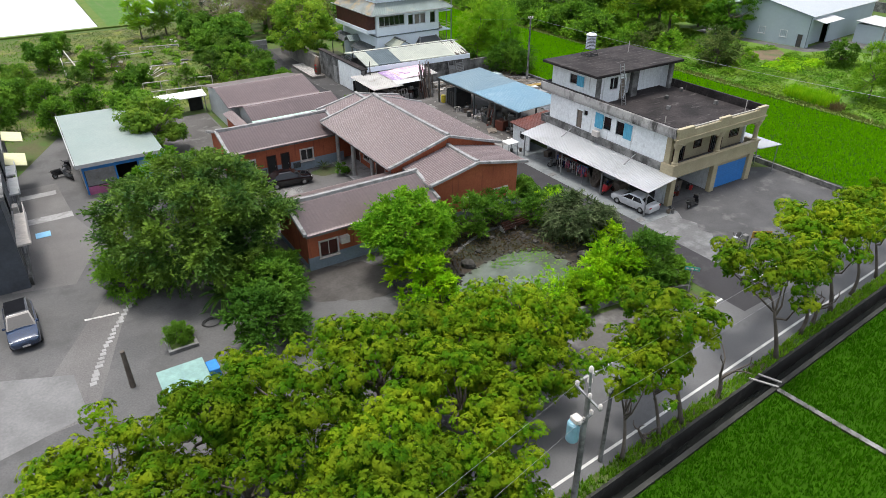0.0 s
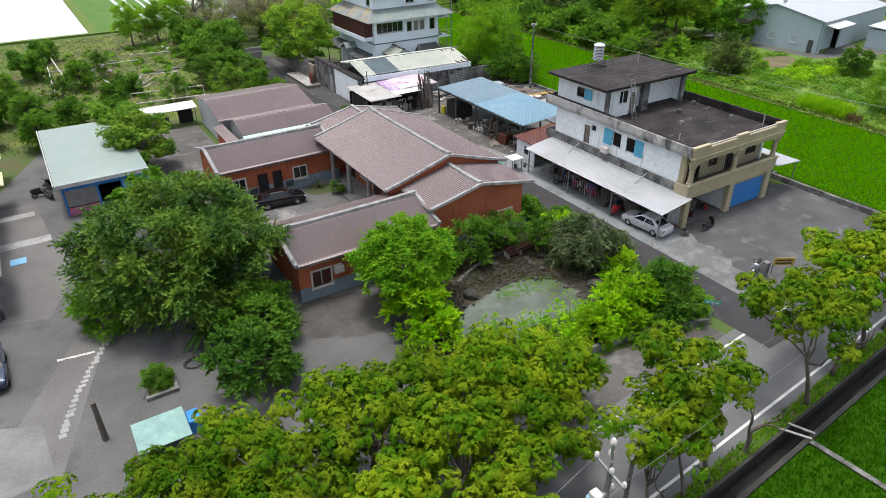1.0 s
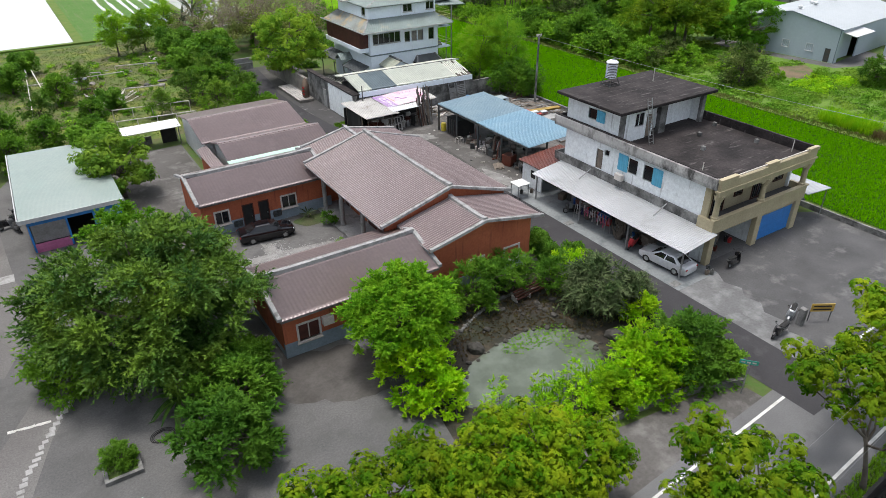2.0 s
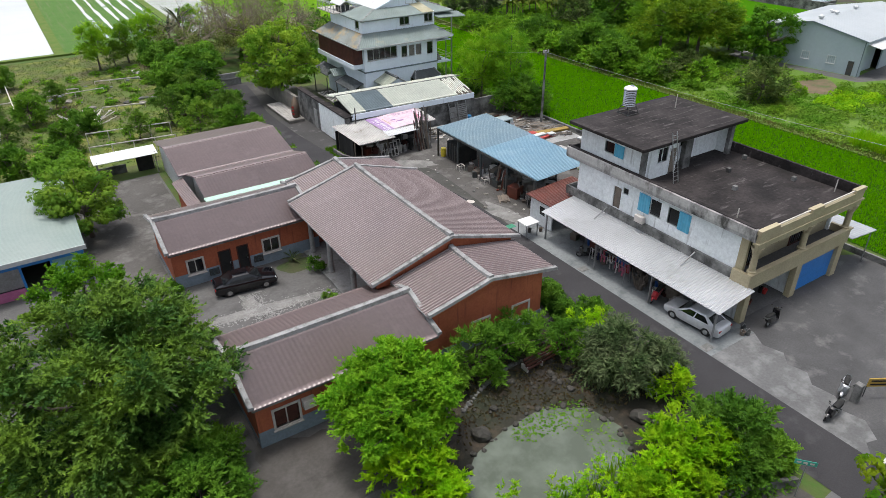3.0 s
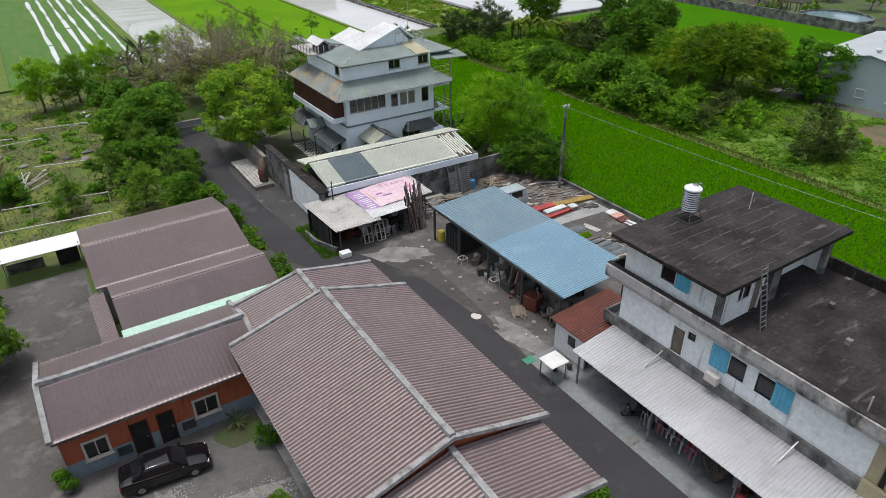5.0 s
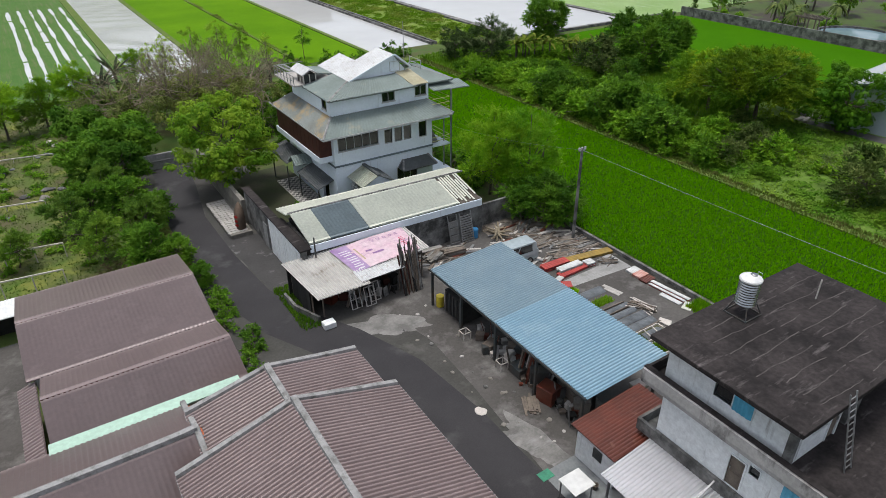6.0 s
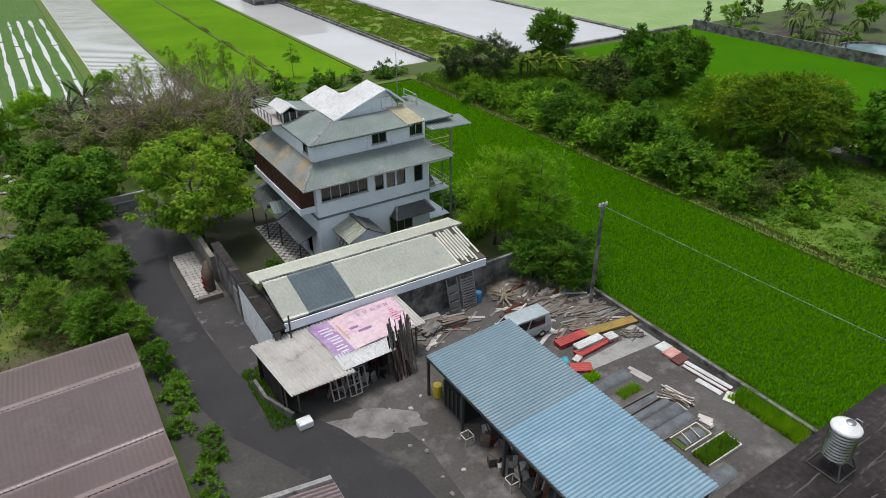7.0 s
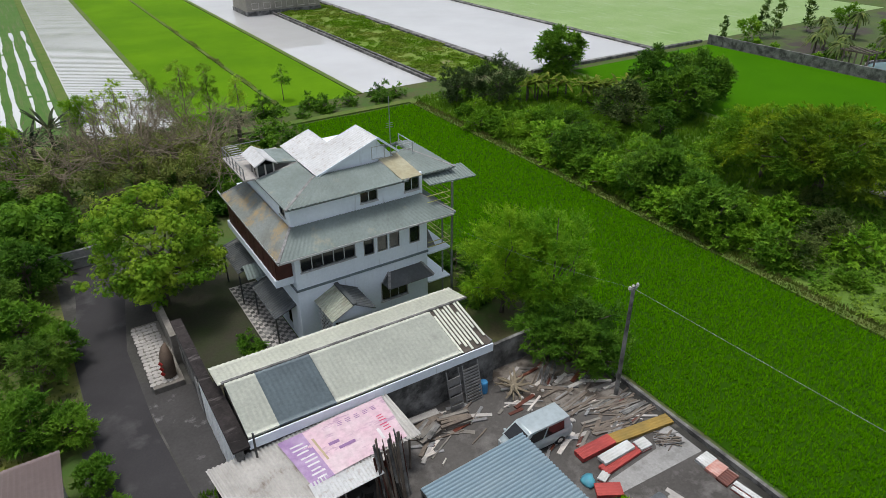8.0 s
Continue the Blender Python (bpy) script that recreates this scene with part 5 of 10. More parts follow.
def hip(parent, x0, x1, y0, y1, z0, inset, z1, mat, name="hip_roof", pitch=0.32, amp=0.12, west=None):
    """Four sloped roof faces round a core, as ribbed trapezoids."""
    ax0, ax1, ay0, ay1 = x0 + inset[0], x1 - inset[1], y0 + inset[2], y1 - inset[3]
    faces = [((x0, y0), (x1, y0), (ax1, ay0), (ax0, ay0)), ((x0, y1), (x0, y0), (ax0, ay0), (ax0, ay1)), ((x1, y0), (x1, y1), (ax1, ay1), (ax1, ay0)), ((x1, y1), (x0, y1), (ax0, ay1), (ax1, ay1))]
    for side, (p, q, r, s) in enumerate(faces):
        p, q, r, s = Vector((*p, z0)), Vector((*q, z0)), Vector((*r, z1)), Vector((*s, z1))
        n = max(2, int((q - p).length / pitch)) * 2
        up = (q - p).cross(s - p).normalized()
        V = []
        for i in range(n + 1):
            t = i / n
            h = up * (amp if i % 2 else 0)
            V += [p.lerp(q, t) + h, s.lerp(r, t) + h]
        F = [(2 * i, 2 * i + 2, 2 * i + 3, 2 * i + 1) for i in range(n)]
        V += [p - up * 0.08, q - up * 0.08, r - up * 0.08, s - up * 0.08]
        b = 2 * (n + 1)
        F += [(b + 3, b + 2, b + 1, b), (0, b, b + 1, 2 * n), (1, 2 * n + 1, b + 2, b + 3)]
        raw_part(name, V, F, west if west and side == 1 else mat, parent)
    for c, d in (((x0, y0), (ax0, ay0)), ((x1, y0), (ax1, ay0)), ((x0, y1), (ax0, ay1)), ((x1, y1), (ax1, ay1))):
        part("hip_cap", beam(bmesh.new(), (*c, z0 + 0.06), (*d, z1 + 0.06), 0.18, 0.1), M_RIDGE, parent)


hip(wh, 46.3, 60.2, 84.3, 97.0, 8.0, (1.75, 2.0, 2.0, 1.4), 9.25, M_SLATE, "skirt_roof", west=M_MOSSSLATE)
part("eave_board", boxes((46.35, 60.0, 84.2, 84.26, 7.9, 8.04), (46.25, 46.31, 84.2, 98.0, 7.9, 8.04)), M_PALEROOF, wh)
F3 = [(53.4, 54.7, 9.75, 10.75), (57.0, 58.2, 9.75, 10.75)]
part("attic_wall", wall(bmesh.new(), "x", 86.3, 0.2, 48.1, 58.5, 9.0, 10.95, F3), M_HOUSEWHITE, wh)
window(wh, "x", 86.3, -1, *F3[1], M_PALEROOF, panes=2, width=0.05, proud=0.03)
part("attic_wall", wall(bmesh.new(), "y", 48.1, 0.2, 86.5, 95.6, 9.0, 10.95, [(87.2, 88.1, 9.7, 10.7)]), M_HOUSEWHITE, wh)
part("attic_wall", wall(bmesh.new(), "y", 57.7, 0.2, 86.5, 95.6, 9.0, 10.95), M_HOUSEWHITE, wh)
part("attic_wall", wall(bmesh.new(), "x", 95.4, 0.2, 48.3, 57.7, 9.0, 10.95), M_HOUSEWHITE, wh)
window(wh, "x", 86.3, -1, *F3[0], M_PALEROOF, panes=2, width=0.05, proud=0.03)
window(wh, "y", 48.1, -1, 87.2, 88.1, 9.7, 10.7, M_PALEROOF, panes=1, width=0.05, proud=0.03)
hip(wh, 47.7, 57.0, 85.7, 91.7, 10.85, (3.3, 0.9, 2.9, 0.0), 11.5, M_SLATE, "upper_hip")
part("attic_core", boxes((51.3, 57.4, 89.3, 95.5, 10.9, 11.55)), M_HOUSEWHITE, wh)
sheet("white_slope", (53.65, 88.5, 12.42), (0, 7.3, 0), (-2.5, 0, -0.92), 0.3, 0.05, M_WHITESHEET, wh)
# rear slope only takes a darker grey than the front slope
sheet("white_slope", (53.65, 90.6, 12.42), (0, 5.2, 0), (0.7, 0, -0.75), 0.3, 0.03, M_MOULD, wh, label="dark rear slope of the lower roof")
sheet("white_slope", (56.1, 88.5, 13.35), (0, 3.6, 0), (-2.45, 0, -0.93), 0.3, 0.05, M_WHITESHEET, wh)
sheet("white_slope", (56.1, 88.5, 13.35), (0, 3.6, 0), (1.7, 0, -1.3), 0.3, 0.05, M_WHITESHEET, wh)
part("rake_board", beam(bmesh.new(), (51.1, 88.42, 11.5), (56.1, 88.42, 13.4), 0.06, 0.16), M_HOUSEWHITE, wh)
part("rake_board", beam(bmesh.new(), (56.1, 88.42, 13.4), (57.8, 88.42, 12.05), 0.06, 0.16), M_HOUSEWHITE, wh)
part("gable_wall", gable_end(bmesh.new(), "y", 88.75, 0.15, 51.4, 57.6, 56.1, 11.2, 11.5, 13.2), M_HOUSEWHITE, wh)
window(wh, "x", 88.75, -1, 55.7, 56.7, 11.75, 12.65, M_PALEROOF, panes=2, width=0.05, proud=0.03, sill=False)
hip(wh, 57.6, 61.4, 86.3, 93.0, 10.7, (0.2, 2.2, 3.6, 1.6), 11.45, M_SLATE, "east_roof")
sheet("east_canopy", (58.6, 87.5, 10.5), (4.2, 0, -0.2), (0, -2.1, -0.3), 0.3, 0.06, M_SLATE, wh, boxy=True)
sheet("cream_patch", (56.2, 89.0, 11.72), (1.7, 0, 0), (0.3, -3.2, -0.72), 0.5, 0.01, surf("yellowed_roof_sheet", (0.42, 0.40, 0.28), (0.34, 0.31, 0.2), big=0.6, fine=4, rough=0.6), wh, label="yellowed flat roof sheet")
for x, y in ((57.9, 89.0), (59.3, 89.0), (59.3, 91.2)):
    part("roof_rail_post", boxes((x, x + 0.06, y, y + 0.06, 11.3, 12.3)), M_PALEROOF, wh)
for z in (11.8, 12.25):
    part("roof_rail", boxes((57.9, 59.36, 89.01, 89.05, z, z + 0.05)), M_PALEROOF, wh)
    part("roof_rail", boxes((59.31, 59.35, 89.06, 91.2, z, z + 0.05)), M_PALEROOF, wh)
for y in (85.0, 90.0):
    part("steel_post", boxes((60.3, 60.44, y, y + 0.14, 0, 10.2)), M_GREYSTEEL, wh)
part("steel_post", boxes((60.0, 60.1, 85.9, 86.0, 0, 7.4)), M_GREYSTEEL, wh)
part("rear_balcony", boxes((58.3, 60.3, 85.2, 92.0, 4.5, 4.65), (58.3, 60.3, 85.2, 92.0, 7.3, 7.42), (58.3, 60.3, 85.2, 92.0, 1.9, 2.0)), M_HOUSEWHITE, wh)
bm = bmesh.new()
for z in (5.1, 5.5, 8.0, 8.4, 8.9, 9.4):
    box(bm, 58.3, 60.3, 85.2, 85.25, z, z + 0.05)
    box(bm, 60.25, 60.3, 85.2, 92.0, z, z + 0.05)
part("rail", bm, paint_mat("yellow_rail_paint", (0.55, 0.55, 0.2), 0.5, 0, 0), wh)
part("stair_flight", beam(bmesh.new(), (58.9, 85.9, 4.7), (58.9, 89.0, 7.2), 0.8, 0.12), M_MOULD, wh, "dark outside stair flight")
# small canopies
hip(wh, 54.3, 58.2, 84.3, 85.4, 3.15, (0.55, 0.55, 0.95, 0.0), 3.95, M_DARKSLATE, "canopy", pitch=0.26, amp=0.05)
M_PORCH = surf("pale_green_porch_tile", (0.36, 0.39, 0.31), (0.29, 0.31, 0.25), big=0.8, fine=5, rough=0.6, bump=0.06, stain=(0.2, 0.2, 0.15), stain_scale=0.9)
# west slope in the pale tile colour, east slope in the dark one
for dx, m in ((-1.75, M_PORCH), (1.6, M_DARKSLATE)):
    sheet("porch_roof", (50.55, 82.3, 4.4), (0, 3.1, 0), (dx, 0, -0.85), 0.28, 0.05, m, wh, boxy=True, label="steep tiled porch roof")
part("porch_ridge", beam(bmesh.new(), (50.55, 82.2, 4.47), (50.55, 85.4, 4.47), 0.3, 0.14), M_DARKSLATE, wh)
part("porch_gable", gable_end(bmesh.new(), "y", 82.45, 0.06, 49.0, 52.0, 50.55, 3.3, 3.55, 4.3), M_HOUSEWHITE, wh)
part("porch_post", boxes((49.0, 49.12, 82.5, 82.62, 0, 3.5), (51.9, 52.02, 82.5, 82.62, 0, 3.5)), M_HOUSEWHITE, wh)
part("lattice_screen", [beam(bmesh.new(), (49.02, 82.8 + 0.3 * k, 0.3), (49.02, 82.8 + 0.3 * k, 3.3), 0.05) for k in range(8)] + [beam(bmesh.new(), (49.02, 82.7, 0.5 + 0.3 * k), (49.02, 85.2, 0.5 + 0.3 * k), 0.05) for k in range(9)], M_WHITESHEET, wh, "white lattice screen")
sheet("lower_canopy", (47.7, 86.1, 3.25), (0, 5.2, 0), (-1.7, 0, -0.65), 0.28, 0.07, M_DARKSLATE, wh, boxy=True, label="dark tiled canopy along the side")
sheet("lower_canopy", (47.4, 92.7, 3.75), (0, 4.9, 0), (-1.9, 0, -0.6), 0.28, 0.07, M_DARKSLATE, wh, boxy=True, label="dark tiled canopy along the side")
for dy in (-0.95, 0.95):
    sheet("canopy_gablet", (47.7, 92.0, 4.1), (-1.9, 0, 0), (0, dy, -0.75), 0.28, 0.05, M_SLATE, wh, boxy=True, label="small gabled canopy")
for x, y in ((46.1, 86.3), (46.1, 91.0), (45.6, 93.0), (45.6, 97.2)):
    part("canopy_post", boxes((x, x + 0.1, y, y + 0.1, 0, 2.7)), M_STEEL, wh)
part("dormer", boxes((47.95, 49.2, 91.75, 93.2, 11.02, 11.85)), M_GLASS, wh, "glazed dormer box")
for x, y in ((47.9, 91.7), (48.5, 91.7), (49.12, 91.7), (47.9, 92.4), (47.9, 93.12)):
    part("dormer_frame", boxes((x, x + 0.1, y, y + 0.1, 11.02, 11.9)), M_TRIM, wh)
for dx in (-0.85, 0.85):
    sheet("dormer_roof", (48.6, 91.5, 12.4), (0, 3.2, 0), (dx, 0, -0.5), 0.3, 0.03, M_WHITESHEET, wh)
sheet("dormer_slope", (49.3, 91.8, 11.9), (0, 3.2, 0), (1.7, 0, -0.3), 0.3, 0.03, M_SLATE, wh)
part("terrace_floor", boxes((46.9, 51.2, 91.72, 97.0, 10.9, 11.02)), M_PALESTONE, wh)
for k in range(7):
    part("terrace_rail_post", boxes((46.95, 47.01, 91.8 + k * 0.85, 91.86 + k * 0.85, 11.02, 11.85)), M_GREYSTEEL, wh)
part("terrace_rail", boxes((46.96, 47.0, 91.8, 96.96, 11.85, 11.9), (46.96, 47.0, 91.8, 96.96, 11.4, 11.44), (46.96, 50.0, 96.9, 96.95, 11.85, 11.9)), M_GREYSTEEL, wh)
part("terrace_rack", [beam(bmesh.new(), (47.1, 93.4 + 0.5 * k, 11.95), (48.0, 93.4 + 0.5 * k, 11.95), 0.05) for k in range(7)], M_WHITESHEET, wh, "pale slats over the roof terrace")
bm = bmesh.new()
tube(bm, [(57.2, 88.6, 11.6), (57.2, 88.6, 16.3)], 0.03, 6)
for k in range(3):
    beam(bm, (56.9, 88.6, 14.0 + k * 0.15), (57.5, 88.6, 14.0 + k * 0.15), 0.025)
tagged(part("antenna", bm, M_GREYSTEEL), "thin grey aerial mast on the roof", "antenna")
setting("chequered_terrace", boxes((45.3, 47.6, 85.5, 96, 0.0, 0.08)), M_PALESTONE, "pale terrace beside the white house", "terrace")

# ---- far warehouse ----
wa = thing("warehouse", "pale blue-grey steel warehouse with a white low-pitched roof", "warehouse", (0, 0, 0))
M_WHSE = surf("blue_grey_cladding", (0.40, 0.47, 0.51), (0.36, 0.43, 0.47), big=0.2, fine=3, rough=0.5, bump=0.02, fine_mix=0.1)
M_WHITEROOF = surf("white_roof_sheet", (0.40, 0.43, 0.45), (0.36, 0.39, 0.41), big=0.15, fine=2, rough=0.45, bump=0.02, fine_mix=0.1)
WH_L, WH_W = 24.0, 16.0
for x in (0.0, WH_L - 0.2):
    part("gable_wall", gable_end(bmesh.new(), "x", x, 0.2, 0, WH_W, WH_W / 2, 0, 5.05, 6.65), M_WHSE, wa)
part("long_wall", wall(bmesh.new(), "x", 0.0, 0.2, 0.2, WH_L - 0.2, 0, 5.05, [(0.8, 7.0, 0, 4.2)]), M_WHSE, wa)
part("long_wall", wall(bmesh.new(), "x", WH_W - 0.2, 0.2, 0.2, WH_L - 0.2, 0, 5.05), M_WHSE, wa)
for a in (3.6, 7.4):
    window(wa, "y", 0.0, -1, a, a + 1.1, 1.3, 2.3, M_WHITESHEET, width=0.07, bars=4)
door(wa, "y", 0.0, -1, 0.85, 1.75, 0, 2.1, M_STEEL, M_WHSE)
part("door_leaf", boxes((-0.06, -0.02, 0.9, 1.7, 0.02, 2.05)), M_STEEL, wa, "dark steel door leaf")
gable_roof(wa, "x", -0.25, WH_L + 0.2, -0.3, WH_W + 0.3, WH_W / 2, 5.03, 5.03, 6.75, M_WHITEROOF, pitch=0.5, amp=0.03, caps=False)
part("verge_trim", rail(bmesh.new(), [(-0.27, -0.3, 4.93), (-0.27, WH_W / 2, 6.62), (-0.27, WH_W + 0.3, 4.93)], 0.06, 0.16, (1, 0, 0)), M_GREYPATCH, wa, "grey flashing along the gable")
part("downpipe", tube(bmesh.new(), [(-0.08, 0.1, 0), (-0.08, 0.1, 4.9)], 0.06, 6), M_GREYPATCH, wa)
part("inner_shade", boxes((0.9, 6.9, 1.0, 1.1, 0, 4.2)), M_WHSE, wa, "grey roller door set back in the bay")
sheet("door_canopy", (0.6, 0.0, 4.55), (6.6, 0, 0), (0, -2.0, -0.35), 0.4, 0.02, M_WHITESHEET, wa)
for x, y in ((2.2, 8.0), (7.4, 8.0), (9.6, 9.6), (14.0, 8.0)):
    part("roof_vent", lathe(bmesh.new(), (x, y, 6.55 if y == 8.0 else 6.25), [(0.22, 0), (0.22, 0.35), (0.4, 0.42), (0.42, 0.6), (0.15, 0.8)], 12), M_WHITESHEET, wa, "white turbine ventilator")
wa.matrix_basis = pose(113.35, 58.5, 0, 0, 0, 6)
an = thing("annex", "low grey-roofed annex beside the warehouse", "shed", (0, 0, 0))
part("wall", boxes((0, 7, 0, 5, 0, 3.0)), M_WHSE, an)
sheet("roof", (-0.3, 5.2, 3.5), (7.6, 0, 0), (0, -5.7, -0.45), 0.4, 0.02, M_PALEROOF, an)
window(an, "x", 0.0, -1, 2.0, 4.0, 1.0, 2.2, M_WHITESHEET)
an.matrix_basis = pose(125.2, 52.0, 0, 0, 0, 6)
plate("far_pavement", ((110.9, 57.0), (124.5, 52.0), (125.2, 60.0), (113.2, 58.6), (112.2, 66.0), (110.9, 76.0), (109.2, 76.0), (110.2, 62.0)), 0.012, M_CONC, "concrete apron before the warehouse", "pavement")
plate("bare_earth", [(103.6 + 4.6 * math.cos(a) * (1 + 0.2 * math.sin(3 * a)), 59.2 + 3.0 * math.sin(a) * (1 + 0.15 * math.cos(4 * a))) for a in (math.tau * k / 40 for k in range(40))], 0.03,
      surf("bare_brown_earth", (0.16, 0.115, 0.075), (0.10, 0.085, 0.045), big=0.5, fine=4, bump=0.5, stain=(0.07, 0.11, 0.03), stain_scale=0.5), "bare brown earth strewn with rubble", "ground")
fh = thing("far_house", "pale far building with several windows", "house", (146, 48, 0))
part("wall", boxes((136, 152, 40, 54, 0, 9)), M_WHITEWALL, fh)
for z in (2.5, 5.8):
    for k in range(5):
        window(fh, "y", 136, -1, 41 + k * 2.6, 42.4 + k * 2.6, z, z + 1.4, M_TRIM, width=0.08)
part("roof", boxes((135.7, 152.3, 39.7, 54.3, 9, 9.4)), M_CONC, fh)

# the house at the far end of the grass strip
fz = thing("field_house", "grey three-storey house at the end of the grass strip", "house", (96, 222, 0))
part("wall", boxes((86.5, 106.0, 217.0, 228.0, 0, 8.6)), surf("beige_grey_render", (0.34, 0.32, 0.28), (0.27, 0.255, 0.225), big=0.4, fine=4, rough=0.85, streak=(0.16, 0.15, 0.14, 0.58)), fz)
part("base_course", boxes((86.3, 106.2, 216.8, 228.2, 0, 1.0)), M_MOULD, fz, "darker concrete base course")
for z in (1.6, 4.4, 6.8):
    for k in range(6):
        window(fz, "x", 217.0, -1, 88.0 + 3.0 * k, 89.6 + 3.0 * k, z, z + 1.3, M_TRIM, width=0.1)
part("roof", boxes((86.0, 106.5, 216.5, 228.5, 8.6, 8.9)), M_MOULD, fz)

# ---- the dark house at the yard's west edge ----
dh = thing("dark_house", "dark two-storey house with white balcony rails at the yard's edge", "house", (-5.5, 52, 0))
part("wall", wall(bmesh.new(), "y", -1.0, 0.25, 47.0, 66, 0, 7.0, [(48.0, 49.0, 0, 2.2), (51, 53, 0.9, 2.3), (50, 53, 3.5, 5.8), (57, 60, 3.6, 5.6), (57, 59, 0.9, 2.3)]), surf("dark_slate_cladding", (0.075, 0.085, 0.10), (0.055, 0.06, 0.07), big=0.8, fine=5, rough=0.7), dh)
part("wall", wall(bmesh.new(), "x", 46.75, 0.25, -10, -0.75, 0, 7.0), surf("dark_slate_cladding", (0.075, 0.085, 0.10), (0.055, 0.06, 0.07), big=0.8, fine=5, rough=0.7), dh)
part("wall", wall(bmesh.new(), "x", 66, 0.25, -10, -0.75, 0, 7.0), surf("dark_slate_cladding", (0.075, 0.085, 0.10), (0.055, 0.06, 0.07), big=0.8, fine=5, rough=0.7), dh)
part("roof", boxes((-10, -0.4, 46.4, 66.4, 7.0, 7.25)), M_MOULD, dh)
for a, b, z, w in ((51, 53, 0.9, 2.3), (50, 53, 3.5, 5.8), (57, 60, 3.6, 5.6), (57, 59, 0.9, 2.3)):
    window(dh, "y", -0.75, 1, a, b, z, w, M_GREYSTEEL, width=0.07)
door(dh, "y", -0.75, 1, 48, 49, 0, 2.2, M_DARKWOOD, M_GREYSTEEL)
bm = boxes((-0.75, 0.15, 47.3, 53.0, 3.05, 3.2))
for z in (3.4, 3.6, 3.8, 4.0):
    box(bm, 0.1, 0.15, 47.3, 53.0, z, z + 0.05)
part("balcony", bm, M_TRIM, dh, "white balcony rail")
sheet("awning", (-0.75, 64.4, 3.25), (0, 3.4, 0), (1.65, 0, -0.4), 0.2, 0.02, surf("cream_canvas", (0.62, 0.60, 0.36), (0.55, 0.53, 0.32), big=1, fine=4), dh, label="pale yellow awning")
sheet("awning", (-0.75, 71.6, 3.25), (0, 3.0, 0), (1.7, 0, -0.4), 0.2, 0.02, surf("cream_canvas", (0.62, 0.60, 0.36), (0.55, 0.53, 0.32), big=1, fine=4), dh, label="pale yellow awning")


part("side_wing", boxes((-6.0, -0.75, 66.25, 75.4, 0, 3.6)), M_MOULD, dh, "low rear wing of grey render")
for a, b in ((56.6, 60.4), (61.2, 63.6)):
    part("ledge", boxes((-0.75, 0.05, a, b, 3.28, 3.4), (-0.02, 0.05, a, b, 3.4, 3.75)), M_PALEROOF, dh, "pale concrete window ledge")
part("plinth", boxes((-0.75, -0.55, 47.0, 66.0, 0, 0.7)), M_MOULD, dh, "stained plinth")
for y, z in ((54.6, 2.5), (61.0, 1.6)):
    part("air_conditioner", boxes((-0.75, -0.35, y, y + 0.8, z, z + 0.6, 0.03)), M_TRIM, dh, "boxy pale air conditioner")

# ---- plants ----
def leaf_cloud(rng, centres, radii, count, size, spread=1.0, flat=0.75, up=0.35, star=0, aspect=0.5, droop=0.3, fill=0.25, tri=False):
    """Leaves on clumps: each leaf a bent diamond, or, with star, a rosette of that many leaflets. Returns verts and quads."""
    centres, radii = np.asarray(centres, float), np.asarray(radii, float)
    w = radii ** 2
    idx = rng.choice(len(centres), count, p=w / w.sum())
    d = rng.normal(size=(count, 3))
    d[:, 2] = d[:, 2] * 0.8 + up
    d /= np.linalg.norm(d, axis=1)[:, None]
    r = radii[idx] * (1 - fill * rng.random(count) ** 2) * (0.88 + 0.24 * rng.random(count))
    p = centres[idx] + d * r[:, None] * np.array([spread, spread, flat])
    n = d * 0.7 + rng.normal(size=(count, 3)) * 0.35 + np.array([0, 0, 0.45])
    n /= np.linalg.norm(n, axis=1)[:, None]
    k = max(star, 1)
    a = np.cross(n, rng.normal(size=(count, 3)))
    a /= np.linalg.norm(a, axis=1)[:, None]
    b = np.cross(n, a)
    s = size * (0.7 + 0.6 * rng.random(count))
    V = []
    for j in range(k):
        th = math.tau * j / k
        e = a * math.cos(th) + b * math.sin(th) if star else a
        f = np.cross(n, e)
        sj = (s * (0.8 + 0.4 * rng.random(count)))[:, None]
        tip_drop = n * sj * droop
        o = p + (e * sj * 0.12 if star else -e * sj * 0.5)
        if tri:
            V.append(np.stack([o + f * sj * aspect * 0.75, o + e * sj * 1.1 - tip_drop, o - f * sj * aspect * 0.75 + e * sj * 0.25], 1))
            continue
        V.append(np.stack([o, o + e * sj * 0.55 + f * sj * aspect * 0.5, o + e * sj - tip_drop, o + e * sj * 0.55 - f * sj * aspect * 0.5], 1))
    k = 3 if tri else 4
    V = np.concatenate(V).reshape(-1, 3)
    return V, np.arange(len(V)).reshape(-1, k)


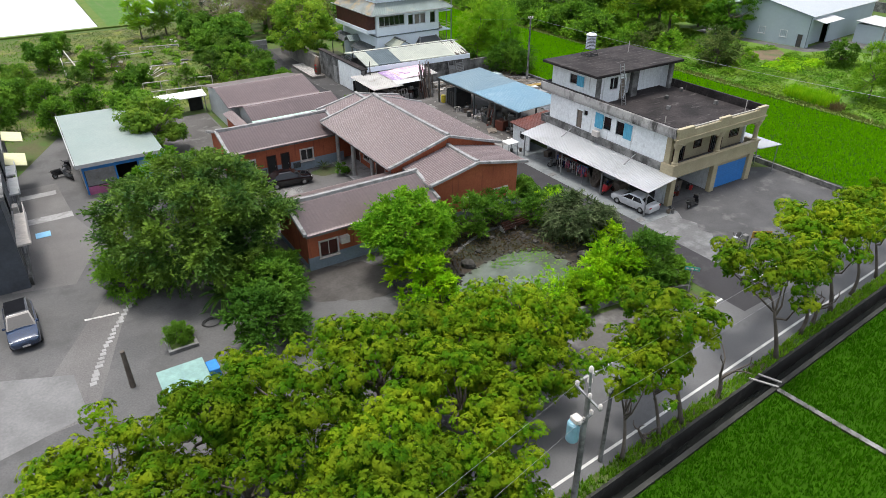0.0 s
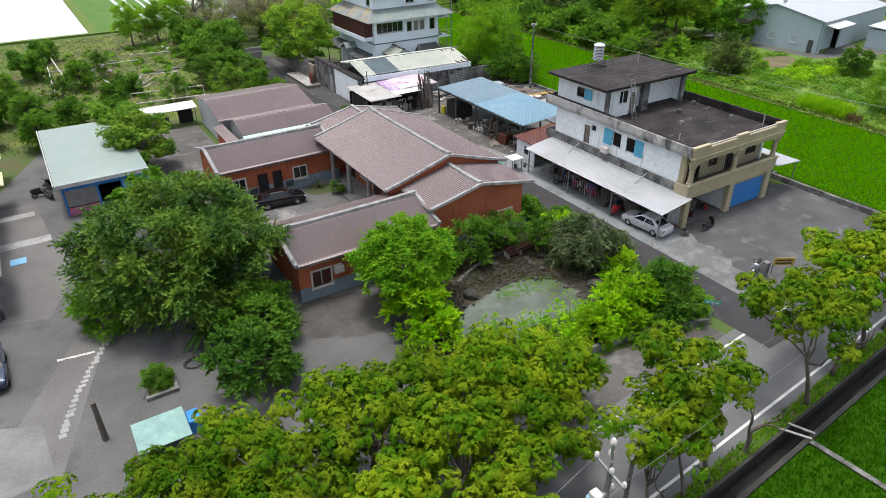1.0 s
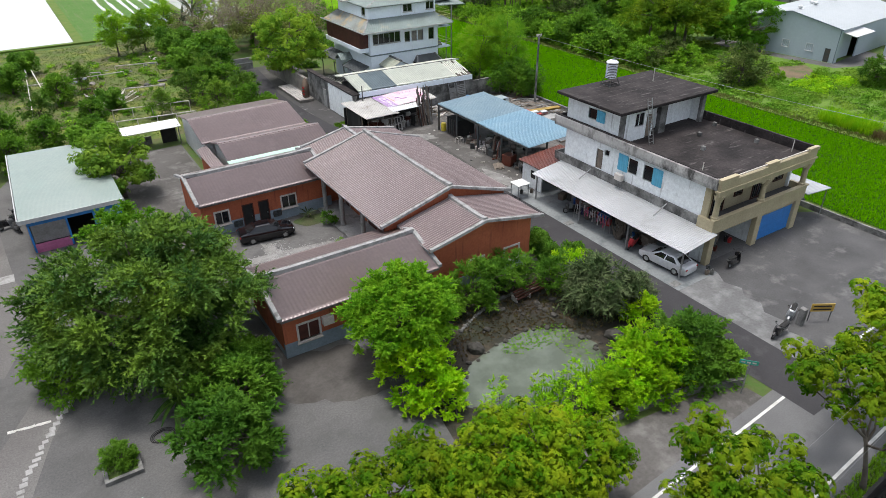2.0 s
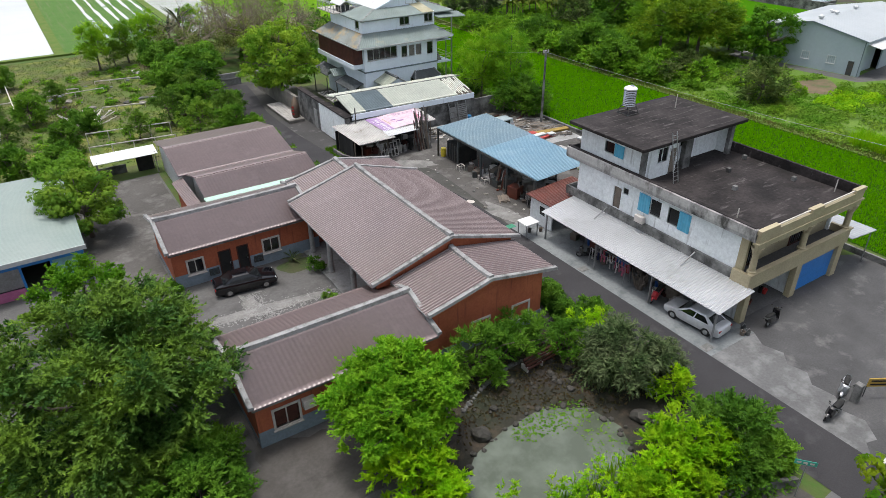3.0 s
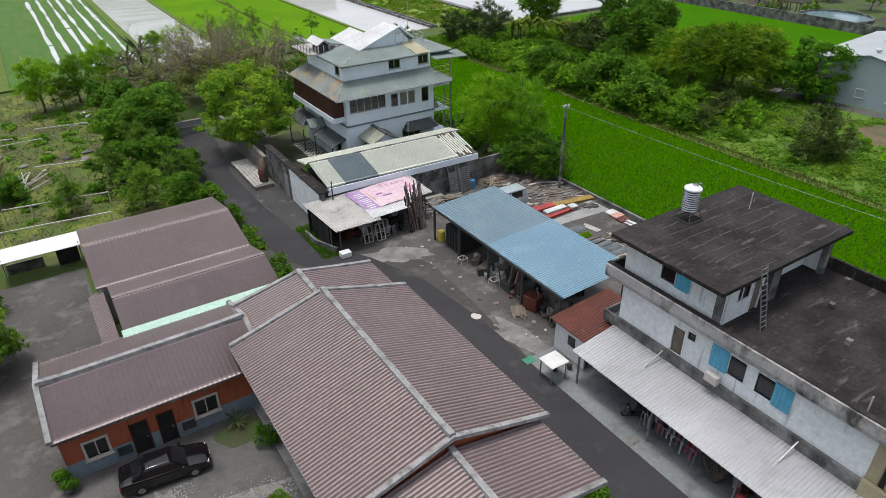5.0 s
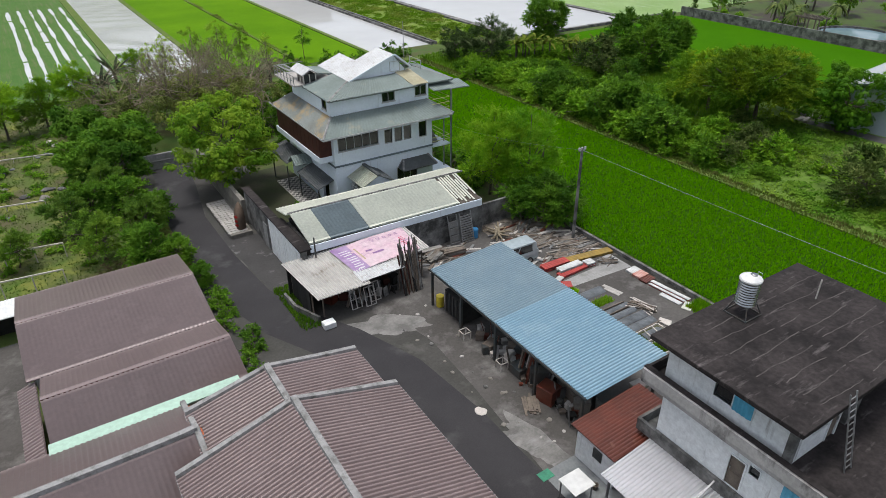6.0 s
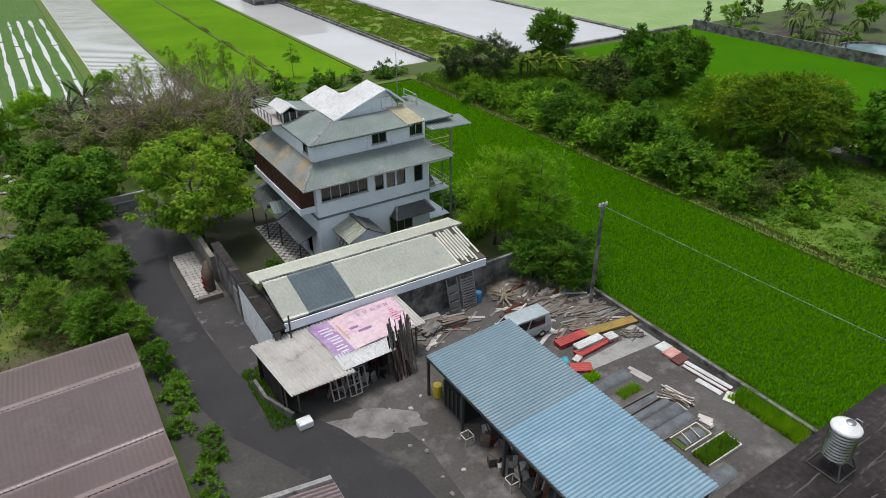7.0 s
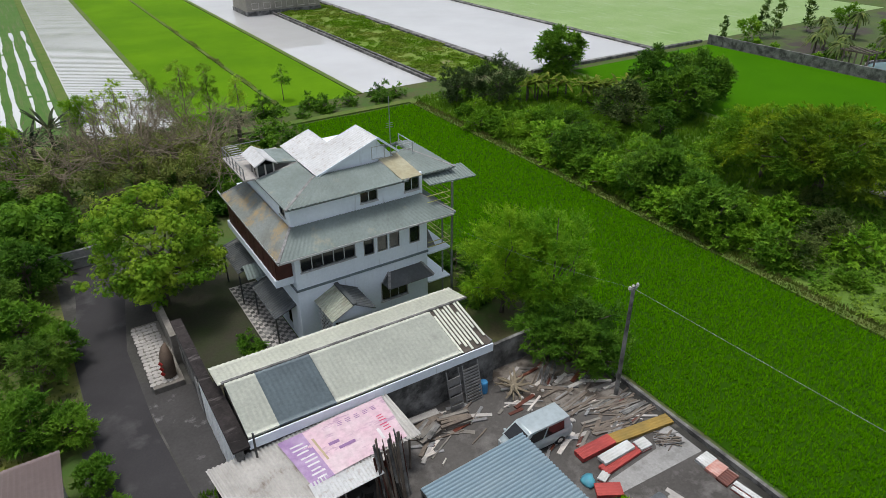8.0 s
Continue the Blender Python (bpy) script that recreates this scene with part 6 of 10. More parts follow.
def spray_cloud(rng, centres, radii, heart, count, size, per=10, aspect=0.35, droop=0.35, up=0.3, flat=0.8):
    """Leafy twigs that fan outward from each bough: rows of small pointed leaves along drooping sprays."""
    centres, radii = np.asarray(centres, float), np.asarray(radii, float)
    n = count // per
    w = radii ** 2
    idx = rng.choice(len(centres), n, p=w / w.sum())
    out = centres - np.asarray(heart, float)
    out /= np.linalg.norm(out, axis=1)[:, None] + 1e-6
    d = rng.normal(size=(n, 3)) * 0.75 + out[idx] * 0.8
    d[:, 2] += up
    d /= np.linalg.norm(d, axis=1)[:, None]
    L = radii[idx] * rng.uniform(0.7, 1.55, n)
    o = centres[idx] + rng.normal(size=(n, 3)) * radii[idx][:, None] * 0.22
    side = np.cross(d, np.array([0.0, 0.0, 1.0]) + rng.normal(size=(n, 3)) * 0.3)
    side /= np.linalg.norm(side, axis=1)[:, None]
    V = []
    for j in range(per):
        t = (0.3 + 0.7 * (j + rng.random(n)) / per)
        p = o + d * (L * t)[:, None] * np.array([1, 1, flat])
        p[:, 2] -= droop * L * t * t
        e = d * 0.75 + side * np.where(rng.random(n) < 0.5, 1, -1)[:, None] * rng.uniform(0.3, 1.0, n)[:, None] + rng.normal(size=(n, 3)) * 0.25
        e[:, 2] -= droop * 0.6
        e /= np.linalg.norm(e, axis=1)[:, None]
        f = np.cross(e, np.array([0.0, 0.0, 1.0]) + rng.normal(size=(n, 3)) * 0.55)
        f /= np.linalg.norm(f, axis=1)[:, None]
        s = (size * rng.uniform(0.65, 1.3, n))[:, None]
        V.append(np.stack([p + f * s * aspect * 0.5, p + e * s, p - f * s * aspect * 0.5], 1))
    V = np.concatenate(V).reshape(-1, 3)
    return V, np.arange(len(V)).reshape(-1, 3)


def limbs(rng, trunk, r0, tips, sides=7, wiggle=0.25, r_tip=0.035):
    """Trunk and limbs: a tapered trunk along points, then limbs from its upper part to the tips."""
    bm = bmesh.new()
    n = len(trunk)
    tube(bm, trunk, [r0 * (1.25 if i == 0 else 1 - 0.45 * i / (n - 1)) for i in range(n)], sides)
    for tip in tips:
        tip = Vector(tip)
        at = Vector(trunk[-1]).lerp(Vector(trunk[-2]), rng.random() * 0.9)
        mid = at.lerp(tip, 0.5) + Vector(rng.normal(size=3)) * wiggle - Vector((0, 0, 0.1))
        q = at.lerp(mid, 0.5) + Vector(rng.normal(size=3)) * wiggle * 0.5
        tube(bm, [at, q, mid, tip], [r0 * 0.5, r0 * 0.4, r0 * 0.26, r_tip], 5)
    return bm


def tuft_cloud(rng, spots, normals, sizes, leaflets=6, droop=0.35):
    """Flat rosettes of broad leaflets that share one heart; each rosette faces along its normal and droops at the rim."""
    n = len(spots)
    a = np.cross(normals, rng.normal(size=(n, 3)))
    a /= np.linalg.norm(a, axis=1)[:, None]
    b = np.cross(normals, a)
    V, Q = [spots + normals * (sizes * 0.18)[:, None]], []
    for j in range(leaflets):
        th = math.tau * j / leaflets + rng.uniform(-0.25, 0.25, n)
        e = a * np.cos(th)[:, None] + b * np.sin(th)[:, None]
        f = np.cross(normals, e)
        L = (sizes * rng.uniform(0.7, 1.25, n))[:, None]
        dip = L * rng.uniform(0.4, 1.3, n)[:, None] * droop
        at = n * (1 + 3 * j) + np.arange(n)
        V += [spots + e * L * 0.62 + f * L * 0.27 - normals * dip * 0.25, spots + e * L - normals * dip, spots + e * L * 0.62 - f * L * 0.27 - normals * dip * 0.25]
        Q.append(np.stack([np.arange(n), at, at + n, at + 2 * n], 1))
    return np.concatenate(V), np.concatenate(Q)


def plant(name, label, category, seed, height, radius, crown_low, leaf, bark=None, clumps=26, clump_r=0.8, leaves=6000, size=0.25,
          star=0, shape="round", trunk_r=0.16, aspect=0.5, droop=0.3, lean=0.2, flat=0.75, group="", fill=0.25, hollow=0.45, up=0.35, tri=False, spray=0, tuft=0, off=0.0, fork=0.0):
    """A tree or shrub at the origin: tapered trunk, limbs and a crown of clumps of leaves with an uneven outline."""
    rng = np.random.default_rng(seed)
    cen, rad = [], []
    ch = height - crown_low
    while len(cen) < clumps:
        v = rng.uniform(-1, 1, 3)
        q = np.linalg.norm(v)
        if q > 1 or q < hollow:
            continue
        if shape == "umbrella" and v[2] < -0.45:
            continue
        if shape == "cone":
            taper = 1 - 0.62 * (v[2] + 1) / 2
            v[:2] *= taper * 1.2
        if shape == "dome":
            v[2] = abs(v[2]) * 2 - 1
        cr = clump_r * rng.uniform(0.65, 1.25)
        c = np.array([v[0] * (radius - cr * 0.6), v[1] * (radius - cr * 0.6), crown_low + ch * (v[2] + 1) / 2 * 0.92])
        c[:2] += rng.normal(size=2) * 0.12 * radius
        c[0] += off
        c[2] = max(c[2], cr * flat * 0.8)
        cen.append(c)
        rad.append(cr)
    root = thing(name, label, category, group=group)
    top = fork or crown_low + ch * 0.35
    k = 5
    bend = rng.normal(size=2) * lean
    trunk = [(bend[0] * math.sin(2.2 * i / k) + off * 0.6 * (i / k) ** 2, bend[1] * (i / k), top * i / k - 0.05) for i in range(k + 1)]
    tips = [cen[i] for i in rng.permutation(len(cen))[: min((6 if fork else 12) if trunk_r > 0.05 else 1, len(cen))]]
    part("trunk", limbs(rng, trunk, trunk_r, tips, wiggle=0.3 if fork else 0.25), bark or M_BARK, root, smooth=True)
    if tuft:
        spots, normals = [], []
        for c, cr in zip(cen, rad):
            for _ in range(int(tuft * (cr / clump_r) ** 2) + 1):
                d = rng.normal(size=3)
                d[2] = abs(d[2]) * 0.9 - 0.3
                d /= np.linalg.norm(d)
                spots.append(c + d * cr * np.array([1, 1, flat]) * rng.uniform(0.72, 1.08))
                m = d * 0.95 + rng.normal(size=3) * 0.22 + np.array([0, 0, 0.5])
                normals.append(m / np.linalg.norm(m))
        V, Q = tuft_cloud(rng, np.array(spots), np.array(normals), size * rng.uniform(0.65, 1.35, len(spots)), droop=droop)
        W, P = leaf_cloud(rng, cen, np.array(rad) * 0.66, leaves, 0.24, flat=flat, fill=0.8, aspect=0.7, up=-0.1)
        V, Q = np.concatenate([V, W]), np.concatenate([Q, P + len(V)])
    elif spray:
        V, Q = spray_cloud(rng, cen, rad, (0, 0, crown_low + 0.3 * ch), leaves, size, spray, aspect, droop, up, flat)
    else:
        V, Q = leaf_cloud(rng, cen, rad, leaves, size, star=star, aspect=aspect, droop=droop, flat=flat, fill=fill, up=up, tri=tri)
    V[:, 2] = np.maximum(V[:, 2], 0.03)
    raw_part("crown", V, Q, leaf, root)
    return root


def place(src, rows):
    """Sets a plant at the first row (x, y, turn, scale) and copies it to the others."""
    for x, y, rz, s in rows[1:]:
        instance(src, x, y, 0, rz, s)
    x, y, rz, s = rows[0]
    src.matrix_basis = pose(x, y, 0, 0, 0, rz) @ Matrix.Diagonal((s, s, s, 1))


# street trees along the main road
STREET = "street trees along the road"
lbl = "roadside rain tree with layered yellow-green leaf sprays"
st = [plant("street_tree", lbl, "tree", 20 + k, 6.9, 3.2, 2.2, L_STREET, clumps=44, clump_r=0.72, leaves=1800, size=0.165, shape="umbrella", tuft=38,
            trunk_r=0.17, droop=0.45, lean=0.5, group=STREET, flat=0.66, hollow=0.62) for k in range(3)]
place(st[0], [(1.2, 20.2, 0, 1.0), (9.8, 19.6, 60, 1.05), (18.6, 20.4, 130, 0.95), (2.6, 16.6, 70, 1.0), (23.0, 19.6, 20, 0.92), (25.3, 20.3, 170, 0.68), (15.2, 12.4, 80, 0.72), (12.6, 12.6, 10, 0.9)])
place(st[1], [(5.6, 21.0, 0, 1.05), (6.6, 17.2, 100, 1.0), (16.0, 17.2, 220, 1.0), (-1.8, 18.8, 80, 1.0), (20.7, 21.2, 200, 0.9), (21.2, 17.6, 300, 0.85)])
place(st[2], [(13.4, 20.6, 10, 1.1), (11.6, 15.8, 90, 1.0), (18.4, 17.0, 200, 0.8), (8.2, 22.2, 140, 0.95), (16.0, 22.6, 250, 0.9)])
sk = [plant("street_tree", "slender roadside rain tree with a small crown on bare limbs", "tree", 60 + k, 7.4, 2.9, 4.0, L_STREET, clumps=30, clump_r=0.7, leaves=1000, size=0.165, shape="umbrella", tuft=36,
            trunk_r=0.13, droop=0.45, lean=0.4, group=STREET, flat=0.66, hollow=0.4, off=1.2, fork=3.2) for k in range(2)]
place(sk[0], [(23.3, 12.5, 60, 0.9), (40.6, 13.7, 130, 1.05), (47.8, 14.4, 120, 1.0), (10.8, 11.9, 150, 1.05), (55.5, 14.9, 120, 0.95)])
place(sk[1], [(27.9, 12.6, 120, 1.12), (37.0, 13.0, 145, 1.15), (44.6, 14.0, 140, 1.15), (15.0, 12.0, 60, 0.8), (26.2, 12.6, 100, 0.85), (6.9, 11.9, 180, 1.05), (51.5, 14.6, 110, 0.95)])
# planted round the yard and pond
by = plant("banyan_tree", "broad dark green banyan tree beside the yard", "tree", 31, 9.3, 6.3, 0.3, L_BANYAN, clumps=190, clump_r=1.05, leaves=130000, size=0.21, trunk_r=0.4, hollow=0.45, aspect=0.55, spray=12, droop=0.25, up=0.45)
place(by, [(10.4, 42.1, 0, 1.0)])
yt = plant("yard_tree", "yellow-green leafy tree behind the banyan in the yard", "tree", 59, 6.2, 2.7, 1.0, L_MAPLE, clumps=70, clump_r=0.5, leaves=22000, size=0.2, trunk_r=0.14, spray=8, aspect=0.55, up=0.5, droop=0.2, hollow=0.4)
place(yt, [(11.2, 53.4, 0, 1.0)])
bt = plant("maple_tree", "fresh green tree in front of the tiled wing", "tree", 32, 6.5, 3.3, 2.0, L_MAPLE, clumps=230, clump_r=0.5, hollow=0.55, lean=0.05, leaves=60000, size=0.17, trunk_r=0.14, spray=8, aspect=0.6, droop=0.2, up=0.6)
place(bt, [(22.9, 33.7, 0, 1.0)])
ls = plant("lime_shrub", "vivid lime-green shrub by the pond", "shrub", 33, 3.6, 1.9, 0.3, L_BRIGHT, clumps=70, clump_r=0.46, leaves=10000, size=0.19, trunk_r=0.06, spray=10, aspect=0.45, droop=0.1, up=0.8, shape="dome", hollow=0.3)
place(ls, [(34.3, 24.7, 0, 1.1), (35.6, 23.7, 70, 0.9), (29.6, 23.9, 20, 0.5), (27.6, 23.9, 260, 0.45), (25.8, 23.9, 310, 0.5), (33.4, 22.9, 100, 0.7), (31.0, 23.9, 200, 0.75), (22.5, 31.0, 50, 1.25), (22.7, 29.2, 110, 0.85), (38.4, 28.7, 90, 0.68), (32.6, 24.0, 140, 0.85), (37.6, 34.9, 40, 0.8)])
ds = plant("green_shrub", "rounded deep green shrub beside the yard", "shrub", 34, 3.4, 2.1, 0.2, L_DARK, clumps=56, clump_r=0.55, leaves=13000, size=0.2, trunk_r=0.08, spray=8, aspect=0.55, droop=0.2, up=0.55)
dp = plant("dark_shrub", "dense deep green shrub with small glossy leaves by the pond", "shrub", 57, 3.6, 2.3, 0.1, L_DARK, clumps=80, clump_r=0.55, leaves=14000, size=0.18, trunk_r=0.08, spray=9, aspect=0.55, droop=0.15, up=0.5, shape="dome", hollow=0.35)
place(dp, [(37.0, 24.0, 0, 1.12), (36.0, 22.8, 60, 0.7), (24.6, 35.2, 90, 0.75), (5.4, 42.8, 200, 1.0), (14.3, 37.4, 20, 0.85)])
place(ds, [(38.6, 22.4, 0, 0.6), (11.6, 31.4, 40, 1.2), (13.2, 34.8, 80, 1.1), (6.7, 34.5, 10, 0.42), (39.4, 36.3, 0, 0.6)])
os_ = plant("olive_shrub", "grey-green shrub with drooping narrow leaves", "shrub", 35, 3.8, 2.3, 0.5, L_OLIVE, clumps=40, clump_r=0.75, leaves=9000, size=0.34, aspect=0.26, trunk_r=0.08, spray=7, droop=0.45, up=0.2, hollow=0.3)
place(os_, [(36.9, 31.4, 0, 1.05), (38.8, 30.2, 120, 0.7)])
fb = plant("bamboo_bush", "soft dark green bush with fine narrow leaves", "shrub", 47, 3.4, 1.9, 0.2, L_DARK, clumps=40, clump_r=0.6, leaves=7500, size=0.28, aspect=0.25, trunk_r=0.06, hollow=0.2, spray=12, up=0.7, droop=0.2)
place(fb, [(30.5, 36.2, 0, 1.05), (62.8, 72.6, 0, 1.1), (63.9, 71.4, 90, 0.9), (61.4, 74.6, 50, 1.0), (64.0, 74.0, 10, 1.3), (62.4, 76.3, 200, 1.0), (65.2, 72.8, 140, 0.8), (33.5, 36.3, 120, 0.9), (35.8, 34.4, 60, 0.85), (28.6, 36.0, 200, 0.6)])
hg = plant("hedge", "clipped green hedge plant beside the brick room", "hedge", 48, 1.9, 0.85, 0.0, L_DARK, clumps=22, clump_r=0.42, leaves=3600, size=0.16, trunk_r=0.05, shape="dome", hollow=0.2, group="hedge along the lane")
place(hg, [(38.75, 40.2, 0, 1.0), (38.6, 39.3, 60, 1.05), (38.4, 38.4, 130, 1.0), (38.2, 37.5, 200, 1.05), (38.0, 36.6, 20, 1.0), (37.8, 35.7, 80, 0.95)])
sp = plant("sapling", "thin yellow-green sapling standing at the pond's edge", "sapling", 49, 2.2, 0.75, 0.5, L_BRIGHT, clumps=14, clump_r=0.36, leaves=440, size=0.17, trunk_r=0.025, spray=8, aspect=0.4, up=0.6, hollow=0.1, group="saplings by the pond")
place(sp, [(24.0, 25.0, 200, 1.1), (30.6, 24.8, 250, 1.1), (27.8, 26.4, 330, 0.9), (26.6, 25.6, 280, 1.0), (25.6, 27.2, 0, 1.0), (28.9, 25.9, 10, 0.9), (30.1, 26.2, 120, 1.0), (28.2, 25.2, 60, 1.0), (29.0, 24.3, 90, 1.1), (27.0, 24.6, 20, 0.9), (25.4, 25.4, 140, 1.0), (24.6, 26.6, 30, 0.9), (31.3, 25.4, 170, 1.0), (26.2, 24.2, 60, 1.1)])
fb_court = plant("porch_bush", "bushy green plant with pale flowers beside the porch column", "shrub", 71, 1.35, 0.6, 0.0, L_DARK, clumps=16, clump_r=0.28, leaves=2600, size=0.1, trunk_r=0.03, spray=7, aspect=0.5, up=0.6, hollow=0.2)
place(fb_court, [(26.5, 53.0, 0, 1.0), (25.6, 48.6, 60, 0.7)])
ly = plant("garden_tree", "wispy grey-green tree in the allotment", "tree", 50, 5.0, 2.3, 0.8, leaf_mat("wispy_leaf", (0.06, 0.15, 0.018), (0.12, 0.24, 0.03), tip=(0.18, 0.30, 0.04), trans=0.4), clumps=40, clump_r=0.6, leaves=6000, size=0.34, aspect=0.26, trunk_r=0.1, hollow=0.2, spray=8, up=0.6, droop=0.2)
place(ly, [(27.2, 88.4, 0, 0.9), (31.0, 90.2, 50, 0.85), (25.4, 94.0, 100, 0.9), (29.0, 99.0, 10, 1.0), (21.0, 91.0, 0, 0.7), (8.0, 95.0, 20, 0.8), (2.0, 98.0, 90, 0.9), (14.0, 108.0, 0, 0.8), (24.4, 127.0, 90, 0.8)])
gt = plant("garden_tree", "dark green garden tree with dense low crown", "tree", 36, 4.6, 2.4, 0.6, L_DARK, clumps=60, clump_r=0.6, leaves=7000, size=0.32, aspect=0.42, trunk_r=0.12, hollow=0.25, spray=7, up=0.5, droop=0.2)
place(gt, [(4.2, 87.5, 30, 1.0), (30.4, 95.5, 70, 0.95), (27.6, 96.5, 100, 0.9), (13.6, 91.0, 10, 0.8), (11.0, 103, 50, 0.9),
           (30.2, 84.6, 200, 0.9), (32.4, 84.0, 20, 0.62), (31.4, 103.5, 60, 1.1), (32.6, 92.4, 160, 0.75), (4.6, 80.5, 30, 0.95), (8.2, 84.5, 10, 0.9), (-1.5, 84, 60, 1.0), (12.6, 83.0, 10, 0.85), (-6, 90, 60, 1.1), (33.0, 79.5, 0, 0.5)])
wk = plant("workshop_tree", "round dense green tree rising beside the workshop roof", "tree", 85, 6.6, 3.4, 0.8, leaf_mat("dense_round_leaf", (0.045, 0.125, 0.012), (0.095, 0.205, 0.02), tip=(0.17, 0.28, 0.03), trans=0.35, drift_scale=0.5), clumps=74, clump_r=0.8, leaves=3200, size=0.17, trunk_r=0.2, tuft=34, droop=0.4, flat=0.7, hollow=0.5)
place(wk, [(12.9, 68.6, 0, 1.0)])
dk = plant("dark_tree", "deep green bushy tree in the garden", "tree", 37, 5.4, 3.2, 0.4, L_DARK, clumps=40, clump_r=0.95, leaves=7000, size=0.33, trunk_r=0.18, tri=True)
place(dk, [(12.6, 77.6, 0, 0.95), (6.0, 112, 0, 0.9), (0.5, 92, 30, 0.9), (33.0, 110, 60, 1.2), (29.0, 108, 100, 1.0), (30.6, 113, 10, 0.9), (16.5, 97, 0, 0.6), (-4, 101, 40, 1.1), (8.5, 123, 30, 0.7), (30.0, 118, 0, 1.1), (-12, 112, 40, 1.1), (2, 104, 0, 0.7)])
ca = plant("camphor_tree", "round camphor tree beside the lane and garden wall", "tree", 38, 10.2, 5.0, 1.0, L_CAMPHOR, clumps=125, clump_r=0.9, leaves=8000, size=0.15, fill=0.12, trunk_r=0.28, hollow=0.68, tuft=56, droop=0.5, flat=0.8)
place(ca, [(40.4, 96.6, 0, 1.08)])
fe = plant("feathery_tree", "airy feathery light green tree beside the rice field", "tree", 39, 9.0, 3.3, 1.2, L_FEATHER, clumps=80, clump_r=0.95, leaves=34000, size=0.26, aspect=0.18, trunk_r=0.16, hollow=0.2, spray=12, up=0.9, droop=0.1)
place(fe, [(62.4, 81.0, 0, 1.0)])
fd = plant("feathery_tree", "dense feathery green tree beside the garden wall", "tree", 58, 9.6, 3.3, 0.2, leaf_mat("soft_needle_leaf", (0.075, 0.215, 0.013), (0.145, 0.34, 0.02), tip=(0.23, 0.43, 0.028), trans=0.48), clumps=110, clump_r=0.85, leaves=52000, size=0.22, aspect=0.22, trunk_r=0.2, hollow=0.3, spray=12, up=0.9, droop=0.05)
place(fd, [(65.0, 78.4, 0, 1.0)])
fs = plant("cypress_tree", "soft light green bald cypress with a rounded crown", "tree", 40, 6.8, 2.5, 1.5, L_FEATHER, clumps=60, clump_r=0.62, leaves=19000, size=0.27, aspect=0.2, trunk_r=0.15, hollow=0.2, spray=10, up=0.5, droop=0.1)
place(fs, [(22.0, 126.4, 0, 1.1), (26.6, 128.4, 40, 1.0), (30.6, 131.4, 80, 1.1), (40.2, 143.2, 20, 0.85)])
# slim bare cypresses with a thin veil of new leaves
L_VEIL = leaf_mat("thin_new_leaf", (0.20, 0.34, 0.04), (0.30, 0.45, 0.06), tip=(0.26, 0.40, 0.04), trans=0.55)
sc = plant("slim_cypress", "slim half-bare cypress with a thin veil of leaves", "tree", 73, 8.2, 1.9, 1.4, L_VEIL, bark=M_PALEBARK, clumps=46, clump_r=0.45, leaves=4200, size=0.3, aspect=0.2, trunk_r=0.08, shape="cone", hollow=0.0, spray=7, up=0.5, fork=6.6, group="slim cypresses by the fields")
place(sc, [(44.7, 141.8, 0, 1.0), (48.8, 140.7, 70, 1.1), (56.5, 141.6, 20, 1.05), (53.7, 143.5, 130, 1.1), (60.2, 139.2, 200, 0.85), (42.4, 140.2, 260, 0.9), (50.9, 138.6, 310, 0.9)])
fy = plant("field_tree", "small young tree standing at the rice field's edge", "tree", 74, 4.6, 1.2, 1.4, L_DARK, clumps=20, clump_r=0.36, leaves=1400, size=0.22, trunk_r=0.06, spray=7, aspect=0.4, up=0.5, hollow=0.1)
place(fy, [(68.5, 144.5, 0, 1.2), (63.0, 137.5, 90, 0.9)])
# the wild wood beyond the rice field
wt = plant("wild_tree", "wild green tree in the thicket beyond the rice field", "tree", 41, 8.5, 4.4, 0.6, L_DARK, clumps=95, clump_r=1.0, leaves=10500, size=0.46, trunk_r=0.25, spray=7, aspect=0.5, up=0.5, droop=0.2)
wg = plant("wild_tree", "grey-green feathery tree at the thicket's edge", "tree", 52, 8.0, 3.9, 0.2, leaf_mat("grey_feather_leaf", (0.03, 0.062, 0.022), (0.062, 0.105, 0.036), tip=(0.09, 0.14, 0.05), trans=0.35, drift_scale=0.4), clumps=90, clump_r=0.9, leaves=17000, size=0.36, trunk_r=0.2, spray=9, aspect=0.22, up=0.9, droop=0.1)
place(wg, [(94.0, 123.5, 0, 1.0), (90.0, 128.5, 80, 0.75)])
wr = plant("wild_bush", "dense round dark green bush in the thicket", "shrub", 53, 6.2, 3.6, 0.0, leaf_mat("blackish_green_leaf", (0.028, 0.07, 0.014), (0.06, 0.115, 0.024), tip=(0.17, 0.22, 0.07), trans=0.3, drift_scale=0.5), clumps=70, clump_r=0.9, leaves=9000, size=0.34, trunk_r=0.2, spray=7, aspect=0.5, up=0.4, droop=0.15, hollow=0.5)
place(wr, [(34.6, 129.4, 0, 0.5), (32.4, 131.4, 80, 0.42), (36.6, 128.8, 200, 0.45), (103.7, 108.0, 0, 1.0), (91.2, 59.4, 60, 0.92), (93.6, 72.6, 120, 0.62), (96.6, 77.0, 20, 0.6), (88.6, 72.4, 200, 0.5)])
place(wt, [(115.5, 134.5, 0, 0.9), (114.3, 133.5, 30, 0.95), (111.5, 105, 200, 0.95), (117.5, 107, 0, 1.0), (103.5, 101, 70, 0.5), (117, 114, 20, 0.95), (122, 110, 10, 0.9), (106.0, 48.8, 0, 0.5)])
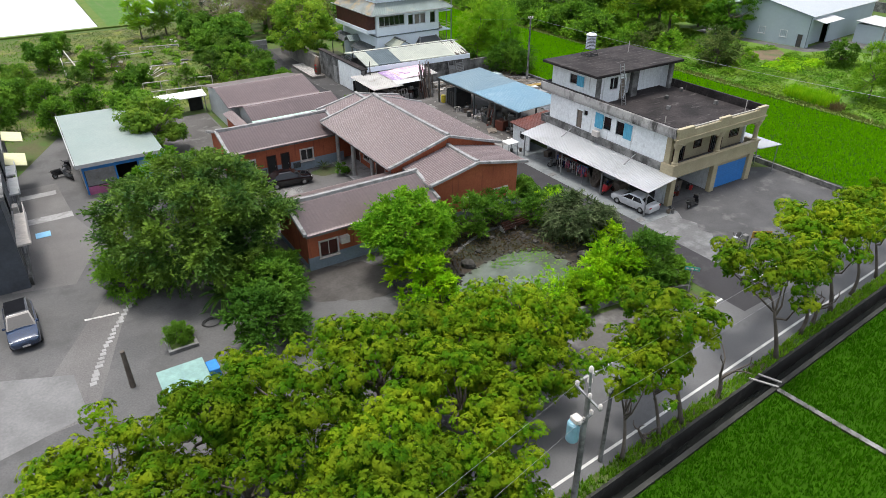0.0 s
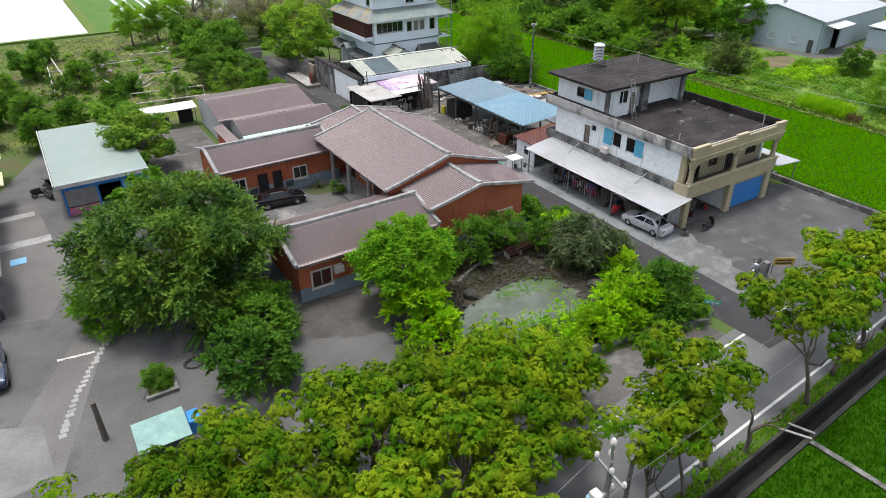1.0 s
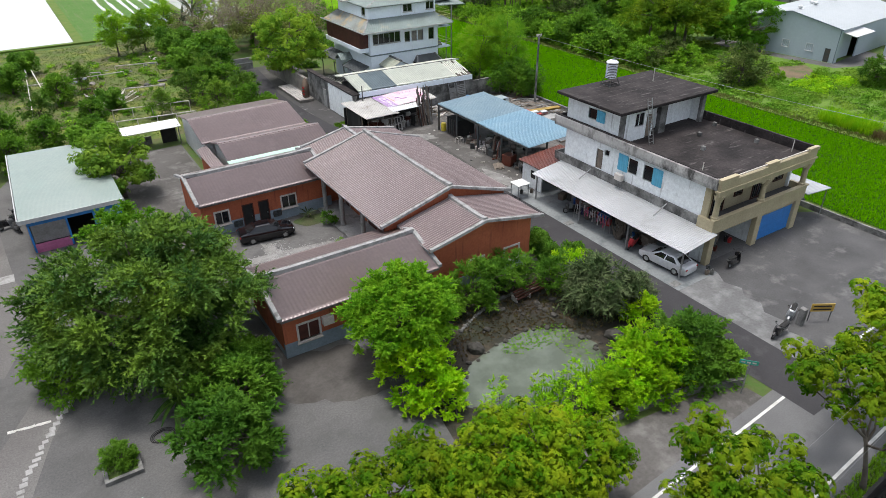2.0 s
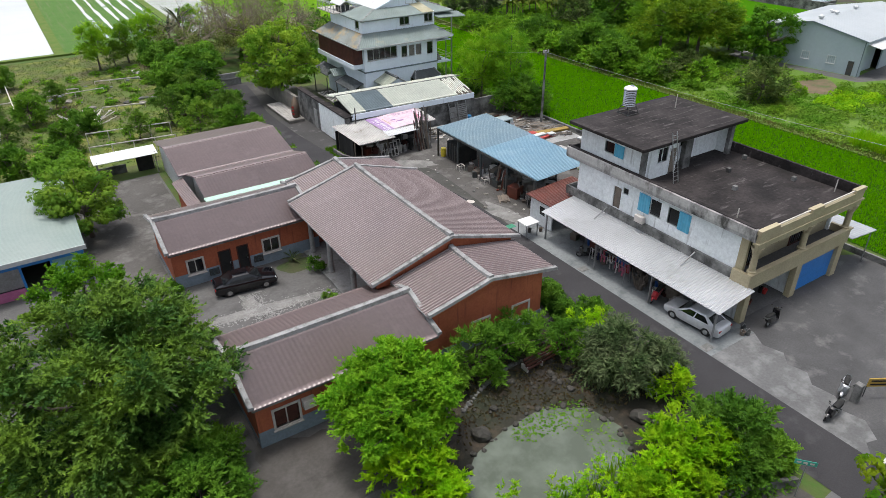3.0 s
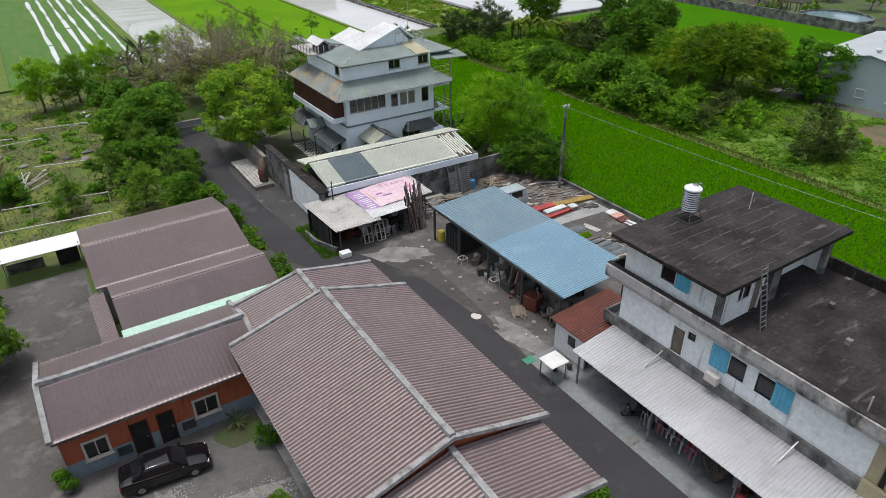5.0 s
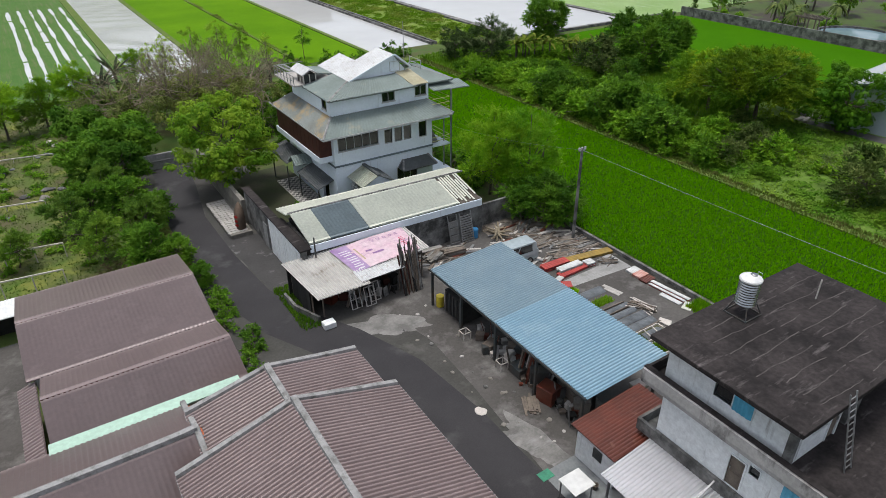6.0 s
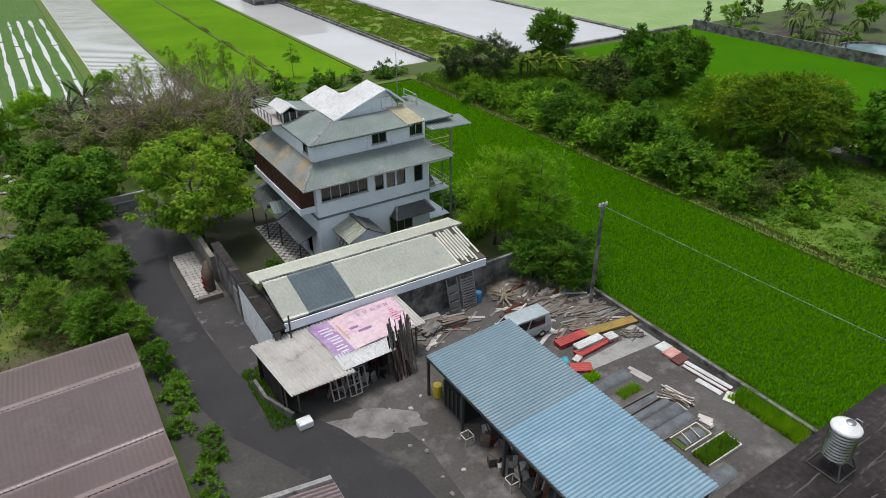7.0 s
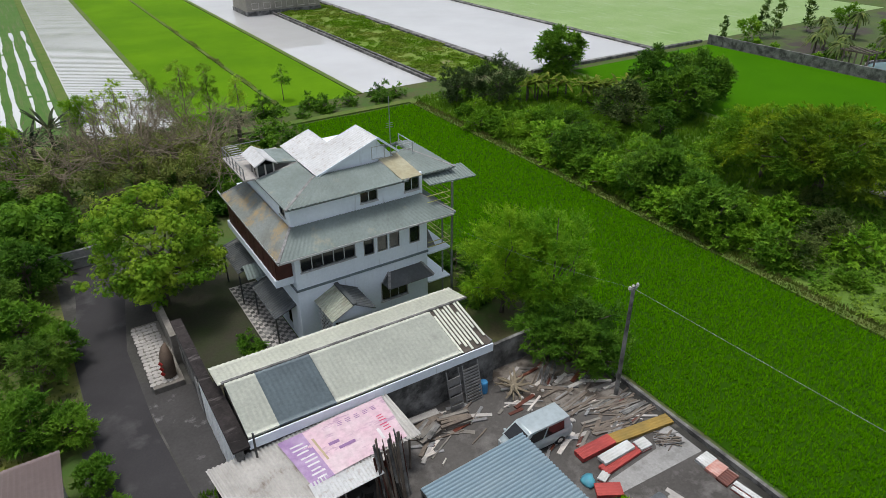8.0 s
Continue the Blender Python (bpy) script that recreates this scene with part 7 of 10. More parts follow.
bk = plant("broadleaf_tree", "dense green broadleaf tree beside the warehouse", "tree", 83, 8.6, 4.7, 0.5, leaf_mat("broad_leaf", (0.045, 0.15, 0.008), (0.10, 0.26, 0.012), tip=(0.17, 0.36, 0.018), trans=0.4, drift_scale=0.4), clumps=100, clump_r=1.0, leaves=4000, size=0.24, trunk_r=0.26, tuft=32, droop=0.4, flat=0.8, hollow=0.5)
place(bk, [(109.4, 71.6, 0, 1.05), (112.5, 79.5, 120, 0.6)])
ft = plant("flame_tree", "wide spreading yellow-green tree in the thicket", "tree", 42, 8.0, 5.4, 2.2, leaf_mat("flame_tree_leaf", (0.052, 0.15, 0.008), (0.115, 0.245, 0.011), tip=(0.25, 0.35, 0.017), trans=0.42, drift_scale=0.25), clumps=95, clump_r=1.25, leaves=30000, size=0.38, trunk_r=0.25, shape="umbrella", flat=0.5, hollow=0.2, aspect=0.26, spray=14, up=0.15, droop=0.12)
place(ft, [(100.0, 78.5, 0, 1.2), (105.5, 80.5, 40, 1.15), (103.0, 86.0, 130, 1.0)])
place(plant("slender_tree", "slender light green tree standing in the meadow", "tree", 84, 8.5, 3.0, 0.6, L_FEATHER, clumps=60, clump_r=0.75, leaves=15000, size=0.28, aspect=0.25, trunk_r=0.12, hollow=0.2, spray=9, up=0.5, droop=0.2), [(91.6, 36.8, 0, 1.0)])
ws = plant("wild_bush", "tangled green bush in the thicket", "shrub", 43, 3.2, 2.4, 0.0, L_MID, clumps=40, clump_r=0.75, leaves=2500, size=0.42, trunk_r=0.1, shape="dome", hollow=0.3, spray=7, aspect=0.55, up=0.5, droop=0.2)
wb = plant("wild_bush", "pale tangled bush overgrown with vines", "shrub", 44, 2.4, 2.8, 0.0, L_WEED, clumps=44, clump_r=0.7, leaves=2500, size=0.42, trunk_r=0.1, shape="dome", hollow=0.3, spray=7, aspect=0.5, up=0.6, droop=0.2)
wx = plant("wild_tree", "slender leafy tree rising from the thicket", "tree", 45, 5.6, 2.6, 0.6, L_DARK, clumps=48, clump_r=0.8, leaves=4500, size=0.4, trunk_r=0.16, spray=7, aspect=0.45, up=0.5, droop=0.2)
random.seed(77)
rows_a, rows_b, rows_c = [], [], []
for k in range(86):
    t = k / 85
    y = 71 + 52 * t
    x = 86.6 + random.random() ** 1.5 * (20 if y > 88 else 10)
    row = (x, y + random.uniform(-2, 2), random.uniform(0, 360), random.uniform(0.5, 1.1) * (0.8 if x > 97 else 1))
    (rows_a, rows_b, rows_c)[random.choice((0, 0, 1, 1, 1) if x > 97 else (0, 0, 0, 1, 1, 2))].append(row)
for k in range(14):
    rows_b.append((random.uniform(87, 104), random.uniform(50, 70), random.uniform(0, 360), random.uniform(0.28, 0.55)))
place(ws, rows_a)
place(wb, rows_b)
place(wx, rows_c)
# bare tree by the lane's end
rng = np.random.default_rng(9)
def bare_tree(seed, x, y, s):
    rng = np.random.default_rng(seed)
    root = thing("bare_tree", "leafless grey tree with fine twigs behind the camphor", "tree", (x, y, 0))
    bm = bmesh.new()
    tube(bm, [(x, y, -0.05), (x + 0.1, y, 1.5 * s), (x, y + 0.1, 2.6 * s)], [0.24 * s, 0.19 * s, 0.15 * s], 8)
    def grow(p, d, length, r, depth):
        q = p + d * length
        m = p.lerp(q, 0.5) + Vector(rng.normal(size=3)) * 0.08 * length
        tube(bm, [p, m, q], [r, r * 0.8, r * 0.6], 4 if depth > 1 else 6, cap=False)
        if depth < 4:
            for _ in range(3 if depth else 4):
                e = (d + Vector(rng.normal(size=3)) * 0.55 + Vector((0, 0, 0.05))).normalized()
                grow(q if rng.random() < 0.7 else m, e, length * rng.uniform(0.6, 0.85), r * 0.58, depth + 1)
    for k in range(6):
        a = math.tau * k / 6 + rng.random()
        grow(Vector((x, y, 2.3 * s)), Vector((math.cos(a), math.sin(a), 0.55)).normalized(), 1.9 * s, 0.085 * s, 0)
    part("trunk", bm, M_PALEBARK, root)
    return root


def dead_tree(seed, x, y, h):
    """A small leafless roadside tree with stubby contorted limbs."""
    rng = np.random.default_rng(seed)
    root = thing("dead_tree", "small leafless roadside tree with contorted grey limbs", "tree", (x, y, 0))
    bm = bmesh.new()
    tube(bm, [(x, y, -0.05), (x + 0.1, y, h * 0.2), (x - 0.05, y + 0.05, h * 0.42)], [0.15, 0.12, 0.1], 7)
    for k in range(4):
        p = Vector((x - 0.05, y + 0.05, h * rng.uniform(0.3, 0.42)))
        d = Vector((math.cos(1.7 * k), math.sin(1.7 * k), 1.1)).normalized()
        pts = [p]
        for _ in range(5):
            d = (d + Vector(rng.normal(size=3)) * 0.35 + Vector((0, 0, 0.15))).normalized()
            pts.append(pts[-1] + d * h * 0.13)
        tube(bm, pts, [0.08, 0.065, 0.055, 0.045, 0.035, 0.02], 5)
    part("trunk", bm, M_BARK, root)
    return root


dead_tree(21, 31.1, 12.75, 3.6)
dead_tree(22, 42.3, 13.9, 3.2)
dead_tree(23, 24.9, 12.6, 1.6)
for seed, x, y, s in ((3, 36.0, 119.5, 1.55), (4, 42.5, 118.0, 1.7), (5, 48.8, 116.0, 1.6), (6, 44.0, 125.0, 1.5), (7, 51.0, 124.0, 1.4)):
    bt_ = bare_tree(seed, x, y, s)
    cr = np.random.default_rng(seed)
    cc = [(x + cr.normal() * 1.7 * s, y + cr.normal() * 1.7 * s, s * cr.uniform(1.4, 3.7)) for _ in range(44)]
    V, Q = leaf_cloud(cr, cc, [0.6 * s] * 44, 8500, 0.22, fill=0.9, tri=True)
    raw_part("foliage", V, Q, L_TWIG, bt_, "sparse olive leaves")
gs = plant("garden_shrub", "dark garden shrub behind the white house", "shrub", 46, 3.0, 1.9, 0.0, L_DARK, clumps=26, clump_r=0.7, leaves=1200, size=0.44, trunk_r=0.07, shape="dome", hollow=0.3, spray=6, aspect=0.5, up=0.5, droop=0.2)
random.seed(88)
rows = [(random.uniform(44, 64), random.uniform(101, 131), random.uniform(0, 360), random.uniform(0.6, 1.2)) for _ in range(34)]
rows += [(random.uniform(28, 34), random.uniform(103, 134), random.uniform(0, 360), random.uniform(0.7, 1.3)) for _ in range(12)]
rows += [(random.uniform(32.8, 34.2), y + random.uniform(-0.3, 0.3), random.uniform(0, 360), random.uniform(0.32, 0.5)) for y in (61.5, 62.8, 64.2, 65.6, 67.0, 68.6, 70.0, 71.5, 73.0, 74.6, 76.0, 77.5)]
rows += [(random.uniform(44, 47), random.uniform(81.5, 92), random.uniform(0, 360), random.uniform(0.25, 0.42)) for _ in range(6)]
rows += [(random.uniform(61.5, 64), random.uniform(82, 97), random.uniform(0, 360), random.uniform(0.5, 0.9)) for _ in range(8)]
rows += [(random.uniform(56, 96), random.uniform(134.5, 139.5), random.uniform(0, 360), random.uniform(0.5, 0.85)) for _ in range(16)]
rows += [(random.uniform(32, 52), random.uniform(110, 128), random.uniform(0, 360), random.uniform(0.5, 0.9)) for _ in range(16)]
rows += [(160, 128, 50, 0.9), (166, 114, 50, 0.8), (170, 108, 90, 1.0)]
place(gs, rows)


# rice plants and weeds: blades in tufts, far too many to count
def blades(name, rng, x0, x1, y0, y1, count, height, width, mat, label, category, z=0.0, keep=None, per=3):
    p = np.stack([rng.uniform(x0, x1, count), rng.uniform(y0, y1, count)], 1)
    if keep:
        p = p[keep(p[:, 0], p[:, 1])]
    n = len(p)
    V = []
    for _ in range(per):
        a = rng.uniform(0, math.tau, n)
        h = height * rng.uniform(0.6, 1.25, n)
        lean = rng.uniform(0.1, 0.45, n) * h
        w = width * rng.uniform(0.7, 1.3, n) / 2
        c, s = np.cos(a), np.sin(a)
        o = p + rng.normal(size=(n, 2)) * 0.04
        V.append(np.stack([np.stack([o[:, 0] - s * w, o[:, 1] + c * w, np.full(n, z)], 1), np.stack([o[:, 0] + s * w, o[:, 1] - c * w, np.full(n, z)], 1),
                           np.stack([o[:, 0] + c * lean, o[:, 1] + s * lean, z + h], 1)], 1))
    V = np.concatenate(V).reshape(-1, 3)
    ob = raw_part(name, V, np.arange(len(V)).reshape(-1, 3), mat)
    return tagged(ob, label, category, kind="stuff")


rng = np.random.default_rng(1)
blades("rice_plants", rng, 65.0, 84.0, 15, 132, 60000, 0.32, 0.1, L_RICE, "dense bright green young rice plants", "rice", 0.0)


def south_of_ditch(x, y):
    v = -(x - ROAD_O.x) * math.sin(ROAD_TURN) + (y - ROAD_O.y) * math.cos(ROAD_TURN)
    u = (x - ROAD_O.x) * math.cos(ROAD_TURN) + (y - ROAD_O.y) * math.sin(ROAD_TURN)
    return (v < -2.45) & ((u < 10.9) | (u > 11.35))


blades("rice_plants", rng, 10, 62, -8, 12.5, 60000, 0.24, 0.055, leaf_mat("deep_rice_leaf", (0.045, 0.18, 0.003), (0.065, 0.225, 0.004), tip=(0.055, 0.20, 0.003), trans=0.45, spec=0.0), "dense green rice plants by the ditch", "rice", -0.1, south_of_ditch)


# ---- vehicles ----
def ring_body(bm, stations):
    """A lofted body: stations (x, half width, low z, top z), rounded between them."""
    fine = []
    for i in range(len(stations) - 1):
        p0, p1, p2, p3 = (stations[max(0, min(len(stations) - 1, i + k))] for k in (-1, 0, 1, 2))
        for t in (0.0, 0.34, 0.67):
            fine.append(tuple(b + 0.5 * t * (c - a + t * (2 * a - 5 * b + 4 * c - d + t * (3 * (b - c) + d - a))) if len(stations) > 5 else b + (c - b) * t for a, b, c, d in zip(p0, p1, p2, p3)))
    fine.append(stations[-1])
    rings = []
    for x, w, lo, hi in fine:
        m = lo + (hi - lo) * 0.55
        half = [(w * 0.88, lo), (w * 0.985, lo + (m - lo) * 0.4), (w, m), (w * 0.985, hi - 0.12 * (hi - lo)), (w * 0.93, hi - 0.03 * (hi - lo)), (w * 0.8, hi), (w * 0.4, hi + 0.025)]
        pts = [(-y, z) for y, z in half] + [(0, hi + 0.03)] + half[::-1]
        rings.append([bm.verts.new((x, y, z)) for y, z in pts])
    n = len(rings[0])
    for a, b in zip(rings, rings[1:]):
        for k in range(n):
            bm.faces.new((a[k], b[k], b[(k + 1) % n], a[(k + 1) % n]))
    bm.faces.new(rings[0])
    bm.faces.new(rings[-1][::-1])
    return bm


def wheel(parent, x, y, r, out):
    w = part("wheel", tube(bmesh.new(), [(x, y - 0.1, r), (x, y + 0.1, r)], r * 0.6, 14), M_STAINLESS, parent, "silver wheel rim")
    bm = bmesh.new()
    n = 18
    prof = [(r * 0.6, -0.1), (r * 0.95, -0.1), (r, -0.06), (r, 0.06), (r * 0.95, 0.1), (r * 0.6, 0.1)]
    rings = [[bm.verts.new((x + q * math.cos(math.tau * k / n), y + d, r + q * math.sin(math.tau * k / n))) for q, d in prof] for k in range(n)]
    for k in range(n):
        a, b = rings[k], rings[(k + 1) % n]
        for i in range(len(prof) - 1):
            bm.faces.new((a[i], a[i + 1], b[i + 1], b[i]))
    part("tyre", bm, M_TYRE, w)


def car(name, label, paint, body, cabin, roof_mat=None, wheels=(1.35, -1.3), r=0.31, w=0.86, rear_open=False):
    """A car at the origin, nose towards +x. cabin: rear foot, rear top, front top, front foot, belt z, roof z, half widths."""
    c = thing(name, label, "car")
    shell = part("body", ring_body(bmesh.new(), body), paint, c, smooth=True)
    shell.data.set_sharp_from_angle(angle=radians(40))
    for x in wheels:
        for s in (-1, 1):
            arch = tube(bmesh.new(), [(x, s * (w - 0.1), r), (x, s * (w - 0.025), r)], r * 1.18, 20)
            part("wheel_arch", arch, M_TYRE, c, "black wheel arch")
    part("sill", box(bmesh.new(), wheels[1] + r * 1.2, wheels[0] - r * 1.2, -w * 0.93, w * 0.93, body[3][2] - 0.03, body[3][2] + 0.05), M_TYRE, c, "dark lower sill")
    xa, xb, xc, xd, z0, z1, w0, w1 = cabin
    bm = bmesh.new()
    lo = [Vector(p) for p in ((xa, -w0, z0), (xd, -w0, z0), (xd, w0, z0), (xa, w0, z0))]
    hi = [Vector(p) for p in ((xb, -w1, z1), (xc, -w1, z1), (xc, w1, z1), (xb, w1, z1))]
    v = [bm.verts.new(p) for p in lo + hi]
    for k in range(4):
        m = (k + 1) % 4
        bm.faces.new((v[k], v[m], v[4 + m], v[4 + k]))
    rows = [[v[4], v[5], v[6], v[7]]]
    for inset, rise in ((0.06, 0.03), (0.16, 0.055), (0.34, 0.07)):
        cx = (xb + xc) / 2
        rows.append([bm.verts.new((cx + (p.x - cx) * (1 - inset), p.y * (1 - inset), z1 + rise)) for p in hi])
    for a, b in zip(rows, rows[1:]):
        for k in range(4):
            m = (k + 1) % 4
            bm.faces.new((a[k], a[m], b[m], b[k]))
    bm.faces.new(rows[-1])
    bm.faces.new([v[3], v[2], v[1], v[0]])
    roof_ = part("cabin", bm, roof_mat or paint, c, smooth=True)
    roof_.data.set_sharp_from_angle(angle=radians(30))

    def pane(name, k, a0, a1):
        m = (k + 1) % 4
        at = lambda a, b: lo[k].lerp(lo[m], a).lerp(hi[k].lerp(hi[m], a), b)
        q = [at(a0, 0.06), at(a1, 0.06), at(a1, 0.86), at(a0, 0.86)]
        n = (q[1] - q[0]).cross(q[3] - q[0]).normalized()
        b = bmesh.new()
        vs = [b.verts.new(p + n * d) for d in (-0.02, 0.012) for p in q]
        for f in ((3, 2, 1, 0), (4, 5, 6, 7), (0, 1, 5, 4), (1, 2, 6, 5), (2, 3, 7, 6), (3, 0, 4, 7)):
            b.faces.new([vs[i] for i in f])
        part(name, b, M_GLASS, c, "dark car glass")

    pane("windscreen", 1, 0.06, 0.94)
    pane("rear_window", 3, 0.08, 0.92)
    for a0, a1 in ((0.14, 0.52), (0.56, 0.9)):
        pane("side_window", 0, a0, a1)
        pane("side_window", 2, 1 - a1, 1 - a0)
    for s in (-1, 1):
        part("mirror", box(bmesh.new(), xd - 0.35, xd - 0.2, s * (w0 + 0.12) - 0.08, s * (w0 + 0.12) + 0.08, z0 + 0.02, z0 + 0.14, 0.02), paint, c)
        fx, rx = body[-2][0], body[1][0]
        part("headlight", box(bmesh.new(), fx - 0.12, fx + 0.07, s * w * 0.72 - 0.16, s * w * 0.72 + 0.12, body[-2][3] - 0.16, body[-2][3] - 0.02, 0.02), glass_mat("lamp_glass", (0.6, 0.62, 0.62), 0.1), c)
        part("tail_light", box(bmesh.new(), rx - 0.07, rx + 0.1, s * w * 0.76 - 0.14, s * w * 0.76 + 0.12, body[1][3] - 0.24, body[1][3] - 0.06, 0.02), glass_mat("red_lamp_glass", (0.35, 0.02, 0.02), 0.15), c)
        for x in wheels:
            wheel(c, x, s * (w - 0.09), r, s)
    part("number_plate", boxes((body[-1][0] - 0.01, body[-1][0] + 0.02, -0.22, 0.22, 0.4, 0.53)), M_TRIM, c, "plain pale plate")
    return c


SEDAN = [(-2.28, 0.66, 0.38, 0.68), (-2.2, 0.8, 0.26, 0.9), (-1.8, 0.84, 0.2, 0.97), (-1.2, 0.86, 0.19, 0.97), (0, 0.87, 0.19, 0.95), (0.9, 0.86, 0.19, 0.92), (1.6, 0.84, 0.2, 0.83), (2.1, 0.79, 0.24, 0.73), (2.26, 0.64, 0.36, 0.6)]
black = car("sedan", "black saloon car parked in the courtyard", paint_mat("black_car_paint", (0.006, 0.006, 0.008), 0.12, 0.0, 0.25), SEDAN, (-1.75, -0.95, 0.35, 1.15, 0.9, 1.36, 0.80, 0.60))
black.matrix_basis = pose(21.35, 53.75, 0.012, 0, 0, -6)
silver = car("sedan", "silver saloon car under the awning's end", paint_mat("silver_car_paint", (0.62, 0.63, 0.65), 0.28, 0.25, 0.8), SEDAN, (-1.85, -1.05, 0.3, 1.15, 0.9, 1.36, 0.80, 0.60))
silver.matrix_basis = pose(45.45, 32.5, 0.03, 0, 0, 95) @ Matrix.Scale(0.95, 4)
SUV = [(-2.28, 0.72, 0.42, 0.9), (-2.2, 0.86, 0.3, 1.08), (-1.7, 0.9, 0.26, 1.1), (0, 0.91, 0.25, 1.08), (0.8, 0.91, 0.25, 1.07), (1.5, 0.89, 0.26, 1.0), (2.1, 0.83, 0.3, 0.88), (2.3, 0.68, 0.42, 0.72)]
suv = car("suv", "dark blue sports utility car parked by the dark house", paint_mat("navy_car_paint", (0.012, 0.03, 0.075), 0.15, 0.2, 1.0), SUV, (-2.0, -1.7, 0.2, 1.05, 1.06, 1.64, 0.82, 0.64), roof_mat=paint_mat("black_car_roof", (0.01, 0.01, 0.012), 0.15, 0, 1), r=0.36, w=0.9, wheels=(1.4, -1.35))
suv.matrix_basis = pose(-1.55, 40.9, 0.016, 0, 0, -88)
VAN = [(-2.2, 0.72, 0.35, 1.05), (-2.15, 0.82, 0.25, 1.12), (-1.2, 0.84, 0.22, 1.12), (0.8, 0.84, 0.22, 1.1), (1.7, 0.83, 0.22, 1.02), (2.1, 0.78, 0.26, 0.85), (2.18, 0.7, 0.36, 0.65)]
van = car("minivan", "old silver-grey minivan with a dusty roof", paint_mat("grey_van_paint", (0.38, 0.45, 0.48), 0.35, 0.15, 0.4), VAN, (-2.1, -1.95, 0.95, 1.85, 1.08, 1.85, 0.81, 0.7), w=0.84, wheels=(1.35, -1.3))
van.matrix_basis = pose(55.7, 68.9, 0.016, 0, 0, 178)


def scooter(name, label, paint, x, y, rz):
    s = thing(name, label, "scooter")
    for px in (-0.6, 0.6):
        bm = bmesh.new()
        n = 14
        pts = [(px + 0.22 * math.cos(math.tau * k / n), 0, 0.26 + 0.22 * math.sin(math.tau * k / n)) for k in range(n + 1)]
        tube(bm, pts, 0.05, 6, cap=False)
        w = part("wheel", bm, M_TYRE, s)
        part("rim", tube(bmesh.new(), [(px, -0.03, 0.26), (px, 0.03, 0.26)], 0.16, 10), M_GREYSTEEL, w)
    part("body", ring_body(bmesh.new(), [(-0.85, 0.1, 0.55, 0.68), (-0.6, 0.2, 0.32, 0.76), (0, 0.2, 0.26, 0.7), (0.1, 0.18, 0.22, 0.4), (0.38, 0.18, 0.22, 0.38)]), paint, s)
    part("leg_shield", ring_body(bmesh.new(), [(0.38, 0.24, 0.25, 0.9), (0.5, 0.22, 0.4, 1.0), (0.64, 0.1, 0.7, 0.95)]), paint, s)
    part("front_fender", ring_body(bmesh.new(), [(0.4, 0.06, 0.42, 0.5), (0.62, 0.09, 0.46, 0.54), (0.85, 0.05, 0.38, 0.44)]), paint, s)
    part("seat", ring_body(bmesh.new(), [(-0.82, 0.12, 0.7, 0.84), (-0.5, 0.17, 0.7, 0.86), (0.05, 0.13, 0.68, 0.8)]), M_TYRE, s)
    part("handlebar", tube(bmesh.new(), [(0.36, -0.34, 1.02), (0.46, 0, 1.0), (0.36, 0.34, 1.02)], 0.025, 6), M_STEEL, s)
    part("fork", tube(bmesh.new(), [(0.6, 0, 0.26), (0.46, 0, 0.98)], 0.035, 6), M_GREYSTEEL, s)
    part("rear_rack", box(bmesh.new(), -1.0, -0.78, -0.14, 0.14, 0.74, 0.78), M_STEEL, s)
    for side in (-1, 1):
        part("mirror", box(bmesh.new(), 0.38, 0.41, side * 0.32 - 0.06, side * 0.32 + 0.06, 1.12, 1.2), M_STEEL, s)
    s.matrix_basis = pose(x, y, 0.03, -9, 0, rz)
    return s


BLK = paint_mat("black_scooter_paint", (0.012, 0.012, 0.014), 0.25)
scooter("scooter", "black scooter parked before the concrete house", BLK, 49.7, 29.55, 5)
scooter("scooter", "red scooter parked inside the open garage", paint_mat("red_scooter_paint", (0.4, 0.02, 0.02), 0.25), 49.4, 32.4, 120)
scooter("scooter", "dark scooter beside the clothes rack", BLK, 45.4, 42.9, 140)
scooter("scooter", "silver scooter by the yard gatepost", paint_mat("silver_scooter_paint", (0.4, 0.42, 0.44), 0.3, 0.4), 46.9, 23.3, 200)
scooter("scooter", "dark scooter with a pale shield by the yard gatepost", BLK, 44.6, 22.6, 185)
scooter("scooter", "dark scooter beside the blue workshop", BLK, 3.3, 67.4, 20)
scooter("scooter", "old dark scooter crowded beside the workshop", BLK, 4.0, 68.4, 70)
scooter("scooter", "grey scooter crowded beside the workshop", paint_mat("dull_grey_scooter", (0.16, 0.17, 0.18), 0.4), 3.9, 66.6, 110)
scooter("scooter", "red child's scooter under the awning", paint_mat("red_toy_paint", (0.5, 0.03, 0.04), 0.35), 45.3, 35.9, 200)

# ---- on the concrete house ----
tk = thing("water_tank", "stainless steel water tank with a white lid on a stand", "water tank", (52.3, 46.8, 9.45))
bm = bmesh.new()
prof = [(0.12, 0.5), (0.42, 0.6)]
for k in range(9):
    z = 0.68 + k * 0.14
    prof += [(0.52, z), (0.49, z + 0.07)]
prof += [(0.52, 1.94), (0.46, 2.0)]
part("tank", lathe(bm, (52.3, 46.8, 9.45), prof, 24), M_STAINLESS, tk, "ribbed stainless cylinder")
part("lid", lathe(bmesh.new(), (52.3, 46.8, 9.45), [(0.53, 1.96), (0.54, 2.03), (0.5, 2.09), (0.3, 2.2), (0.12, 2.24)], 24), paint_mat("white_lid", (0.75, 0.76, 0.76), 0.4), tk)
part("hatch", lathe(bmesh.new(), (52.38, 46.75, 9.45), [(0.17, 2.2), (0.17, 2.27), (0.1, 2.3)], 14), M_STAINLESS, tk)
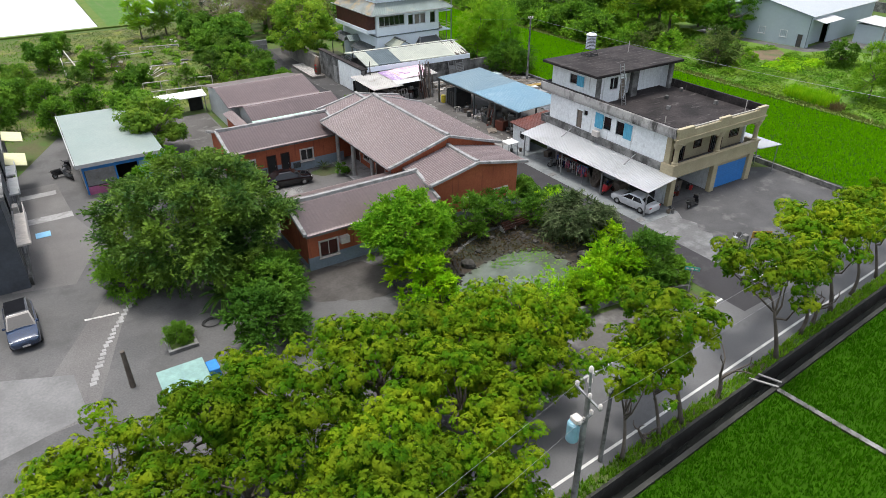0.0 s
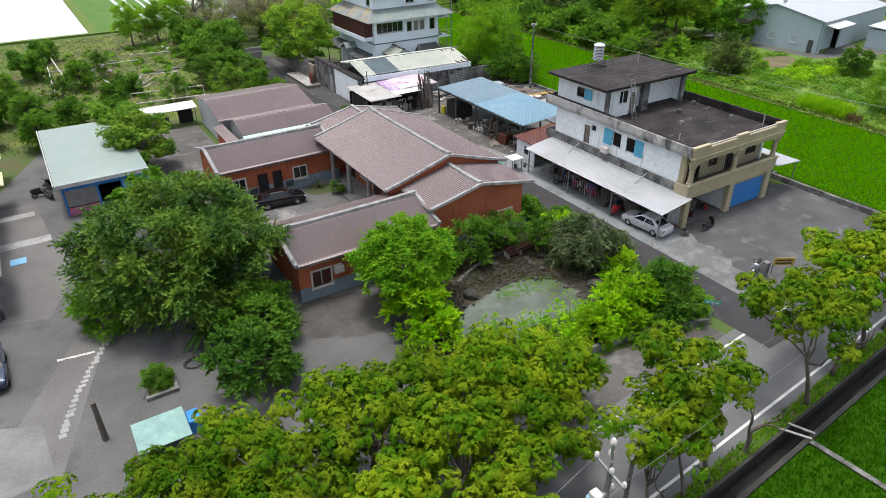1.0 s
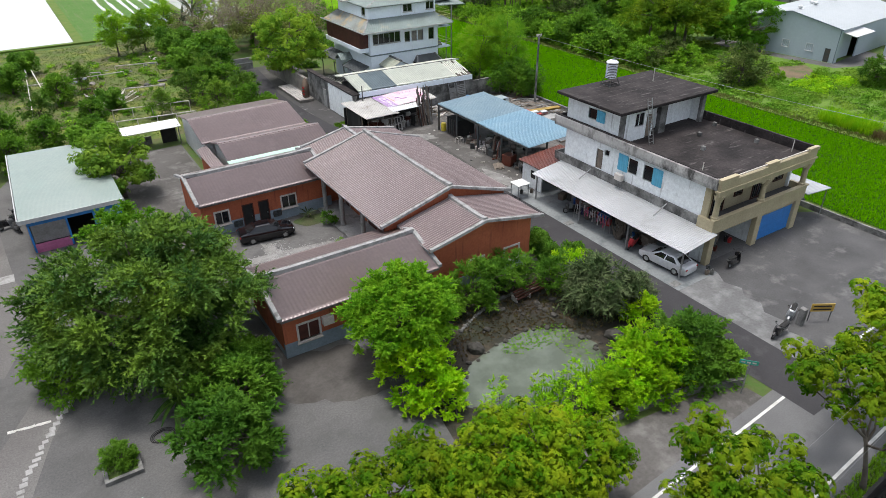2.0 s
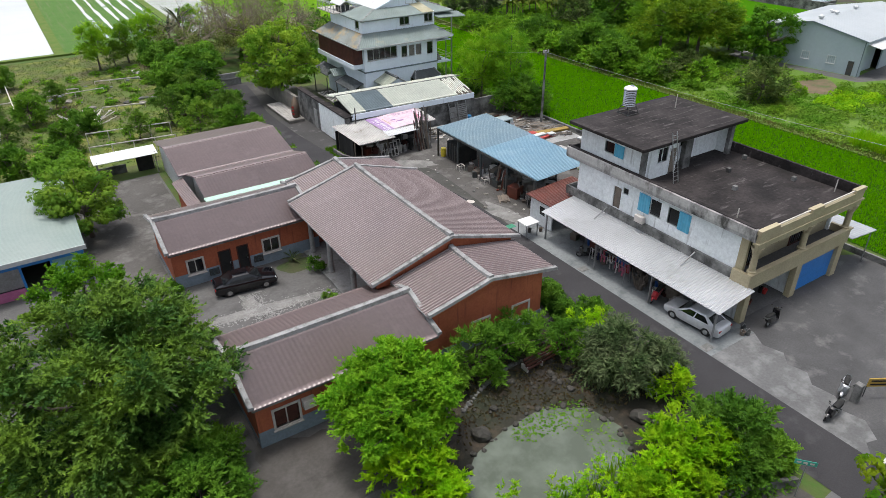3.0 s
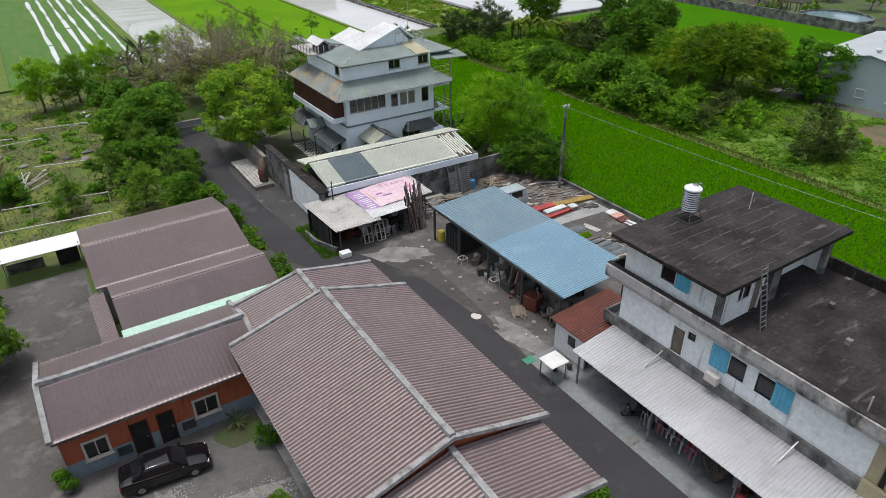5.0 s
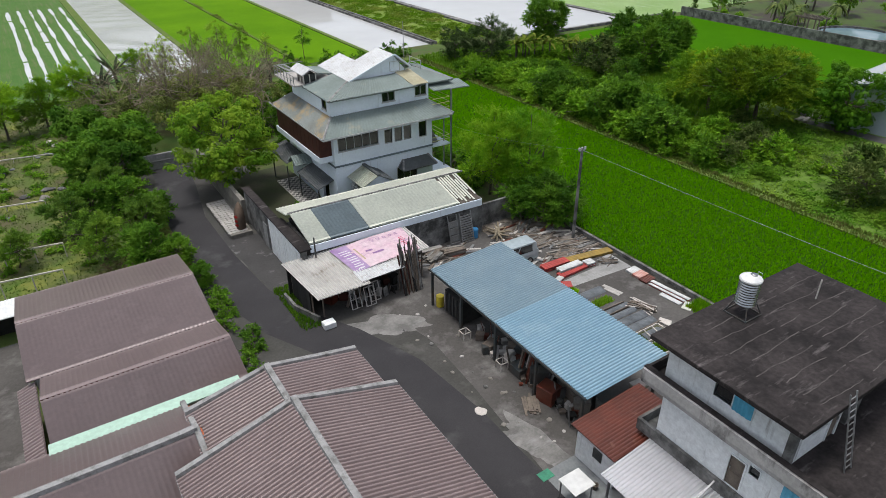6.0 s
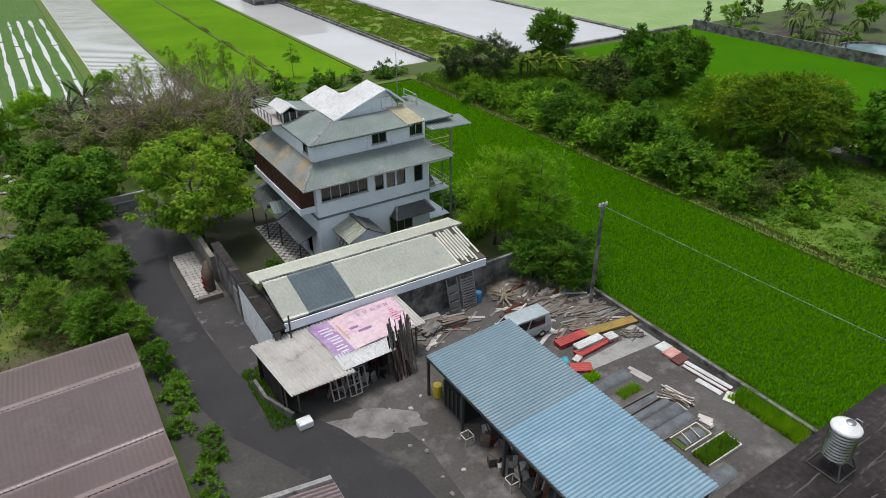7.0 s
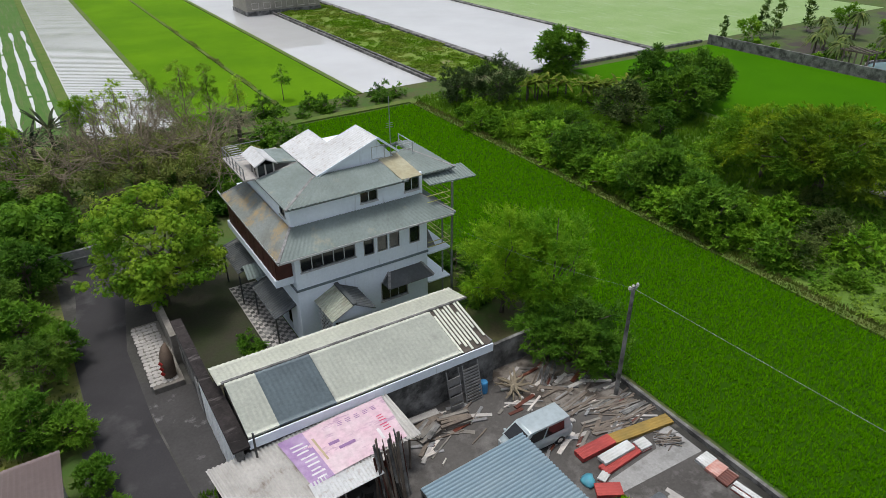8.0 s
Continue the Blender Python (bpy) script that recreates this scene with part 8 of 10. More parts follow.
part("lid_handle", tube(bmesh.new(), [(52.62, 46.75, 11.58), (52.66, 46.72, 11.78), (52.66, 46.5, 11.78), (52.62, 46.47, 11.58)], 0.018, 5), M_STAINLESS, tk)
for q in range(4):
    c4 = [(0.62, 0.62), (-0.62, 0.62), (-0.62, -0.62), (0.62, -0.62)]
    (ax, ay), (bx, by_) = c4[q], c4[(q + 1) % 4]
    part("stand_rail", beam(bmesh.new(), (52.3 + ax, 46.8 + ay, 9.5), (52.3 + bx, 46.8 + by_, 9.5), 0.05), M_STEEL, tk)
    part("stand_rail", beam(bmesh.new(), (52.3 + ax * 0.62, 46.8 + ay * 0.62, 10.08), (52.3 + bx * 0.62, 46.8 + by_ * 0.62, 10.08), 0.05), M_STEEL, tk)
for k in range(4):
    a = math.tau * (k + 0.5) / 4
    part("leg", beam(bmesh.new(), (52.3 + 0.87 * math.cos(a), 46.8 + 0.87 * math.sin(a), 9.45), (52.3 + 0.54 * math.cos(a), 46.8 + 0.54 * math.sin(a), 10.1), 0.05), M_STEEL, tk)
ld = thing("ladder", "grey metal ladder leaning against the roof room", "ladder", (50.3, 39.9, 6.5))
for x in (49.95, 50.45):
    part("stile", beam(bmesh.new(), (x, 39.5, 6.52), (x, 40.35, 10.2), 0.05), M_GREYSTEEL, ld)
for k in range(12):
    t = (k + 0.7) / 12.5
    part("rung", beam(bmesh.new(), (49.95, 39.5 + 0.85 * t, 6.52 + 3.68 * t), (50.45, 39.5 + 0.85 * t, 6.52 + 3.68 * t), 0.035), M_GREYSTEEL, ld)
for x, y in ((52.6, 36.2), (55.0, 38.5), (57.6, 34.8), (58.2, 39.4)):
    tagged(part("roof_stub", boxes((x, x + 0.3, y, y + 0.3, 6.5, 6.85, 0.02)), M_MOULD), "short concrete column stub on the flat roof", "column stub")
for x, y in ((48.6, 33.2), (58.4, 32.2), (56.5, 45.5)):
    bm = tube(bmesh.new(), [(x, y, 6.5 if y < 40 else 9.45), (x, y, 7.5 if y < 40 else 10.6)], 0.035, 6)
    tagged(part("vent_pipe", bm, M_TRIM), "thin pale vent pipe on the flat roof", "pipe")
tagged(part("air_conditioner", boxes((47.35, 47.72, 39.7, 40.5, 3.75, 4.3, 0.03)), M_TRIM), "white air conditioner on the stained band", "air conditioner")
rk = thing("clothes_rack", "metal clothes rack full of hanging clothes", "clothes rack", (45.0, 40.2, 0.03))
for z in (1.5, 1.6):
    part("bar", tube(bmesh.new(), [(44.8 + (z - 1.5) * 4, 38.4, z), (44.8 + (z - 1.5) * 4, 42.0, z)], 0.02, 6), M_GREYSTEEL, rk)
for y in (38.4, 42.0):
    part("leg", beam(bmesh.new(), (44.6, y, 0.03), (44.8, y, 1.55), 0.04), M_GREYSTEEL, rk)
    part("leg", beam(bmesh.new(), (45.4, y, 0.03), (45.2, y, 1.6), 0.04), M_GREYSTEEL, rk)
random.seed(3)
CLOTH = [surf("cloth_%s" % n, c, tuple(v * 0.8 for v in c), big=3, fine=9, rough=0.95) for n, c in (("pink", (0.55, 0.16, 0.25)), ("white", (0.6, 0.6, 0.6)), ("navy", (0.04, 0.05, 0.13)), ("red", (0.45, 0.05, 0.06)), ("grey", (0.2, 0.2, 0.22)))]
for k in range(22):
    y = 38.55 + k * 0.155
    x = 44.8 if k % 2 else 45.2
    L = random.uniform(0.5, 0.95)
    bm = bmesh.new()
    rows = [[bm.verts.new((x + random.uniform(-0.04, 0.04), y + s * random.uniform(0.05, 0.09), 1.52 - L * t)) for s in (-1, 0, 1)] for t in (0, 0.25, 0.6, 1)]
    for a, b in zip(rows, rows[1:]):
        for j in range(2):
            bm.faces.new((a[j], a[j + 1], b[j + 1], b[j]))
    bmesh.ops.solidify(bm, geom=bm.faces[:], thickness=0.03)
    part("garment", bm, CLOTH[random.choice((0, 0, 0, 1, 1, 1, 1, 2, 4))], rk)
# clutter under the awning
random.seed(21)
JUNK = [M_WOOD, M_STEEL, M_GREYSTEEL, M_DARKWOOD, M_MOULD, M_WOOD, M_STEEL, M_PALESTONE, M_MOULD, M_WOOD, M_DARK, surf("red_plastic", (0.45, 0.04, 0.04), (0.36, 0.03, 0.03), big=2, fine=6, rough=0.5), surf("blue_plastic", (0.04, 0.12, 0.40), (0.03, 0.1, 0.33), big=2, fine=6, rough=0.5), surf("white_plastic", (0.6, 0.6, 0.58), (0.5, 0.5, 0.48), big=2, fine=6, rough=0.5), M_RUST]


def crate(x, y, z=0.03, s=0.5, mat=None, name="storage_box", label="worn storage box among the clutter"):
    w, d, h = s * random.uniform(0.7, 1.2), s * random.uniform(0.7, 1.2), s * random.uniform(0.6, 1.3)
    bm = box(bmesh.new(), -w / 2, w / 2, -d / 2, d / 2, 0, h, 0.02)
    box(bm, -w / 2 - 0.02, w / 2 + 0.02, -d / 2 - 0.02, d / 2 + 0.02, h * 0.85, h * 0.97)
    bm.transform(pose(x, y, z, 0, 0, random.uniform(0, 90)))
    return tagged(part(name, bm, mat or random.choice(JUNK)), label, "box", group="clutter under the roofs")


def bucket(x, y, mat, z=0.03, r=0.18, h=0.32, label="plastic bucket standing on the concrete"):
    b = thing("bucket", label, "bucket", (x, y, z))
    part("pail", lathe(bmesh.new(), (x, y, z), [(r * 0.75, 0), (r, h), (r * 1.06, h), (r * 1.06, h * 0.92), (r * 0.9, h * 0.9), (r * 0.7, 0.05)], 14), mat, b)
    part("handle", tube(bmesh.new(), [(x - r, y, z + h), (x - r * 0.7, y, z + h + r * 0.7), (x, y, z + h + r * 0.95), (x + r * 0.7, y, z + h + r * 0.7), (x + r, y, z + h)], 0.012, 5), M_GREYSTEEL, b)
    return b


for k in range(26):
    crate(random.uniform(46.4, 47.6), random.uniform(33.5, 46.5), s=random.uniform(0.4, 0.9))
for k in range(14):
    crate(random.uniform(48.6, 53.0), random.uniform(32.5, 37), 0.055, s=random.uniform(0.4, 0.9))
M_SACK = surf("dirty_sack_cloth", (0.42, 0.40, 0.37), (0.25, 0.235, 0.215), big=2.0, fine=7, rough=0.9, bump=0.3)
for k in range(26):
    x, y = random.uniform(45.7, 47.5), random.uniform(34.6, 43.0)
    if k % 3 == 0:
        bucket(x, y, random.choice(JUNK), r=random.uniform(0.13, 0.2), h=random.uniform(0.25, 0.4))
    elif k % 3 == 1:
        bm = rock(x, y, random.uniform(0.22, 0.36), z=0.03, h=random.uniform(0.9, 1.5))
        tagged(part("sack", bm, M_SACK, smooth=True), "slumped dusty sack among the clutter", "sack", group="sacks under the awning")
    else:
        crate(x, y, s=random.uniform(0.25, 0.5))
for k in range(9):
    x, y = random.uniform(48.8, 52.4), random.uniform(31.6, 33.4)
    bucket(x, y, random.choice(JUNK), z=0.055, r=random.uniform(0.15, 0.22), h=random.uniform(0.3, 0.5), label="bucket standing in the open garage bay")
garment_mats = [surf("faded_cloth_" + n, c, big=2, fine=8, rough=0.95) for n, c in (("pink", (0.45, 0.16, 0.22)), ("white", (0.55, 0.54, 0.54)), ("blue", (0.10, 0.14, 0.25)), ("grey", (0.16, 0.16, 0.17)))]
cl = thing("clothes_line", "sagging line of washing hung under the awning", "clothes line", (46.9, 38.5, 0))
part("line", tube(bmesh.new(), [(46.9, 34.4, 2.25), (46.9, 38.5, 2.1), (46.9, 42.8, 2.25)], 0.015, 5), M_STEEL, cl)
for k in range(22):
    y = 34.8 + 0.36 * k + random.uniform(-0.08, 0.08)
    w, h = random.uniform(0.16, 0.3), random.uniform(0.5, 0.95)
    bm = prism(bmesh.new(), [(46.86, y), (46.9 + random.uniform(0, 0.05), y + w / 2), (46.87, y + w), (46.9, y + w), (46.94, y + w / 2), (46.89, y)], 2.12 - h, 2.12)
    part("garment", bm, random.choice(garment_mats), cl)
for x, y, k in ((46.9, 29.9, 5), (47.2, 29.7, 4), (47.4, 30.2, 6), (44.2, 48.6, 6), (45.1, 48.2, 5)):
    bucket(x, y, JUNK[k])
dw = thing("driftwood", "gnarled driftwood root standing under the awning", "driftwood", (45.4, 37.4, 0.03))
for k in range(9):
    a = random.uniform(0, 6.28)
    p = [(45.4 + 0.1 * math.cos(a), 37.4 + 0.1 * math.sin(a), 0.02)]
    for j in range(4):
        p.append((p[-1][0] + random.uniform(-0.22, 0.22), p[-1][1] + random.uniform(-0.3, 0.3), p[-1][2] + random.uniform(0.25, 0.5)))
    part("root", tube(bmesh.new(), p, [0.16, 0.13, 0.1, 0.07, 0.03], 6), M_BARK, dw)
tb = thing("work_table", "white-topped outdoor table beside the rusty annex", "table", (43.6, 48.3, 0))
part("tabletop", boxes((43.0, 44.4, 47.6, 48.9, 1.35, 1.41, 0.02)), paint_mat("white_tabletop", (0.66, 0.67, 0.66), 0.5, 0, 0), tb)
for x, y in ((43.1, 47.7), (44.25, 47.7), (43.1, 48.75), (44.25, 48.75)):
    part("leg", boxes((x, x + 0.06, y, y + 0.06, 0, 1.35)), M_GREYSTEEL, tb)
tagged(part("doormat", boxes((43.1, 43.9, 50.0, 50.6, 0.03, 0.05)), surf("green_mat", (0.06, 0.26, 0.16), (0.05, 0.2, 0.13), big=3, fine=9)), "small green mat lying on the concrete", "mat")
for y in (30.0, 41.4):
    g = boxes((43.5, 44.3, y, y + 0.6, 0.028, 0.05))
    tagged(part("drain_grate", g, M_MOULD), "rusty drain grate set in the apron", "grate")

# ---- poles, wires, signs ----
def utility_pole(name, label, x, y, h, r, mat, arms=()):
    p = thing(name, label, "utility pole", (x, y, 0))
    part("shaft", tube(bmesh.new(), [(x, y, -0.1), (x, y, h)], [r, r * 0.72], 12), mat, p)
    for z, half, ang in arms:
        c, s = math.cos(ang), math.sin(ang)
        part("crossarm", beam(bmesh.new(), (x - c * half, y - s * half, z), (x + c * half, y + s * half, z), 0.09), M_GREYSTEEL, p)
        for t in (-0.95, -0.1, 0.95):
            part("insulator", lathe(bmesh.new(), (x + c * half * t, y + s * half * t, z + 0.05), [(0.05, 0), (0.1, 0.06), (0.06, 0.12), (0.1, 0.18), (0.05, 0.26)], 10), M_TRIM, p, "white porcelain insulator")
    return p


up = utility_pole("utility_pole", "concrete utility pole with insulators and a teal transformer", 19.55, 11.95, 6.6, 0.16, M_MOULD, ((6.5, 0.85, 1.45), (5.2, 0.45, 0.2)))
part("extension", beam(bmesh.new(), (19.62, 11.95, 5.9), (19.72, 12.15, 7.7), 0.11, 0.06), M_GREYSTEEL, up, "pale steel extension arm")
for x, y, z in ((19.72, 12.15, 7.7), (19.9, 12.3, 6.9)):
    part("insulator", lathe(bmesh.new(), (x, y, z), [(0.06, 0), (0.12, 0.07), (0.07, 0.14), (0.12, 0.2), (0.06, 0.3)], 10), M_TRIM, up, "white porcelain insulator")
part("bracket", beam(bmesh.new(), (19.55, 11.95, 7.0), (19.9, 12.3, 6.9), 0.06), M_GREYSTEEL, up)
part("transformer", lathe(bmesh.new(), (19.1, 12.15, 4.1), [(0.26, 0), (0.29, 0.06), (0.29, 1.0), (0.24, 1.1), (0.1, 1.15)], 16), paint_mat("teal_transformer_paint", (0.24, 0.44, 0.54), 0.4, 0, 0.2), up, "pale teal transformer drum")
part("cutout_box", box(bmesh.new(), 18.95, 19.35, 11.85, 12.3, 5.25, 5.5, 0.03), M_TRIM, up, "white porcelain cutouts")
utility_pole("utility_pole", "slim dark utility pole by the road", 22.3, 13.0, 4.9, 0.12, M_MOULD, ((4.75, 0.25, 0.3),))
utility_pole("utility_pole", "tall grey utility pole beside the rice field", 63.0, 69.3, 8.6, 0.15, M_MOULD, ((8.35, 0.35, 0.0),))
utility_pole("utility_pole", "grey concrete pole standing by the garage", 40.7, 74.2, 4.6, 0.08, M_STEEL)
utility_pole("utility_pole", "short dark timber post in the yard", 3.4, 31.7, 2.6, 0.17, M_BARK)
utility_pole("utility_pole", "grey utility pole near the warehouse", 113.0, 47.0, 9.0, 0.16, M_RIDGE, ((8.6, 0.8, 0.5),))


def wire(a, b, sag, label, r=0.006):
    a, b = Vector(a), Vector(b)
    pts = [a.lerp(b, k / 16) - Vector((0, 0, sag * math.sin(math.pi * k / 16))) for k in range(17)]
    return tagged(part("wire", tube(bmesh.new(), pts, r, 5), M_GREYSTEEL), label, "wire")


wire((63.0, 69.3, 8.4), (66.6, 18.0, 8.7), 0.5, "thin pale cable over the rice field", 0.014)
wire((63.0, 69.3, 8.4), (60.0, 86.0, 6.5), 0.4, "thin cable to the white house")
for k in range(2):
    wire((19.5 + k * 0.15, 11.2 + k * 1.5, 6.75), (-25 + k, 3.0 + k * 1.8, 7.2), 0.9, "overhead power line along the road")
    wire((19.5 + k * 0.15, 11.2 + k * 1.5, 6.75), (62 + k, 14.5 + k * 1.6, 7.6), 0.9, "overhead power line along the road")
sg = thing("street_sign", "green street sign on a thin post", "sign", (37.95, 20.5, 0))
part("post", tube(bmesh.new(), [(37.95, 20.5, 0), (37.95, 20.5, 2.2)], 0.035, 8), M_GREYSTEEL, sg)
part("board", beam(bmesh.new(), (37.7, 20.95, 2.2), (38.35, 20.2, 2.2), 0.03, 0.28), paint_mat("sign_green", (0.02, 0.32, 0.24), 0.4), sg, "green sign board")
for k in range(3):
    part("text_bar", beam(bmesh.new(), (37.76 + k * 0.19, 20.88 - k * 0.22, 2.2), (37.89 + k * 0.19, 20.73 - k * 0.22, 2.2), 0.042, 0.1), M_TRIM, sg)
ys = thing("yellow_sign", "yellow board with dark lettering at the yard's corner", "sign", (48.2, 21.9, 0))
part("board", beam(bmesh.new(), (47.6, 22.4, 1.15), (48.9, 21.6, 1.15), 0.05, 0.6), paint_mat("sign_yellow", (0.5, 0.32, 0.05), 0.5), ys)
for k in range(2):
    part("text_bar", beam(bmesh.new(), (47.7, 22.30, 1.28 - k * 0.25), (48.7, 21.68, 1.28 - k * 0.25), 0.06, 0.08), M_DARK, ys)
for p in ((47.65, 22.4), (48.85, 21.65)):
    part("leg", boxes((p[0], p[0] + 0.05, p[1], p[1] + 0.05, 0, 0.9)), M_STEEL, ys)
tagged(part("gatepost", boxes((46.7, 47.1, 22.3, 22.7, 0, 1.3, 0.03)), M_MOULD), "stained concrete gatepost beside the lane", "gatepost")
bn = thing("footbridge", "two pale planks laid across the ditch", "plank bridge", (35.2, 12, 0))
for k in range(2):
    part("plank", beam(bmesh.new(), road_point(10.5 + k * 0.75, -0.95 - k * 0.12, 0.16), road_point(11.2 + k * 0.5, -2.4 + k * 0.1, 0.14), 0.13, 0.06), M_PALESTONE, bn)

# ---- yard ----
pl = thing("planter", "square brick-edged planter bed in the yard", "planter", (6.75, 34.4, 0))
for r in ((5.85, 7.65, 33.4, 33.6, 0, 0.25), (5.85, 7.65, 35.3, 35.5, 0, 0.25), (5.85, 6.05, 33.6, 35.3, 0, 0.25), (7.45, 7.65, 33.6, 35.3, 0, 0.25)):
    part("edge", boxes(r), M_MOULD, pl)
part("soil", boxes((6.05, 7.45, 33.6, 35.3, 0, 0.18)), M_SOIL, pl)
tt = thing("shelter_roof", "low teal tarpaulin shelter beside the trees", "shelter", (6, 29.7, 0))
sheet("roof", (4.7, 30.7, 1.15), (2.6, 0, 0), (0, -2.2, -0.15), 0.4, 0.01, surf("teal_tarpaulin", (0.22, 0.36, 0.33), (0.18, 0.30, 0.28), big=0.9, fine=4, rough=0.6), tt)
for x, y in ((4.8, 30.6), (7.1, 30.6), (4.8, 28.7), (7.1, 28.7)):
    part("post", boxes((x, x + 0.08, y, y + 0.08, 0, 1.0)), M_STEEL, tt)
tagged(part("blue_crate", box(bmesh.new(), 7.35, 8.0, 29.5, 30.5, 0.01, 0.9, 0.04), paint_mat("blue_crate_paint", (0.03, 0.22, 0.6), 0.45, 0, 0.1)), "bright blue plastic crate by the shelter", "crate")
tagged(part("blue_tarp", boxes((0.1, 1.2, 54.6, 55.6, 0.014, 0.05)), paint_mat("light_blue_plastic", (0.2, 0.45, 0.68), 0.4, 0, 0)), "folded light blue plastic sheet on the gravel", "tarpaulin")
bm = bmesh.new()
for k in range(3):
    pts = [(9.0 + (0.5 + 0.08 * k) * math.cos(a / 12 * math.tau + k), 35.4 + (0.4 + 0.07 * k) * math.sin(a / 12 * math.tau + k), 0.03 + 0.03 * k) for a in range(13)]
    tube(bm, pts, 0.02, 5)
tagged(part("hose", bm, M_TYRE), "coil of black hose on the concrete", "hose")
wp = bmesh.new()
random.seed(8)
for k in range(16):
    box(wp, 1.9 + k * 0.13, 2.05 + k * 0.13, 40.2 - 0.02 * k + random.uniform(-0.04, 0.04), 40.35 - 0.02 * k + random.uniform(0, 0.05), 0.012, 0.022)
setting("painted_line", wp, M_LINE, "broken white paint line across the yard", "marking")
# pale stone cross in the courtyard
bm = bmesh.new()
random.seed(14)
for k in range(1500):
    if random.random() < 0.62:
        x = random.uniform(17.0, 27.0)
        y = 50.4 - 0.1 * (x - 17) + random.gauss(0, 0.42)
    else:
        y = random.uniform(47.6, 52.6)
        x = 21.4 - 0.1 * (y - 50) + random.gauss(0, 0.5)
    w, d = random.uniform(0.04, 0.11), random.uniform(0.04, 0.09)
    box(bm, x, x + w, y, y + d, 0.008, random.uniform(0.02, 0.028))
tagged(part("cobbles", bm, surf("worn_cobble", (0.29, 0.285, 0.28), (0.20, 0.198, 0.195), big=1.0, fine=6, rough=0.85, bump=0.15)), "worn pale cobbles in a cross pattern", "cobbles", kind="stuff")


# rocks, pond and its plants
POND = [(24.0, 28.2), (25.4, 26.2), (28.0, 25.4), (31.4, 25.7), (33.4, 26.8), (34.2, 28.4), (33.7, 30.5), (31.4, 31.9), (28.8, 31.8), (26.3, 31.2), (24.4, 29.7)]
plate("pond_bank", ((21.5, 23.4), (27.6, 23.6), (34.0, 23.0), (38.2, 21.6), (39.6, 24.0), (39.8, 38.0), (28.3, 38.2), (26.0, 36.6), (24.2, 34.5), (22.4, 29)), 0.022,
      surf("damp_bank_soil", (0.024, 0.02, 0.016), (0.02, 0.025, 0.013), big=0.4, fine=5, bump=0.6, stain=(0.07, 0.05, 0.035), stain_scale=0.8), "damp dark soil bank round the pond", "ground")
M_WETROCK = surf("dark_wet_rock", (0.065, 0.061, 0.054), (0.04, 0.038, 0.033), big=1.0, fine=5, rough=0.8, bump=0.3)
plate("pond_water", POND, 0.05, M_PONDWATER, "murky green pond water that mirrors the sky", "water")
random.seed(40)
for i in range(len(POND)):
    a, b = POND[i], POND[(i + 1) % len(POND)]
    for k in range(4):
        t = (k + random.random() * 0.6) / 4
        tagged(part("rock", rock(a[0] + (b[0] - a[0]) * t + random.uniform(-0.2, 0.2), a[1] + (b[1] - a[1]) * t + random.uniform(-0.2, 0.2), random.uniform(0.1, 0.26)), M_WETROCK), "rough grey-brown rock edging the pond", "rock", group="rocks round the pond")
for x, y, s in ((27.3, 32.1, 0.6), (35.6, 28.2, 0.65), (36.2, 27.6, 0.5)):
    tagged(part("boulder", rock(x, y, s), M_WETROCK), "large rounded boulder beside the pond", "boulder")
for k in range(30):
    t = k / 29
    tagged(part("rock", rock(27.6 + 7.6 * t, 34.2 + 1.6 * math.sin(2.4 * t), random.uniform(0.12, 0.22)), M_MOULD), "small grey stone in a low terrace row", "rock", group="terrace stones")
setting("pond_kerb", [rail(bmesh.new(), [(21.6, 22.7, 0), (24.5, 23.1, 0), (27.6, 23.1, 0), (31, 22.9, 0), (34.0, 22.5, 0), (36.5, 21.8, 0), (38.6, 20.9, 0)], 0.3, 0.5, (0, 1, 0))], M_MOULD, "low dark kerb wall between pond and road", "kerb")
rng = np.random.default_rng(12)
n = 2600
c = np.stack([rng.uniform(25, 34.0, n), rng.uniform(25.6, 33, n)], 1)
c = c[(np.hypot((c[:, 0] - 31.2) / 2.7, (c[:, 1] - 30.9) / 1.0) < 1) | ((np.hypot((c[:, 0] - 32.8) / 1.1, (c[:, 1] - 28.6) / 2.4) < 1) & (rng.random(n) < 0.5))]
r = rng.uniform(0.03, 0.085, len(c))
ang = np.arange(6) / 6 * math.tau
V = np.stack([c[:, None, 0] + r[:, None] * np.cos(ang), c[:, None, 1] + r[:, None] * np.sin(ang), np.repeat(0.058 + 0.022 * rng.random((len(c), 1)), 6, 1)], 2).reshape(-1, 3)
tagged(raw_part("lily_pads", V, np.arange(len(V)).reshape(-1, 6), L_DARK), "small floating lily leaves on the pond", "lily pads", kind="stuff")
blades("leaf_litter", rng, 26.0, 39.0, 29.5, 37.5, 2600, 0.10, 0.16, L_BROWN, "dead leaves and twigs strewn over the bank", "leaf litter", 0.03, per=2,
       keep=lambda x, y: np.hypot((x - 29.0) / 5.4, (y - 28.6) / 3.7) > 1)
for k in range(24):
    x, y = random.uniform(27.5, 37.5), random.uniform(31.8, 35.6)
    if math.hypot((x - 29.0) / 5.2, (y - 28.6) / 3.5) > 1:
        tagged(part("rock", rock(x, y, random.uniform(0.1, 0.3)), M_WETROCK), "dark mossy rock set in the damp bank", "rock", group="rocks on the bank")
blades("reeds", rng, 24.8, 32.4, 25.4, 26.6, 110, 1.0, 0.06, L_BRIGHT, "fresh green reeds in the pond", "reeds", 0.05, per=5)

